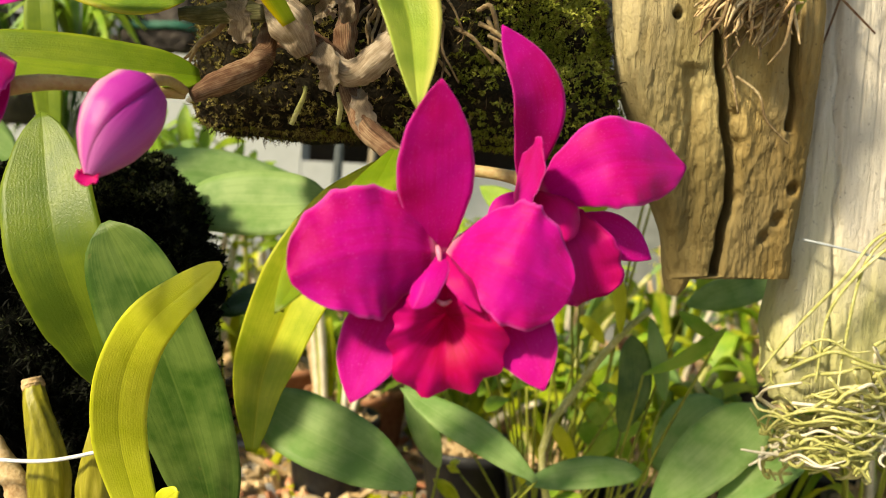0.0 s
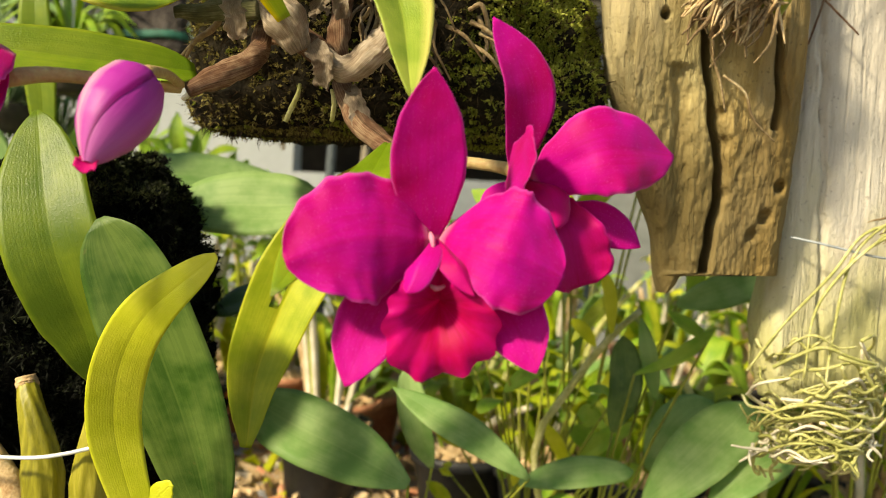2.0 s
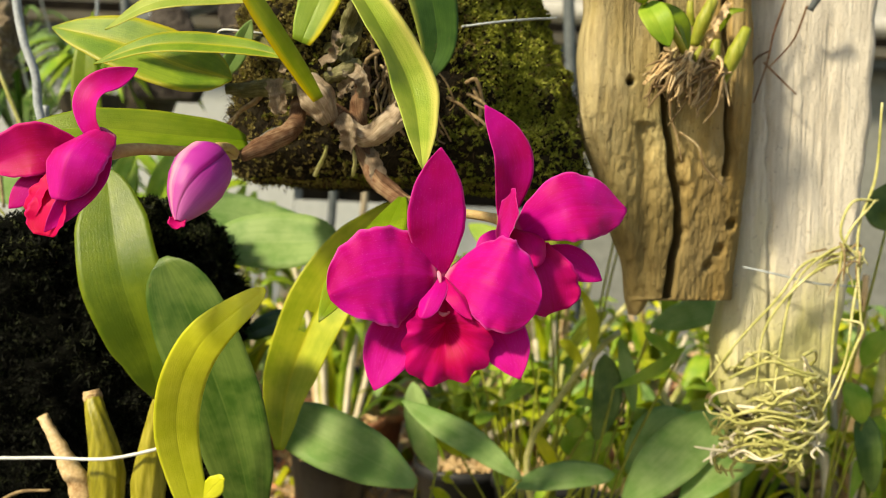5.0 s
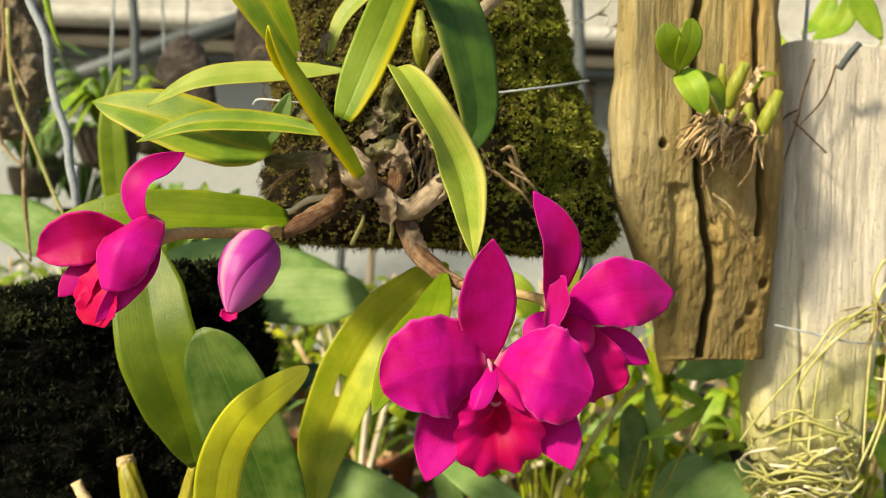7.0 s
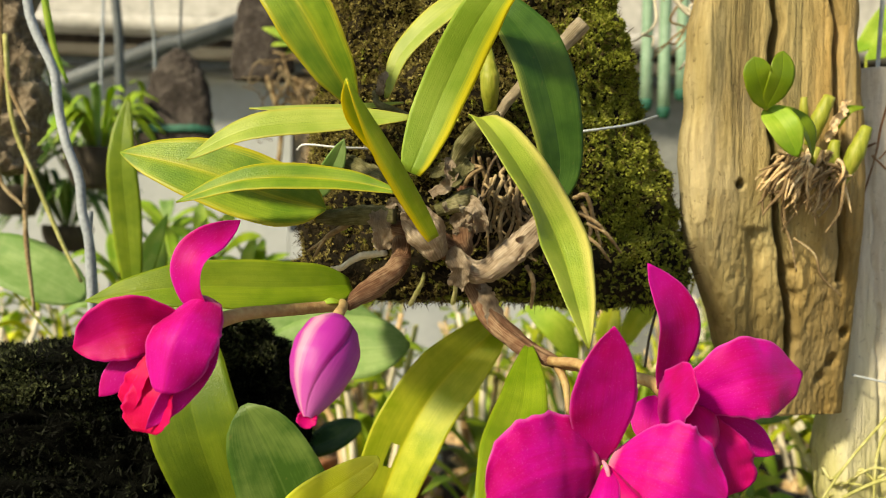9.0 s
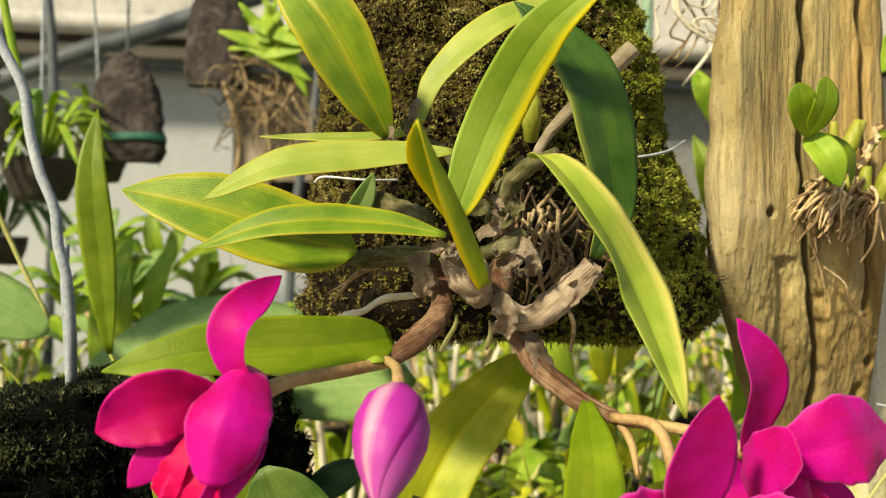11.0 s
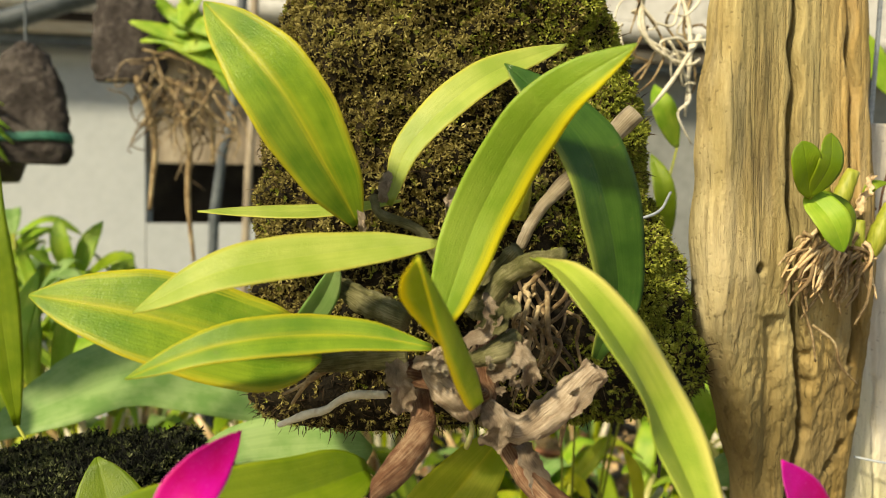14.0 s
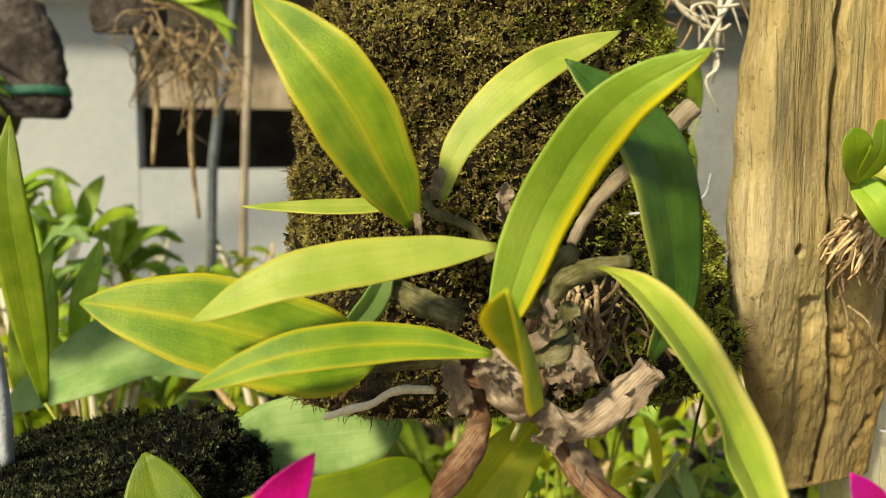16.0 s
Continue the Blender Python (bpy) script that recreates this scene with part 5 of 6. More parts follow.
def lower_orchid():
    t = thing("orchid", (-18, 36, 126), "orchid with broad green and yellowing leaves on the dark block", "orchid")
    part("leaf", blade([(-13.8, 34.0, 131.5), (-14.2, 33.3, 133.7), (-15.5, 32.6, 137.9), (-17.2, 34.6, 143.1)], 3.9, (0.15, -1, 0.05), ((0, 0.14), (0.08, 0.42), (0.25, 0.82), (0.5, 1.0), (0.75, 0.90), (0.9, 0.55), (0.97, 0.26), (1, 0.04)), fold=0.16, seed=70, nu=14, nv=34), LEAF_O, t)
    part("leaf", blade([(-8.7, 34.0, 124.8), (-9.6, 32.6, 130.0), (-11.5, 32.0, 135.2), (-13.2, 31.8, 138.7)], 4.1, (-0.1, -1, 0.1), ((0, 0.14), (0.08, 0.40), (0.25, 0.80), (0.5, 1.0), (0.75, 0.97), (0.88, 0.80), (0.95, 0.58), (0.985, 0.34), (1, 0.10)), fold=0.15, seed=71, nu=14, nv=36), LEAF_G, t, "dark green leaf")
    part("leaf", blade([(-10.9, 31.0, 126.6), (-11.7, 30.0, 131.1), (-10.5, 28.6, 134.8), (-7.3, 27.0, 137.7)], 2.05, ((0.2, -1, 0.1), (0.5, -0.7, 0.6)), ((0, 0.55), (0.1, 0.75), (0.3, 0.96), (0.5, 1.0), (0.75, 0.88), (0.9, 0.62), (0.97, 0.40), (1, 0.12)), fold=0.07, seed=72, nu=14, nv=36), LEAF_Y, t, "yellowed leaf")
    hole = {(i, j) for i in range(72) for j in range(24) if ((i - 31) / 2.8) ** 2 + ((j - 9) / 1.7) ** 2 < 1}
    part("leaf", blade([(-7.9, 35.5, 128.7), (-7.6, 36.6, 132.5), (-5.4, 37.2, 137.8), (-1.4, 38.2, 142.2)], 3.5, (-0.1, -1, 0.15), OVAL_FORM, fold=0.4, seed=73, nu=24, nv=72, hole=hole), LEAF_H, t, "yellow-green leaf with a torn hole")
    part("leaf", blade([(-10.7, 31.0, 127.4), (-9.8, 30.6, 128.4), (-9.5, 30.4, 128.6)], 1.0, (0, -1, 0.2), seed=74), LEAF_Y, t, "yellowed leaf")
    for pts, radii, k in (([(-18.2, 36.5, 131.0), (-17.7, 36.0, 129.8), (-17.1, 35.8, 127.7), (-16.8, 35.6, 124.8)], [0.40, 0.66, 0.92, 0.75], 1),
                          ([(-13.9, 34.4, 131.4), (-14.2, 34.8, 129.9), (-14.5, 35.0, 127.5), (-14.6, 35.2, 124.7)], [0.34, 0.62, 0.88, 0.75], 2)):
        v, f, uv = tube(pts, radii, 40, 40)
        axis = spline(pts, 40)
        rows = v[:1600].reshape(40, 40, 3)
        ridge = 1 + 0.05 * np.cos(np.arange(40) * 2 * np.pi / 40 * 8 + k)[None, :, None]
        v[:1600] = (axis[:, None] + (rows - axis[:, None]) * ridge).reshape(-1, 3)
        bulb = part("pseudobulb", (v, f, uv), BULB_Y, t, "ridged olive-yellow bulb")
        if k == 1:
            part("scar", tube([(-18.28, 36.52, 131.25), (-18.2, 36.5, 130.95), (-18.1, 36.4, 130.75)], [0.40, 0.50, 0.46], 10, 16, 0.08, 4), TAN, bulb, "pale cut scar")
    part("pseudobulb", tube([(-20.8, 36.5, 129.8), (-20.2, 36.3, 128.9), (-19.2, 36.1, 127.4), (-18.4, 36.0, 126.0), (-18.2, 36.0, 124.0)], [0.26, 0.36, 0.50, 0.62, 0.5], 30, 16, 0.0, 5, 0.10, 1.6), TAN, t, "dried tan pseudobulb")
    for k, pts in enumerate(([(-23.5, 35.4, 124.6), (-21.5, 35.2, 126.0), (-19.6, 35.0, 126.3)], [(-19.5, 35.0, 124.0), (-16.0, 34.8, 125.2), (-12.5, 34.6, 124.6)])):
        part("root", tube(pts, [0.12, 0.10, 0.07], 20, 8, 0.1, k), ROOT, t)
    return t


front_orchid()
lower_orchid()


# ---- wires ----
def wire(points, r, material, label):
    t = thing("tie_wire", points[0], label, "wire")
    part("strand", tube(points, [r] * len(points), 8 * len(points), 8), material, t)
    return t


wire([(-23.9, 34.5, 128.1), (-22.0, 34.2, 128.1), (-19.4, 34.2, 128.2), (-16.1, 33.8, 128.4), (-13.1, 34.2, 129.1), (-11.0, 36.0, 129.4)], 0.09, WIRE_W, "white coated wire tied round the dark block")
wire([(0.7, 34.5, 151.1), (2.3, 34.2, 151.3), (4.0, 34.8, 151.7), (6.0, 37.5, 152.6)], 0.06, WIRE, "thin grey wire tied round the mossy block")
wire([(-11.5, 33.4, 149.8), (-11.1, 33.0, 150.0), (-9.6, 32.8, 149.9), (-8.1, 33.6, 150.0)], 0.05, WIRE_W, "pale wire tied round the mossy block")
wire([(-25, 41, 210), (-24.6, 41, 180), (-27.3, 41.0, 162.0), (-27.1, 41.0, 158.3), (-26.6, 41.0, 156.6), (-25.6, 41.0, 154.6), (-25.3, 41.0, 152.6), (-24.8, 41.0, 150.6), (-24.1, 41.0, 148.9), (-23.9, 41.0, 147.1), (-23.5, 41.0, 145.6), (-23.4, 41.5, 142.9), (-23.8, 43.0, 140.1)], 0.26, WIRE, "bent grey galvanised hanging wire")
wire([(-23.9, 42.0, 147.2), (-23.9, 42.0, 145.2), (-23.9, 42.5, 142.7), (-23.9, 43.0, 140.1)], 0.2, WIRE, "second strand of grey hanging wire")
wire([(18.0, 40.4, 139.3), (19.6, 39.9, 139.0), (22.3, 39.8, 138.5), (25.3, 40.8, 138.4)], 0.06, WIRE, "thin grey wire tied round the pale plank")
wire([(6.4, 38.0, 143.0), (6.0, 38.0, 141.3), (5.8, 38.0, 139.8)], 0.07, SHADOWY, "dark wire hanging below the mossy block")


# ---- small orchid on the driftwood ----
def slab_orchid():
    t = thing("orchid", (13.2, 36.8, 149.5), "small bright green orchid with short bulbs on the driftwood", "orchid")
    part("leaf", blade([(9.6, 33.0, 152.3), (8.9, 32.3, 153.5), (8.65, 32.2, 154.4)], 1.35, (-0.2, -1, 0.2), OVAL_FORM, fold=0.12, seed=80), LEAF_L, t)
    part("leaf", blade([(9.6, 33.0, 152.3), (9.9, 32.3, 153.5), (10.05, 32.4, 154.75)], 1.25, (0.15, -1, 0.2), OVAL_FORM, fold=0.12, seed=81), LEAF_L, t)
    part("leaf", blade([(9.9, 33.4, 152.35), (10.3, 32.6, 151.3), (10.95, 32.7, 150.1)], 1.45, (-0.2, -1, 0.2), BLUNT_FORM, fold=0.25, seed=82, nu=12), LEAF_F, t)
    part("leaf", blade([(10.2, 34.0, 152.45), (11.5, 33.4, 151.6), (12.3, 34.0, 150.3)], 1.05, (0.3, -1, 0.3), BLUNT_FORM, fold=0.35, seed=83, nu=12), LEAF_L, t)
    part("stem", tube([(13.0, 36.4, 150.6), (11.8, 35.4, 151.6), (10.2, 34.0, 152.4), (9.6, 33.0, 152.3)], [0.22, 0.18, 0.14, 0.12], 16, 9, 0.05), BULB, t)
    part("leaf", blade([(14.7, 36.4, 152.0), (15.0, 36.0, 152.9), (15.9, 36.0, 153.1)], 0.5, (0.1, -0.8, 0.6), seed=84), LEAF_L, t)
    for pts, r in (([(13.4, 36.6, 151.2), (13.7, 36.3, 152.4), (14.2, 36.2, 153.6)], [0.26, 0.42, 0.30]), ([(14.6, 36.4, 149.3), (14.3, 36.0, 150.4), (14.4, 36.0, 151.4)], [0.25, 0.36, 0.24]),
                   ([(14.9, 36.4, 149.3), (15.4, 36.0, 150.7), (16.0, 36.0, 152.1)], [0.3, 0.46, 0.28]), ([(13.3, 36.8, 152.3), (13.1, 36.6, 153.0), (13.1, 36.6, 153.6)], [0.16, 0.22, 0.16]),
                   ([(13.5, 36.3, 150.0), (13.4, 36.0, 150.5), (13.6, 36.0, 151.0)], [0.2, 0.25, 0.15])):
        part("pseudobulb", tube(pts, r, 14, 10, 0.06), BULB, t)
    part("husk", crumpled([(13.9, 36.0, 151.4), (14.3, 35.7, 152.3), (14.9, 35.9, 153.4)], 0.5, (0.3, -1, 0.2), 5), TAN, t)
    rnd = random.Random(8)
    base = V(*(13.1, 36.4, 150.4))
    for i in range(95):
        p = base + V(rnd.uniform(-1.5, 1.6), rnd.uniform(-0.9, 0.1), rnd.uniform(-0.9, 0.6))
        pts = [p]
        d = V(rnd.uniform(-1.1, 0.5), 0, rnd.uniform(-1.3, 0.0))
        for k in range(3):
            p = p + d * 0.6 + V(rnd.uniform(-0.3, 0.3), rnd.uniform(-0.2, 0.25), rnd.uniform(-0.3, 0.15))
            pts.append(p)
        part("root", tube(pts, [0.10, 0.085, 0.075, 0.04], 12, 7, 0.1, i), TAN if i % 3 == 0 else ROOT, t)
    for k, pts in enumerate(([(12.6, 36.8, 149.2), (12.3, 37.0, 147.8), (12.8, 37.0, 146.3), (13.2, 37.2, 144.9)], [(13.0, 37.2, 146.6), (14.0, 37.0, 145.8), (14.5, 37.2, 144.7), (15.7, 37.5, 143.7)],
                             [(13.5, 36.8, 149.2), (13.2, 36.8, 148.3), (12.3, 37.1, 146.9)])):
        part("root", tube(pts, [0.08, 0.07, 0.07, 0.04], 20, 6, 0.1, k), ROOT, t)
    return t


def root_ball():
    t = thing("root_tangle", (20.4, 40.0, 128.9), "tangle of pale yellow-green aerial roots round the plank's foot", "aerial roots")
    rnd = random.Random(21)
    c = V(*(20.3, 40.0, 130.6))
    for i in range(120):
        a0, span = rnd.uniform(0, 6.28), rnd.uniform(0.8, 3.0)
        rx, ry, h = rnd.uniform(2.0, 3.7), rnd.uniform(1.8, 2.9), rnd.uniform(-3.0, 2.6)
        rx *= 1 - 0.10 * max(0, -h)
        tilt = rnd.uniform(-2.2, 2.2)
        pts = []
        for k in range(6):
            a = a0 + span * k / 5
            pts.append(c + V(rx * math.cos(a) + rnd.uniform(-0.25, 0.25), 1.5 + ry * math.sin(a) + rnd.uniform(-0.2, 0.2), h + tilt * math.cos(a + tilt) + rnd.uniform(-0.45, 0.45)))
        r = rnd.uniform(0.05, 0.105)
        part("root", tube(pts, [r, r, r, r * 0.6], 18, 6, 0.06, i), ROOT_G if rnd.random() < 0.85 else ROOT_W, t)
    for i in range(22):
        p = c + V(rnd.uniform(-3.2, 3.2), rnd.uniform(-0.8, 1.5), rnd.uniform(-2.2, -0.8))
        pts = [p]
        d = V(rnd.uniform(-0.8, 0.8), rnd.uniform(-0.3, 0.3), -0.4)
        for k in range(4):
            d = d + V(rnd.uniform(-0.5, 0.5), rnd.uniform(-0.3, 0.3), rnd.uniform(-0.3, 0.35))
            p = p + d * 0.55
            pts.append(p)
        part("root", tube(pts, [0.10, 0.09, 0.08, 0.05], 16, 6, 0.05, i), ROOT_W if i % 2 else ROOT_G, t)
    for i, pts in enumerate(([(24.1, 39.5, 140.5), (21.4, 39.5, 139.7), (20.0, 39.8, 137.6), (17.7, 39.8, 134.9), (16.0, 39.8, 132.5)], [(24.4, 39.5, 140.2), (21.8, 39.5, 139.1), (19.4, 39.8, 136.0), (18.8, 39.6, 132.3)],
                             [(25.3, 39.5, 143.5), (23.5, 39.2, 141.1), (23.2, 39.4, 137.1), (22.9, 39.2, 131.9)], [(24.8, 39.6, 140.7), (24.2, 39.4, 137.2), (23.8, 39.2, 134.2), (22.5, 39.0, 131.2)],
                             [(24.1, 39.6, 140.8), (22.6, 39.3, 140.4), (20.9, 39.8, 138.3), (20.1, 39.7, 133.7), (19.7, 39.2, 131.1)], [(25.8, 40.2, 149.3), (25.5, 40.0, 144.9), (24.3, 39.4, 141.5), (24.7, 39.3, 135.9)],
                             [(23.6, 39.5, 136.5), (24.6, 39.0, 136.2), (24.1, 39.0, 134.6), (23.2, 39.0, 131.9)], [(25.6, 39.8, 143.5), (23.9, 39.4, 143.3), (23.2, 39.2, 141.4), (24.6, 39.2, 139.8)])):
        part("root", tube(pts, [0.07, 0.09, 0.08, 0.06], 26, 7, 0.08, i), ROOT_G, t)
    knot = V(*(24.0, 39.3, 140.6))
    for i in range(26):
        p = knot + V(rnd.uniform(-1.4, 0.6), rnd.uniform(-0.2, 0.5), rnd.uniform(-1.0, 0.6))
        pts = [p]
        d = V(rnd.uniform(-1.2, 0.4), 0, rnd.uniform(-0.5, 0.4))
        for k in range(4):
            d = d + V(rnd.uniform(-0.5, 0.5), rnd.uniform(-0.15, 0.15), rnd.uniform(-0.5, 0.2))
            p = p + d * 0.45
            pts.append(p)
        part("root", tube(pts, [0.06, 0.06, 0.05, 0.03], 16, 6, 0.1, i), ROOT if i % 2 else ROOT_G, t)
    for pts in ([(19.7, 40.0, 155.0), (19.1, 40.0, 153.0), (18.8, 40.0, 151.3), (18.1, 40.0, 148.9)], [(21.0, 40.0, 154.7), (20.3, 40.0, 152.7), (19.0, 40.0, 151.1)], [(18.6, 40.0, 151.3), (20.6, 40.0, 149.5)], [(18.9, 40.2, 152.0), (18.5, 41.0, 151.7), (18.9, 43.0, 151.2)]):
        part("root", tube(pts, [0.07, 0.06, 0.05], 18, 6), BARK, t)
    part("stub", tube([(21.1, 39.8, 154.4), (21.4, 39.4, 155.1), (21.9, 39.2, 155.8)], [0.20, 0.22, 0.20], 8, 10, 0.1), GREYPIPE, t, "cut grey twig stub")
    return t


slab_orchid()
root_ball()


# ---- plants behind ----
BENCH_Z = 108.0


def pot_shape(x=0.0, y=0.0, z=0.0, segs=20):
    prof = [(0.0, 3.6), (0.3, 3.8), (7.4, 4.9), (7.5, 5.3), (8.6, 5.4), (8.6, 4.9), (7.6, 4.7)]
    v = [(x + r * math.cos(2 * math.pi * j / segs), y + r * math.sin(2 * math.pi * j / segs), z + h) for h, r in prof for j in range(segs)]
    f = [(i * segs + j, i * segs + (j + 1) % segs, (i + 1) * segs + (j + 1) % segs, (i + 1) * segs + j) for i in range(len(prof) - 1) for j in range(segs)]
    f += [tuple(range((len(prof) - 1) * segs, len(prof) * segs)), tuple(reversed(range(segs)))]
    return np.array(v), f, np.zeros((len(v), 2))


def bark_top(x, y, z, seed):
    """Loose chips heaped in a pot."""
    rnd = np.random.RandomState(seed)
    n = 120
    a, r = rnd.uniform(0, 6.28, n), 4.5 * np.sqrt(rnd.uniform(0, 1, n))
    pl = np.stack([x + r * np.cos(a), y + r * np.sin(a), z + 7.6 + rnd.uniform(0, 0.6, n) + (4.5 - r) * 0.35], 1)
    u = unit(rnd.normal(0, 1, (n, 3))) * rnd.uniform(0.5, 1.1, (n, 1))
    w = unit(np.cross(u, rnd.normal(0, 1, (n, 3)))) * 0.45
    h = unit(np.cross(u, w)) * 0.18
    v = np.stack([pl - u - w - h, pl + u - w - h, pl + u + w - h, pl - u + w - h, pl - u - w + h, pl + u - w + h, pl + u + w + h, pl - u + w + h], 1).reshape(-1, 3)
    f = [tuple(8 * i + k for k in q) for i in range(n) for q in ((3, 2, 1, 0), (4, 5, 6, 7), (0, 1, 5, 4), (1, 2, 6, 5), (2, 3, 7, 6), (3, 0, 4, 7))]
    return v, f, np.zeros((len(v), 2))


def leafy_pot(x, y, pot_m, label, leaves):
    """A potted plant on the bench whose leaves stand where they are given: (points, width, face, form, material)."""
    t = thing("potted_plant", (x, y, BENCH_Z), label, "potted plant", "potted plants on the bench")
    v, f, uv = pot_shape()
    # pot height squashed to keep it below the camera's view
    part("pot", (v * V(0.8, 0.8, 0.45) + V(x, y, BENCH_Z), f, uv), pot_m, t, "pot flattened to stay below the camera's view")
    v, f, uv = bark_top(0, 0, 0, int(abs(x)))
    part("bark", (v * 0.78 + V(x, y, BENCH_Z - 2.8), f, uv), TAN, t, "pale chips of potting bark")
    for k, (pts, w, face, form, m) in enumerate(leaves):
        base = V(*pts[0])
        part("leaf", blade(pts, w, face, form, fold=0.14, seed=k, nu=8, nv=20), m, t)
        mid = V(x + (base[0] - x) * 0.45, y + (base[1] - y) * 0.5, BENCH_Z + 3.2 + (base[2] - BENCH_Z - 3.2) * 0.55)
        part("stem", tube([(x + 0.5 * math.cos(k), y + 0.5 * math.sin(k), BENCH_Z + 3.2), mid, base], [0.15, 0.11, 0.08], 10, 7), BULB, t)
    return t


UPF, FLAT = (-0.3, -1, 0.35), (-0.35, -0.6, 0.75)
leafy_pot(-12, 52, BLACKPOT, "broad soft green orchid in a black pot", [
    ([(-15.6, 46.0, 139.1), (-12.0, 45.6, 139.5), (-9.0, 45.4, 139.6), (-6.2, 45.0, 139.9)], 4.3, (-0.1, -0.85, 0.5), OVAL_FORM, LEAF_B),
    ([(-12.5, 46.0, 133.3), (-10.7, 46.0, 134.1), (-9.2, 47.0, 135.0)], 2.6, FLAT, OVAL_FORM, LEAF_G),
    ([(-37.9, 56.0, 145.7), (-32.7, 55.0, 143.4), (-29.1, 55.0, 141.5)], 4.5, FLAT, OVAL_FORM, LEAF_B),
    ([(-23.9, 50.0, 140.8), (-24.6, 50.0, 146.7), (-25.1, 50.0, 151.4), (-25.1, 51.0, 155.4)], 2.0, (0.2, -1, 0.1), LEAF_FORM, LEAF_L)])
leafy_pot(-24, 66, TERRA, "large-leaved green orchid in a terracotta pot", [
    ([(-28.6, 60.0, 137.8), (-24.6, 60.0, 139.8), (-18.6, 62.0, 141.2), (-7.0, 62.0, 138.1)], 6.5, (0, -0.7, 0.8), OVAL_FORM, LEAF_B),
    ([(-28.4, 62.0, 138.1), (-27.5, 62.0, 143.2), (-26.2, 64.0, 148.1)], 2.2, UPF, LEAF_FORM, LEAF_F),
    ([(-26.7, 64.0, 139.7), (-26.9, 64.0, 143.6), (-27.5, 66.0, 147.2)], 2.0, UPF, LEAF_FORM, LEAF_F),
    ([(-25.3, 64.0, 139.7), (-24.4, 64.0, 144.3), (-23.5, 66.0, 147.9)], 1.8, UPF, LEAF_FORM, LEAF_F)])
leafy_pot(-43, 112, TERRA, "whorled bright green plant in a terracotta pot before the wall", [
    ([(-34.0, 110.0, 144.1), (-35.8, 107.0, 146.9), (-37.9, 106.0, 148.1)], 2.6, FLAT, LEAF_FORM, LEAF_F), ([(-33.7, 110.0, 144.0), (-34.9, 109.0, 148.8), (-35.4, 110.0, 152.1)], 2.6, UPF, LEAF_FORM, LEAF_F),
    ([(-33.4, 110.0, 144.0), (-32.2, 111.0, 148.7), (-30.7, 112.0, 151.5)], 2.6, UPF, LEAF_FORM, LEAF_F), ([(-33.1, 110.0, 144.0), (-29.2, 108.0, 146.8), (-26.2, 107.0, 147.2)], 2.6, FLAT, LEAF_FORM, LEAF_L),
    ([(-39.3, 116.0, 140.8), (-40.9, 115.0, 143.8), (-42.5, 114.0, 145.3)], 2.6, FLAT, LEAF_FORM, LEAF_F), ([(-38.7, 116.0, 140.8), (-39.2, 116.0, 145.1), (-38.7, 117.0, 148.6)], 2.4, UPF, LEAF_FORM, LEAF_B),
    ([(-30.0, 116.0, 139.9), (-27.1, 115.0, 143.6), (-23.5, 114.0, 145.0)], 2.4, FLAT, LEAF_FORM, LEAF_F), ([(-30.4, 116.0, 139.9), (-29.9, 116.0, 144.3), (-29.0, 117.0, 147.8)], 2.4, UPF, LEAF_FORM, LEAF_F)])
def whorled(at, n, size, seed, mats):
    """A potted plant with one tall stem and a whorl of pointed leaves whose heart is at the given place."""
    p = V(*at)
    t = thing("potted_plant", (p[0], p[1], BENCH_Z), "tall whorled bright green plant in a terracotta pot", "potted plant", "potted plants on the bench")
    part("pot", pot_shape(p[0], p[1], BENCH_Z), TERRA, t)
    part("bark", bark_top(p[0], p[1], BENCH_Z, seed), TAN, t, "pale chips of potting bark")
    part("stem", tube([(p[0], p[1], BENCH_Z + 7), (p[0] + 0.8, p[1], (BENCH_Z + p[2]) / 2), p], [0.4, 0.35, 0.25], 10, 8), BULB, t)
    r = random.Random(seed)
    for k in range(n):
        ang, up = 6.28 * k / n * 2.4, r.uniform(-0.1, 1.1)
        d = V(math.cos(ang), math.sin(ang), 0)
        q = p - V(0, 0, r.uniform(0, size * 0.9))
        part("leaf", blade([q, q + d * size * 0.5 + V(0, 0, size * (0.25 + 0.4 * up)), q + d * size * (1.0 - 0.3 * up) + V(0, 0, size * 0.8 * up)], size * r.uniform(0.22, 0.34), V(0, -0.5, 1) - d * 0.4, LEAF_FORM, fold=0.2, seed=k, nu=6, nv=12), r.choice(mats), t)
    return t


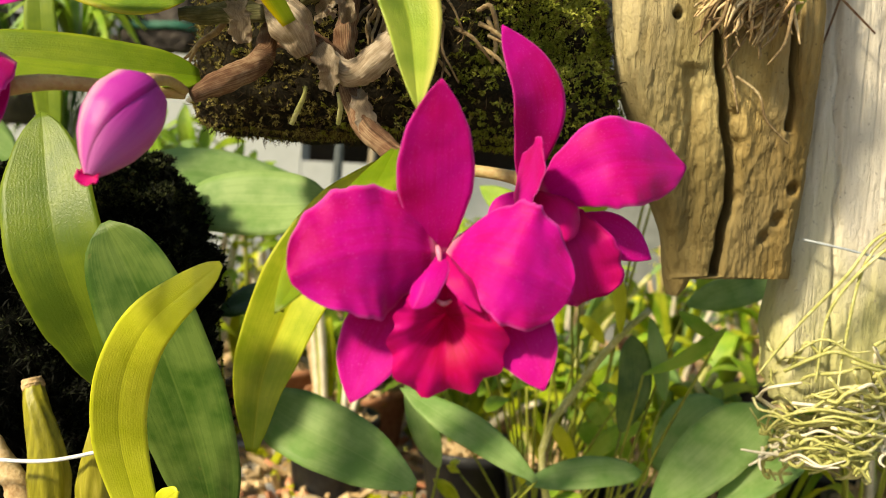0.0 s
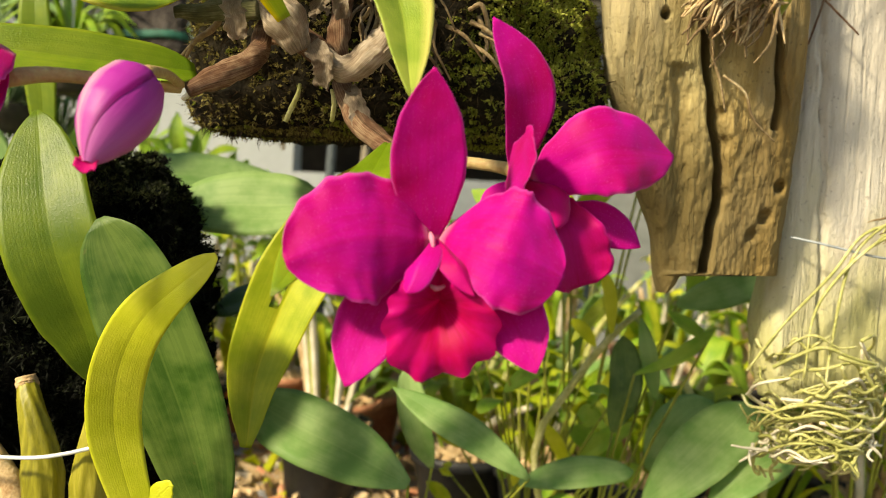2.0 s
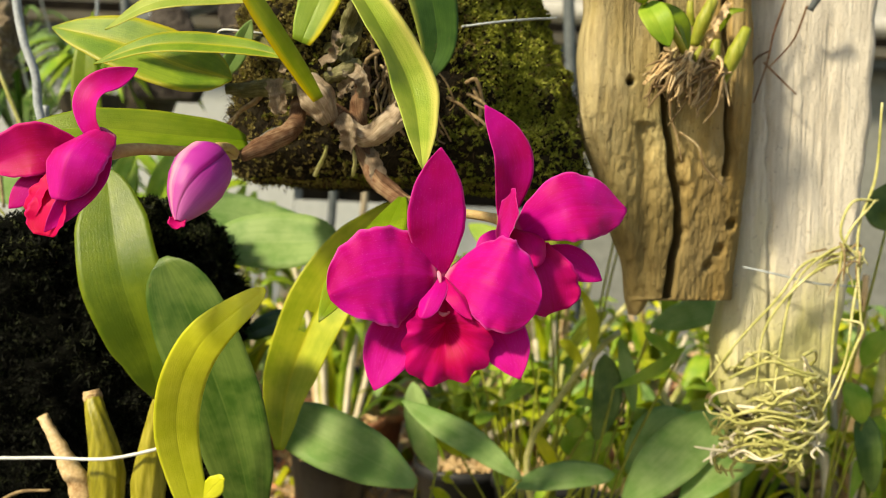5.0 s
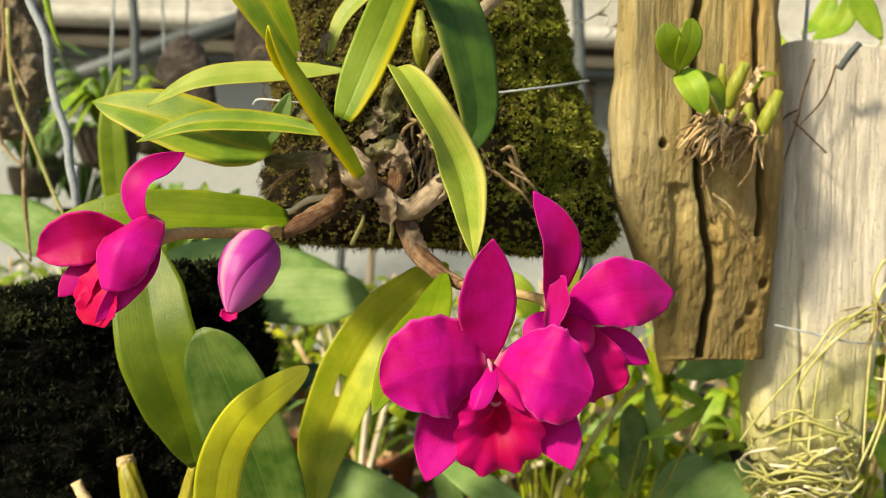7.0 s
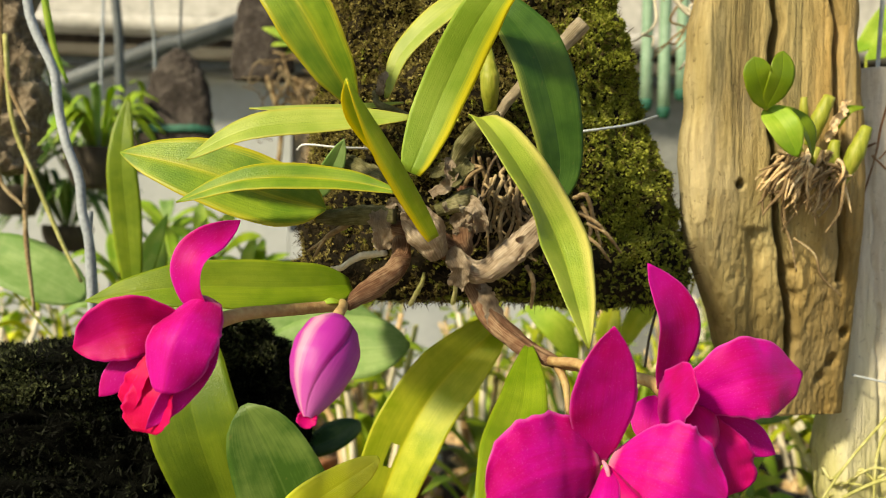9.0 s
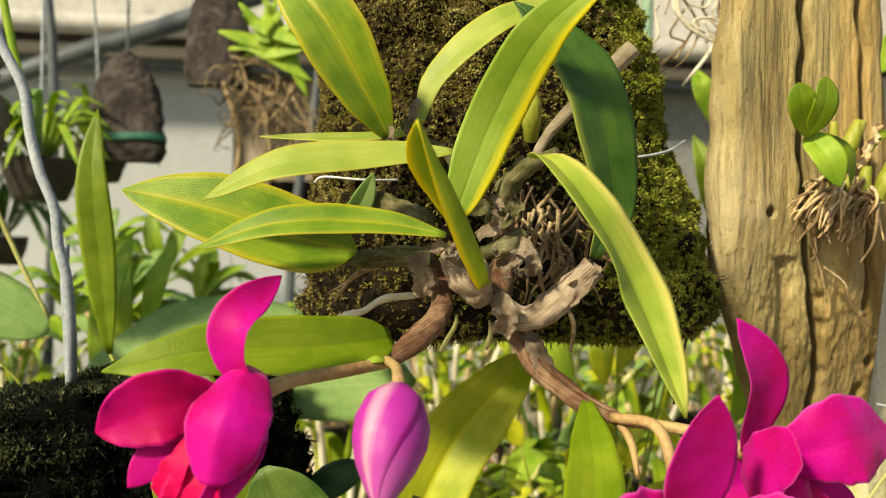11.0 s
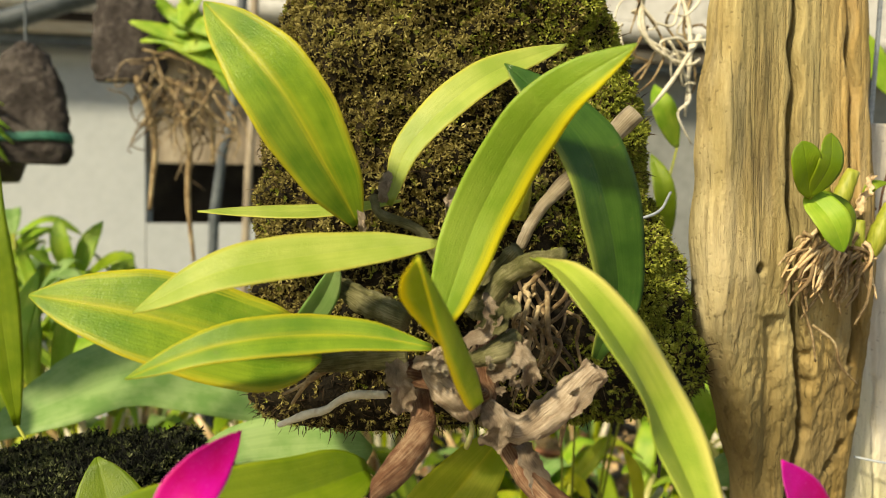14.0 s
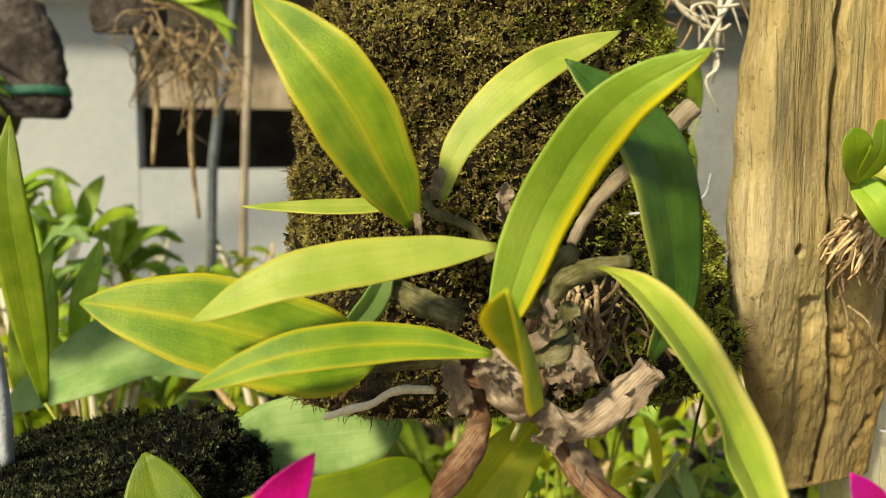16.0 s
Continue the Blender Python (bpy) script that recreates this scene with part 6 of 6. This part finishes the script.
for at, n, size, seed in (((-36.3, 104.0, 142.9), 16, 8, 3), ((-29.8, 122.0, 141.7), 16, 8, 4), ((-42.0, 98.0, 142.3), 14, 7, 5), ((-20.9, 114.0, 136.7), 14, 7, 6), ((-31.4, 96.0, 135.2), 14, 7, 7), ((-45.2, 128.0, 149.8), 16, 9, 8)):
    whorled(at, n, size, seed, (LEAF_F, LEAF_F, LEAF_L, LEAF_B))
leafy_pot(-1, 50, CLAY, "soft green orchid in a shallow weathered clay pot", [
    ([(-0.7, 42.0, 125.2), (-4.2, 43.0, 126.6), (-7.2, 44.0, 127.6), (-10.1, 46.0, 128.5)], 4.0, (-0.3, -0.7, 0.7), OVAL_FORM, LEAF_B),
    ([(5.8, 43.0, 125.5), (2.9, 44.0, 127.3), (0.4, 45.0, 128.4), (-1.9, 46.0, 129.5)], 2.0, (-0.3, -0.7, 0.7), LEAF_FORM, LEAF_B),
    ([(0.6, 50.0, 123.7), (-0.5, 50.0, 126.4), (-1.3, 51.0, 129.9)], 2.0, UPF, OVAL_FORM, LEAF_B),
    ([(6.1, 50.0, 123.0), (9.7, 49.0, 124.1), (13.3, 50.0, 124.1)], 2.4, FLAT, OVAL_FORM, LEAF_B)])
caned = leafy_pot(11, 54, CLAY, "grey-green broad-leaved orchid in a shallow weathered clay pot", [
    ([(13.5, 48.0, 122.7), (15.8, 47.0, 125.5), (18.8, 48.0, 128.0), (19.9, 49.0, 129.0)], 4.0, (-0.3, -0.7, 0.7), OVAL_FORM, LEAF_B),
    ([(15.3, 54.0, 123.0), (17.4, 54.0, 126.1), (19.8, 55.0, 127.7)], 3.6, (-0.2, -0.8, 0.6), OVAL_FORM, LEAF_B),
    ([(12.3, 52.0, 126.0), (13.0, 52.0, 129.0), (12.9, 53.0, 132.2)], 2.2, UPF, OVAL_FORM, LEAF_G),
    ([(16.0, 52.0, 134.5), (19.0, 52.0, 135.5), (21.9, 53.0, 136.5)], 2.4, (0, -0.9, 0.5), OVAL_FORM, LEAF_B),
    ([(15.0, 52.0, 128.2), (14.5, 52.0, 130.7), (14.0, 53.0, 133.5)], 1.2, UPF, LEAF_FORM, LEAF_B),
    ([(13.0, 50.0, 130.2), (15.4, 49.0, 131.6), (18.0, 50.0, 133.4)], 1.1, (0, -0.6, 0.8), LEAF_FORM, LEAF_F),
    ([(17.6, 50.0, 132.8), (16.4, 50.0, 133.3), (15.2, 51.0, 134.2)], 1.1, (0, -0.8, 0.6), LEAF_FORM, LEAF_F),
    ([(16.8, 46.0, 123.5), (19.0, 46.0, 125.5), (21.9, 47.0, 126.8)], 3.0, FLAT, OVAL_FORM, LEAF_B)])
leafy_pot(30, 56, BLACKPOT, "tall fresh green strap-leaved plant in a black pot", [
    ([(29.8, 48.0, 128.8), (29.3, 48.0, 130.4), (29.4, 49.0, 131.4)], 2.0, (0, -1, 0.3), OVAL_FORM, LEAF_F),
    ([(30.7, 48.0, 124.1), (30.2, 48.0, 127.2), (30.3, 49.0, 129.4)], 2.0, (0, -1, 0.3), OVAL_FORM, LEAF_G),
    ([(25.7, 55.0, 160.9), (27.2, 55.0, 162.2), (28.0, 55.0, 164.5)], 1.6, UPF, LEAF_FORM, LEAF_F), ([(26.1, 54.0, 160.2), (28.2, 54.0, 161.6), (28.6, 54.0, 163.7)], 1.8, UPF, LEAF_FORM, LEAF_F),
    ([(30.2, 52.0, 159.8), (28.9, 52.0, 161.8), (27.5, 52.0, 164.3)], 1.8, UPF, LEAF_FORM, LEAF_F), ([(23.2, 52.0, 154.9), (22.9, 52.0, 157.8), (23.1, 53.0, 160.2)], 1.4, UPF, LEAF_FORM, LEAF_F),
    ([(23.2, 52.0, 150.8), (23.3, 52.0, 153.3), (23.1, 53.0, 156.4)], 1.4, UPF, LEAF_FORM, LEAF_F), ([(31.9, 50.0, 142.2), (31.2, 50.0, 143.4), (31.8, 50.0, 145.5)], 1.8, UPF, LEAF_FORM, LEAF_G),
    ([(31.8, 52.0, 132.2), (32.7, 52.0, 133.9), (34.2, 52.0, 134.8)], 1.8, FLAT, LEAF_FORM, LEAF_F)])
leafy_pot(12, 66, BLACKPOT, "green strap-leaved plant in a black pot between the mounts", [
    ([(17.5, 58.0, 156.7), (15.9, 57.0, 159.3), (15.7, 58.0, 161.1)], 1.8, UPF, LEAF_FORM, LEAF_F), ([(16.9, 58.0, 150.1), (16.5, 58.0, 153.8), (16.0, 59.0, 156.3)], 1.6, UPF, LEAF_FORM, LEAF_L),
    ([(9.9, 58.0, 138.4), (11.1, 58.0, 141.0), (13.6, 59.0, 143.2)], 1.8, UPF, LEAF_FORM, LEAF_H), ([(6.5, 58.0, 137.5), (4.9, 58.0, 140.0), (2.6, 59.0, 141.6)], 2.2, UPF, LEAF_FORM, LEAF_F),
    ([(9.6, 60.0, 137.3), (9.3, 60.0, 139.5), (10.1, 61.0, 142.1)], 2.0, UPF, LEAF_FORM, LEAF_H), ([(18.0, 56.0, 135.0), (18.8, 56.0, 138.1), (17.6, 57.0, 140.4)], 1.8, UPF, LEAF_FORM, LEAF_F)])
r6 = random.Random(61)
clump = []
for k in range(30):
    p = V(r6.uniform(1, 15), r6.uniform(56, 66), r6.uniform(117, 133))
    d = V(r6.uniform(-1, 1), r6.uniform(-0.8, 0.3), r6.uniform(-0.2, 0.9)) * r6.uniform(1.4, 2.6)
    clump.append(([p, p + d + V(0, 0, 0.3), p + d * 2.0], r6.uniform(0.9, 1.8), (-0.4, -0.8, 0.5), r6.choice((LEAF_FORM, OVAL_FORM)), r6.choice((LEAF_H, LEAF_F, LEAF_F, LEAF_Y))))
leafy_pot(8, 62, CLAY, "bright yellow-green small-leaved plant in a weathered clay pot", clump)
part("cane", tube([(11, 54, 111.2), (7.3, 52.0, 123.7), (9.4, 52.0, 128.8), (11.9, 52.0, 132.3), (13.9, 53.0, 133.9)], [0.28, 0.26, 0.26, 0.22], 16, 8), ROOT_G, caned)
part("leaf", blade([(11.9, 52.0, 132.3), (11.6, 52.0, 135.2), (10.7, 52.0, 137.0)], 0.9, (0, -1, 0.2), seed=3), LEAF_Y, caned, "yellowed leaf")


def potted(seed, pot_m, leaf_ms, n, height, spread, width, label, canes=0):
    """A potted plant of spreading leaves, or of canes with small leaves, standing at the origin."""
    t = thing("potted_plant", (0, 0, 0), label, "potted plant", "potted plants on the bench")
    rnd = random.Random(seed)
    part("pot", pot_shape(), pot_m, t)
    part("bark", bark_top(0, 0, 0, seed), TAN, t, "pale chips of potting bark")
    for i in range(canes):
        a = rnd.uniform(0, 6.28)
        d = V(math.cos(a), math.sin(a), 0)
        h = height * rnd.uniform(0.7, 1.25)
        p0 = d * rnd.uniform(0.5, 2.5) + V(0, 0, 7.5)
        p1 = p0 + d * spread * 0.3 + V(0, 0, h * 0.6)
        p2 = p0 + d * spread * rnd.uniform(0.5, 1.0) + V(0, 0, h)
        part("cane", tube([p0, p1, p2], [0.35, 0.45, 0.3], 10, 7), rnd.choice([ROOT_G, TAN, ROOT_W, ROOT_W]), t)
        for k in range(rnd.randrange(2, 6)):
            q = p1 + (p2 - p1) * (k / 4)
            b = rnd.uniform(0, 6.28)
            e = V(math.cos(b), math.sin(b), 0)
            part("leaf", blade([q, q + e * 2.0 + V(0, 0, 1.2), q + e * 4.2 + V(0, 0, rnd.uniform(-0.5, 1.5))], rnd.uniform(1.2, 2.0), V(0, -0.5, 1), LEAF_FORM, fold=0.2, seed=k, nu=4, nv=9), rnd.choice(leaf_ms), t)
    for i in range(n):
        a = 6.28 * i / n + rnd.uniform(-0.5, 0.5)
        h, s = height * rnd.uniform(0.5, 1.1), spread * rnd.uniform(0.5, 1.1)
        d = V(math.cos(a), math.sin(a), 0)
        x0 = d * rnd.uniform(0.3, 2.5) + V(0, 0, 7.8)
        pts = [x0, x0 + d * s * 0.4 + V(0, 0, h * 0.6), x0 + d * s * 0.9 + V(0, 0, h * 0.9), x0 + d * s * 1.4 + V(0, 0, h * rnd.uniform(0.5, 0.95))]
        part("leaf", blade(pts, width * rnd.uniform(0.7, 1.2), -d * 0.6 + V(0, -0.2, 1), OVAL_FORM if width > 2.5 else LEAF_FORM, fold=0.2, seed=seed * 40 + i, nu=4, nv=12), rnd.choice(leaf_ms), t)
    return t


bench = thing("bench", (0, 120, 0), "grey slatted timber bench that carries the potted plants", "bench")
for i in range(14):
    part("slat", box(-190, 190, 40 + i * 11, 49 + i * 11, BENCH_Z - 2.5, BENCH_Z, 0.3), BENCH, bench)
for x in (-180, 0, 180):
    part("bearer", box(x - 3, x + 3, 40, 195, BENCH_Z - 9, BENCH_Z - 2.6, 0.3), BENCH, bench)
    for y in (46, 186):
        part("leg", box(x - 3.5, x + 3.5, y - 3.5, y + 3.5, 0, BENCH_Z - 9.1, 0.3), BENCH, bench)

kinds = [potted(1, TERRA, [LEAF_B, LEAF_F, LEAF_H], 7, 12, 9, 2.6, "green leafy orchid in a terracotta pot"),
         potted(2, BLACKPOT, [LEAF_F, LEAF_L, LEAF_H], 4, 19, 6, 1.6, "tall canes with fresh green leaves in a black pot", 7),
         potted(3, TERRA, [LEAF_B, LEAF_F, LEAF_L], 6, 11, 10, 3.4, "broad-leaved orchid in a terracotta pot"),
         potted(4, BLACKPOT, [LEAF_H, LEAF_F, LEAF_Y, LEAF_L], 3, 16, 7, 1.5, "straw-coloured canes with yellowing leaves in a black pot", 8),
         potted(5, BLACKPOT, [LEAF_F, LEAF_B, LEAF_H], 6, 16, 8, 2.0, "tall green orchid in a black pot", 3)]
kinds.append(potted(6, BLACKPOT, [LEAF_F, LEAF_H, LEAF_L], 12, 10, 8, 1.8, "bushy lime green plant in a black pot", 5))
for x, y, r in ((21, 74, 10), (42, 66, 80), (-42, 66, 300), (12, 76, 140), (27, 64, 220)):
    copy_thing(kinds[5], pose(x * 0.01, y * 0.01, BENCH_Z * 0.01, 0, 0, r))
kinds[5].matrix_basis = pose(4 * 0.01, 0.80, BENCH_Z * 0.01, 0, 0, 30)
rnd = random.Random(77)
used = set()
for row in range(11):
    for col in range(-8, 9):
        y = 67.5 + row * 11.2 + rnd.uniform(-2, 2)
        x = col * 11.3 * (1 + row * 0.08) + rnd.uniform(-2, 2) + 4
        k = rnd.choice((1, 3, 3, 1, 4)) if row == 0 else rnd.randrange(5)
        m = pose(x * 0.01, y * 0.01, BENCH_Z * 0.01, 0, 0, rnd.uniform(0, 360))
        if row < 2 and abs(x) < 34 and k in used or rnd.random() < 0.28 and k in used:
            continue
        if k not in used:
            y = max(y, 105)
            m = pose(x * 0.01, y * 0.01, BENCH_Z * 0.01, 0, 0, 40 * k)
            used.add(k)
            kinds[k].matrix_basis = m
        else:
            copy_thing(kinds[k], m)


def litter(count, low, high, material, label, seed):
    """Loose pieces strewn over the bench."""
    r = np.random.RandomState(seed)
    pl = np.stack([r.uniform(-70, 90, count), 58 + 135 * r.uniform(0, 1, count), np.full(count, BENCH_Z + 0.3)], 1)
    pl[:, 2] += 1.6 * np.clip([noise.noise(Vector((p[0] * 0.09, p[1] * 0.09, 3))) for p in pl], 0, 1) + r.uniform(0, 0.8, count)
    u = unit(r.normal(0, 1, (count, 3)) * (1, 1, 0.5)) * r.uniform(low, high, (count, 1))
    w = unit(np.cross(u, r.normal(0, 1, (count, 3)))) * r.uniform(0.3, 0.7, (count, 1)) * high * 0.6
    h = unit(np.cross(u, w)) * 0.2
    v = np.stack([pl - u - w - h, pl + u - w * 0.7 - h, pl + u * 0.8 + w - h, pl - u * 0.9 + w - h, pl - u - w + h, pl + u - w * 0.7 + h, pl + u * 0.8 + w + h, pl - u * 0.9 + w + h], 1).reshape(-1, 3)
    f = [tuple(8 * i + k for k in q) for i in range(count) for q in ((3, 2, 1, 0), (4, 5, 6, 7), (0, 1, 5, 4), (1, 2, 6, 5), (2, 3, 7, 6), (3, 0, 4, 7))]
    ob = part("litter", (v, f, np.zeros((len(v), 2))), material, kind="stuff", smooth=False)
    return tagged(ob, label, "litter", kind="stuff")


litter(3600, 0.5, 1.6, TAN, "pale brown bark chips strewn over the bench", 1)
litter(900, 0.5, 1.5, TERRA, "broken terracotta crumbs strewn over the bench", 2)
litter(900, 0.5, 1.4, SLATE, "grey gravel stones strewn over the bench", 3)
litter(500, 0.4, 1.2, ROOT_W, "whitish dry stalks and stones strewn over the bench", 4)
litter(900, 0.6, 2.0, LEAF_H, "fallen yellow-green leaves strewn over the bench", 5)


for x, low in ((24.6, 166.0), (27.0, 165.0), (29.4, 167.5)):
    rod = thing("hanging_tube", (x, 104, low), "pale green plastic tube hanging from the rear rail", "tube", "tubes on the rear rail")
    part("rod", tube([(x, 104, low), (x, 104, 185), (x, 104, 214.5)], [0.8, 0.8, 0.8], 8, 12), STAKE, rod)
    part("end_cap", tube([(x, 104, low - 0.6), (x, 104, low), (x, 104, low + 0.8)], [0.6, 0.9, 0.9], 6, 12), GREENNET, rod)


# ---- hanging mounts behind ----
def hanging(points, w, seed, tape=True, label="dark hanging tree-fern plaque on a hook"):
    top, foot = V(*points[0]), V(*points[1])
    t = thing("hanging_plaque", foot, label, "plant mount")
    h = top[2] - foot[2]
    x, y = foot[0], foot[1]
    part("plaque", lump([(foot[2], x, y, w * 0.85, w * 0.3), (foot[2] + h * 0.1, x, y, w, w * 0.34), (foot[2] + h * 0.6, x, y, w * 0.85, w * 0.32), (foot[2] + h * 0.9, x, y, w * 0.5, w * 0.28), (top[2], x, y, w * 0.2, w * 0.2)],
                        60, 2.6, w * 0.05, 0.2, 60, seed, 0.2), PLAQUE_D, t)
    part("hook", tube([(x, y, top[2] - 1), (x, y, top[2] + 8), (x, 104, 214.5)], [0.18, 0.14, 0.14], 8, 6), GREYPIPE, t)
    if tape:
        part("band", lump([(foot[2] + h * 0.18, x, y, w * 1.0, w * 0.40), (foot[2] + h * 0.25, x, y, w * 0.98, w * 0.40)], 32, 2.6, 0.3, 0.2, 4, seed), GREENNET, t, "green plastic band")
    return t


hanging([(-38.5, 105.0, 171.5), (-37.4, 105.0, 158.0)], 5.0, 3)
rt = hanging([(-25.2, 101.0, 181.3), (-25.8, 101.0, 167.0)], 4.2, 5, False, "dark hanging mount with pale trailing roots and leaves")
for pts in ([(-23.2, 100.0, 168.2), (-20.3, 100.0, 164.4), (-19.4, 100.0, 159.9), (-19.6, 100.0, 154.1), (-19.0, 100.0, 146.9)], [(-25.0, 100.0, 167.5), (-23.2, 101.0, 161.2), (-23.8, 101.0, 152.7)], [(-22.5, 100.0, 167.6), (-17.5, 100.0, 164.5), (-16.8, 100.0, 158.0)]):
    part("root", tube(pts, [0.36, 0.40, 0.34, 0.2], 24, 7, 0.1), ROOT, rt)
for k in range(46):
    p = V(rnd.uniform(-26.0, -16.0), rnd.uniform(97, 103), rnd.uniform(164, 170))
    pts = [p]
    for q in range(4):
        p = p + V(rnd.uniform(-2.4, 3.0), rnd.uniform(-0.8, 0.8), rnd.uniform(-3.6, 1.0))
        pts.append(p)
    part("root", tube(pts, [0.15, 0.12, 0.10, 0.06], 20, 6, 0.1, k), (ROOT, ROOT_D)[k % 2], rt)
for k in range(9):
    a = V(*(-24.8, 98.0, 172.8))
    part("leaf", blade([a + V(rnd.uniform(-1, 8), rnd.uniform(-2, 2), rnd.uniform(-6, 6)), a + V(rnd.uniform(2, 9), 0, rnd.uniform(-2, 4)), a + V(rnd.uniform(4, 12), rnd.uniform(-3, 0), rnd.uniform(-8, 3))], 2.0, (0, -1, 0.4), seed=k, nu=4, nv=12), LEAF_F, rt)


def hanging_plant(at, n, size, seed, mats=(LEAF_F, LEAF_F, LEAF_L, LEAF_B), label="bright green leafy plant hanging in a small dark basket"):
    t = thing("hanging_plant", at, label, "hanging plant", "hanging plants")
    rnd = random.Random(seed)
    p = V(*at)
    part("basket", lump([(p[2] - 5, p[0], p[1], 3.0, 3.0), (p[2] - 2, p[0], p[1], 4.2, 4.2), (p[2], p[0], p[1], 4.4, 4.4)], 24, 2.0, 0.2, 0.3, 12, seed), SHADOWY, t)
    part("hook", tube([p, p + V(0, 0, 12), (p[0], 104, 214.5)], [0.2, 0.2, 0.2], 8, 6), WIRE, t)
    for k in range(n):
        a = rnd.uniform(0, 6.28)
        d = V(math.cos(a), math.sin(a), 0)
        h = rnd.uniform(-0.4, 1.0)
        part("leaf", blade([p + d, p + d * size * 0.5 + V(0, 0, size * (0.5 + 0.3 * h)), p + d * size + V(0, 0, size * h * 0.7)], rnd.uniform(0.9, 1.7), V(0, -0.5, 1) - d * 0.3, LEAF_FORM, fold=0.2, seed=k, nu=4, nv=10), rnd.choice(mats), t)
    return t


hanging_plant((-47.1, 104.0, 157.9), 42, 9, 3)
hanging_plant((-44.7, 118.0, 161.5), 30, 9, 4)
for at, n, size, seed in (((-74.6, 140.0, 155.4), 46, 15, 11), ((-69.9, 150.0, 149.1), 40, 13, 12), ((-80.4, 146.0, 170.1), 36, 13, 13)):
    hanging_plant(at, n, size, seed, (LEAF_G, LEAF_G, LEAF_B, LEAF_D), "dark green bushy plant hanging in a small dark basket")


def left_mount():
    t = thing("hanging_plaque", (-33.0, 52.0, 151.0), "rough brown hanging mount with trailing green roots", "plant mount")
    foot, top = V(*(-33.4, 52.0, 150.3)), V(*(-34.3, 52.0, 169.1))
    part("plaque", lump([(foot[2], foot[0] - 2, 53, 3.2, 1.8), (foot[2] + 3, foot[0] - 2, 53, 4.2, 2.2), (top[2], foot[0] - 3, 53, 3.6, 2.0)], 90, 2.5, 0.6, 0.4, 120, 8, 0.45), PLAQUE, t)
    part("hook", tube([(foot[0] - 3, 53, top[2] - 1), (foot[0] - 3, 50, top[2] + 15), (foot[0] - 3, 41.5, 210)], [0.15, 0.15, 0.15], 10, 7), WIRE, t)
    for i, pts in enumerate(([(-32.6, 49.0, 161.4), (-32.2, 49.0, 156.4), (-30.4, 49.0, 152.2)], [(-32.2, 49.0, 158.5), (-31.6, 49.0, 153.2), (-30.0, 49.0, 149.3), (-28.3, 49.0, 145.5), (-27.0, 49.0, 143.0)], [(-30.8, 49.5, 152.2), (-30.8, 49.5, 146.5), (-30.1, 49.5, 141.1)], [(-32.3, 49.0, 157.1), (-32.4, 49.0, 150.0), (-30.6, 49.0, 147.5)])):
        part("root", tube(pts, [0.16, 0.15, 0.16, 0.10], 22, 8, 0.08, i), ROOT_G if i == 1 else ROOT, t)
    part("root", tube([(-29.3, 47.0, 162.2), (-28.3, 47.0, 157.4), (-27.4, 47.0, 155.2)], [0.2, 0.24, 0.1], 12, 8), LEAF_F, t)
    return t


left_mount()
rs = thing("hanging_roots", (10.8, 50.0, 162.4), "pale branching aerial roots between the mounts", "aerial roots")
for i, pts in enumerate(([(10.8, 50.0, 166.6), (11.0, 50.0, 162.5), (13.6, 50.0, 160.9), (14.6, 50.0, 161.3)], [(11.7, 50.0, 167.4), (10.6, 50.0, 163.1), (12.7, 50.0, 161.5)], [(13.5, 51.0, 166.4), (14.5, 51.0, 162.9), (14.2, 51.0, 157.9)], [(14.6, 50.0, 162.7), (12.9, 50.0, 160.1), (11.2, 50.0, 158.0)])):
    part("root", tube(pts, [0.17, 0.15, 0.13, 0.08], 18, 7, 0.06, i), ROOT_W, rs)
for i in range(22):
    p = V(rnd.uniform(9.5, 15.5), rnd.uniform(49, 53), rnd.uniform(161, 168))
    pts = [p]
    for q in range(4):
        p = p + V(rnd.uniform(-1.5, 1.5), rnd.uniform(-0.4, 0.4), rnd.uniform(-2.2, 0.4))
        pts.append(p)
    part("root", tube(pts, [0.10, 0.09, 0.08, 0.04], 18, 6, 0.06, i), ROOT_W if i % 3 else ROOT, rs)
top_r = (10.8, 50.0, 166.6)
part("hook", tube([top_r, (top_r[0], 47, top_r[2] + 12), (top_r[0], 41.5, 210)], [0.12, 0.12, 0.12], 10, 7), WIRE, rs)
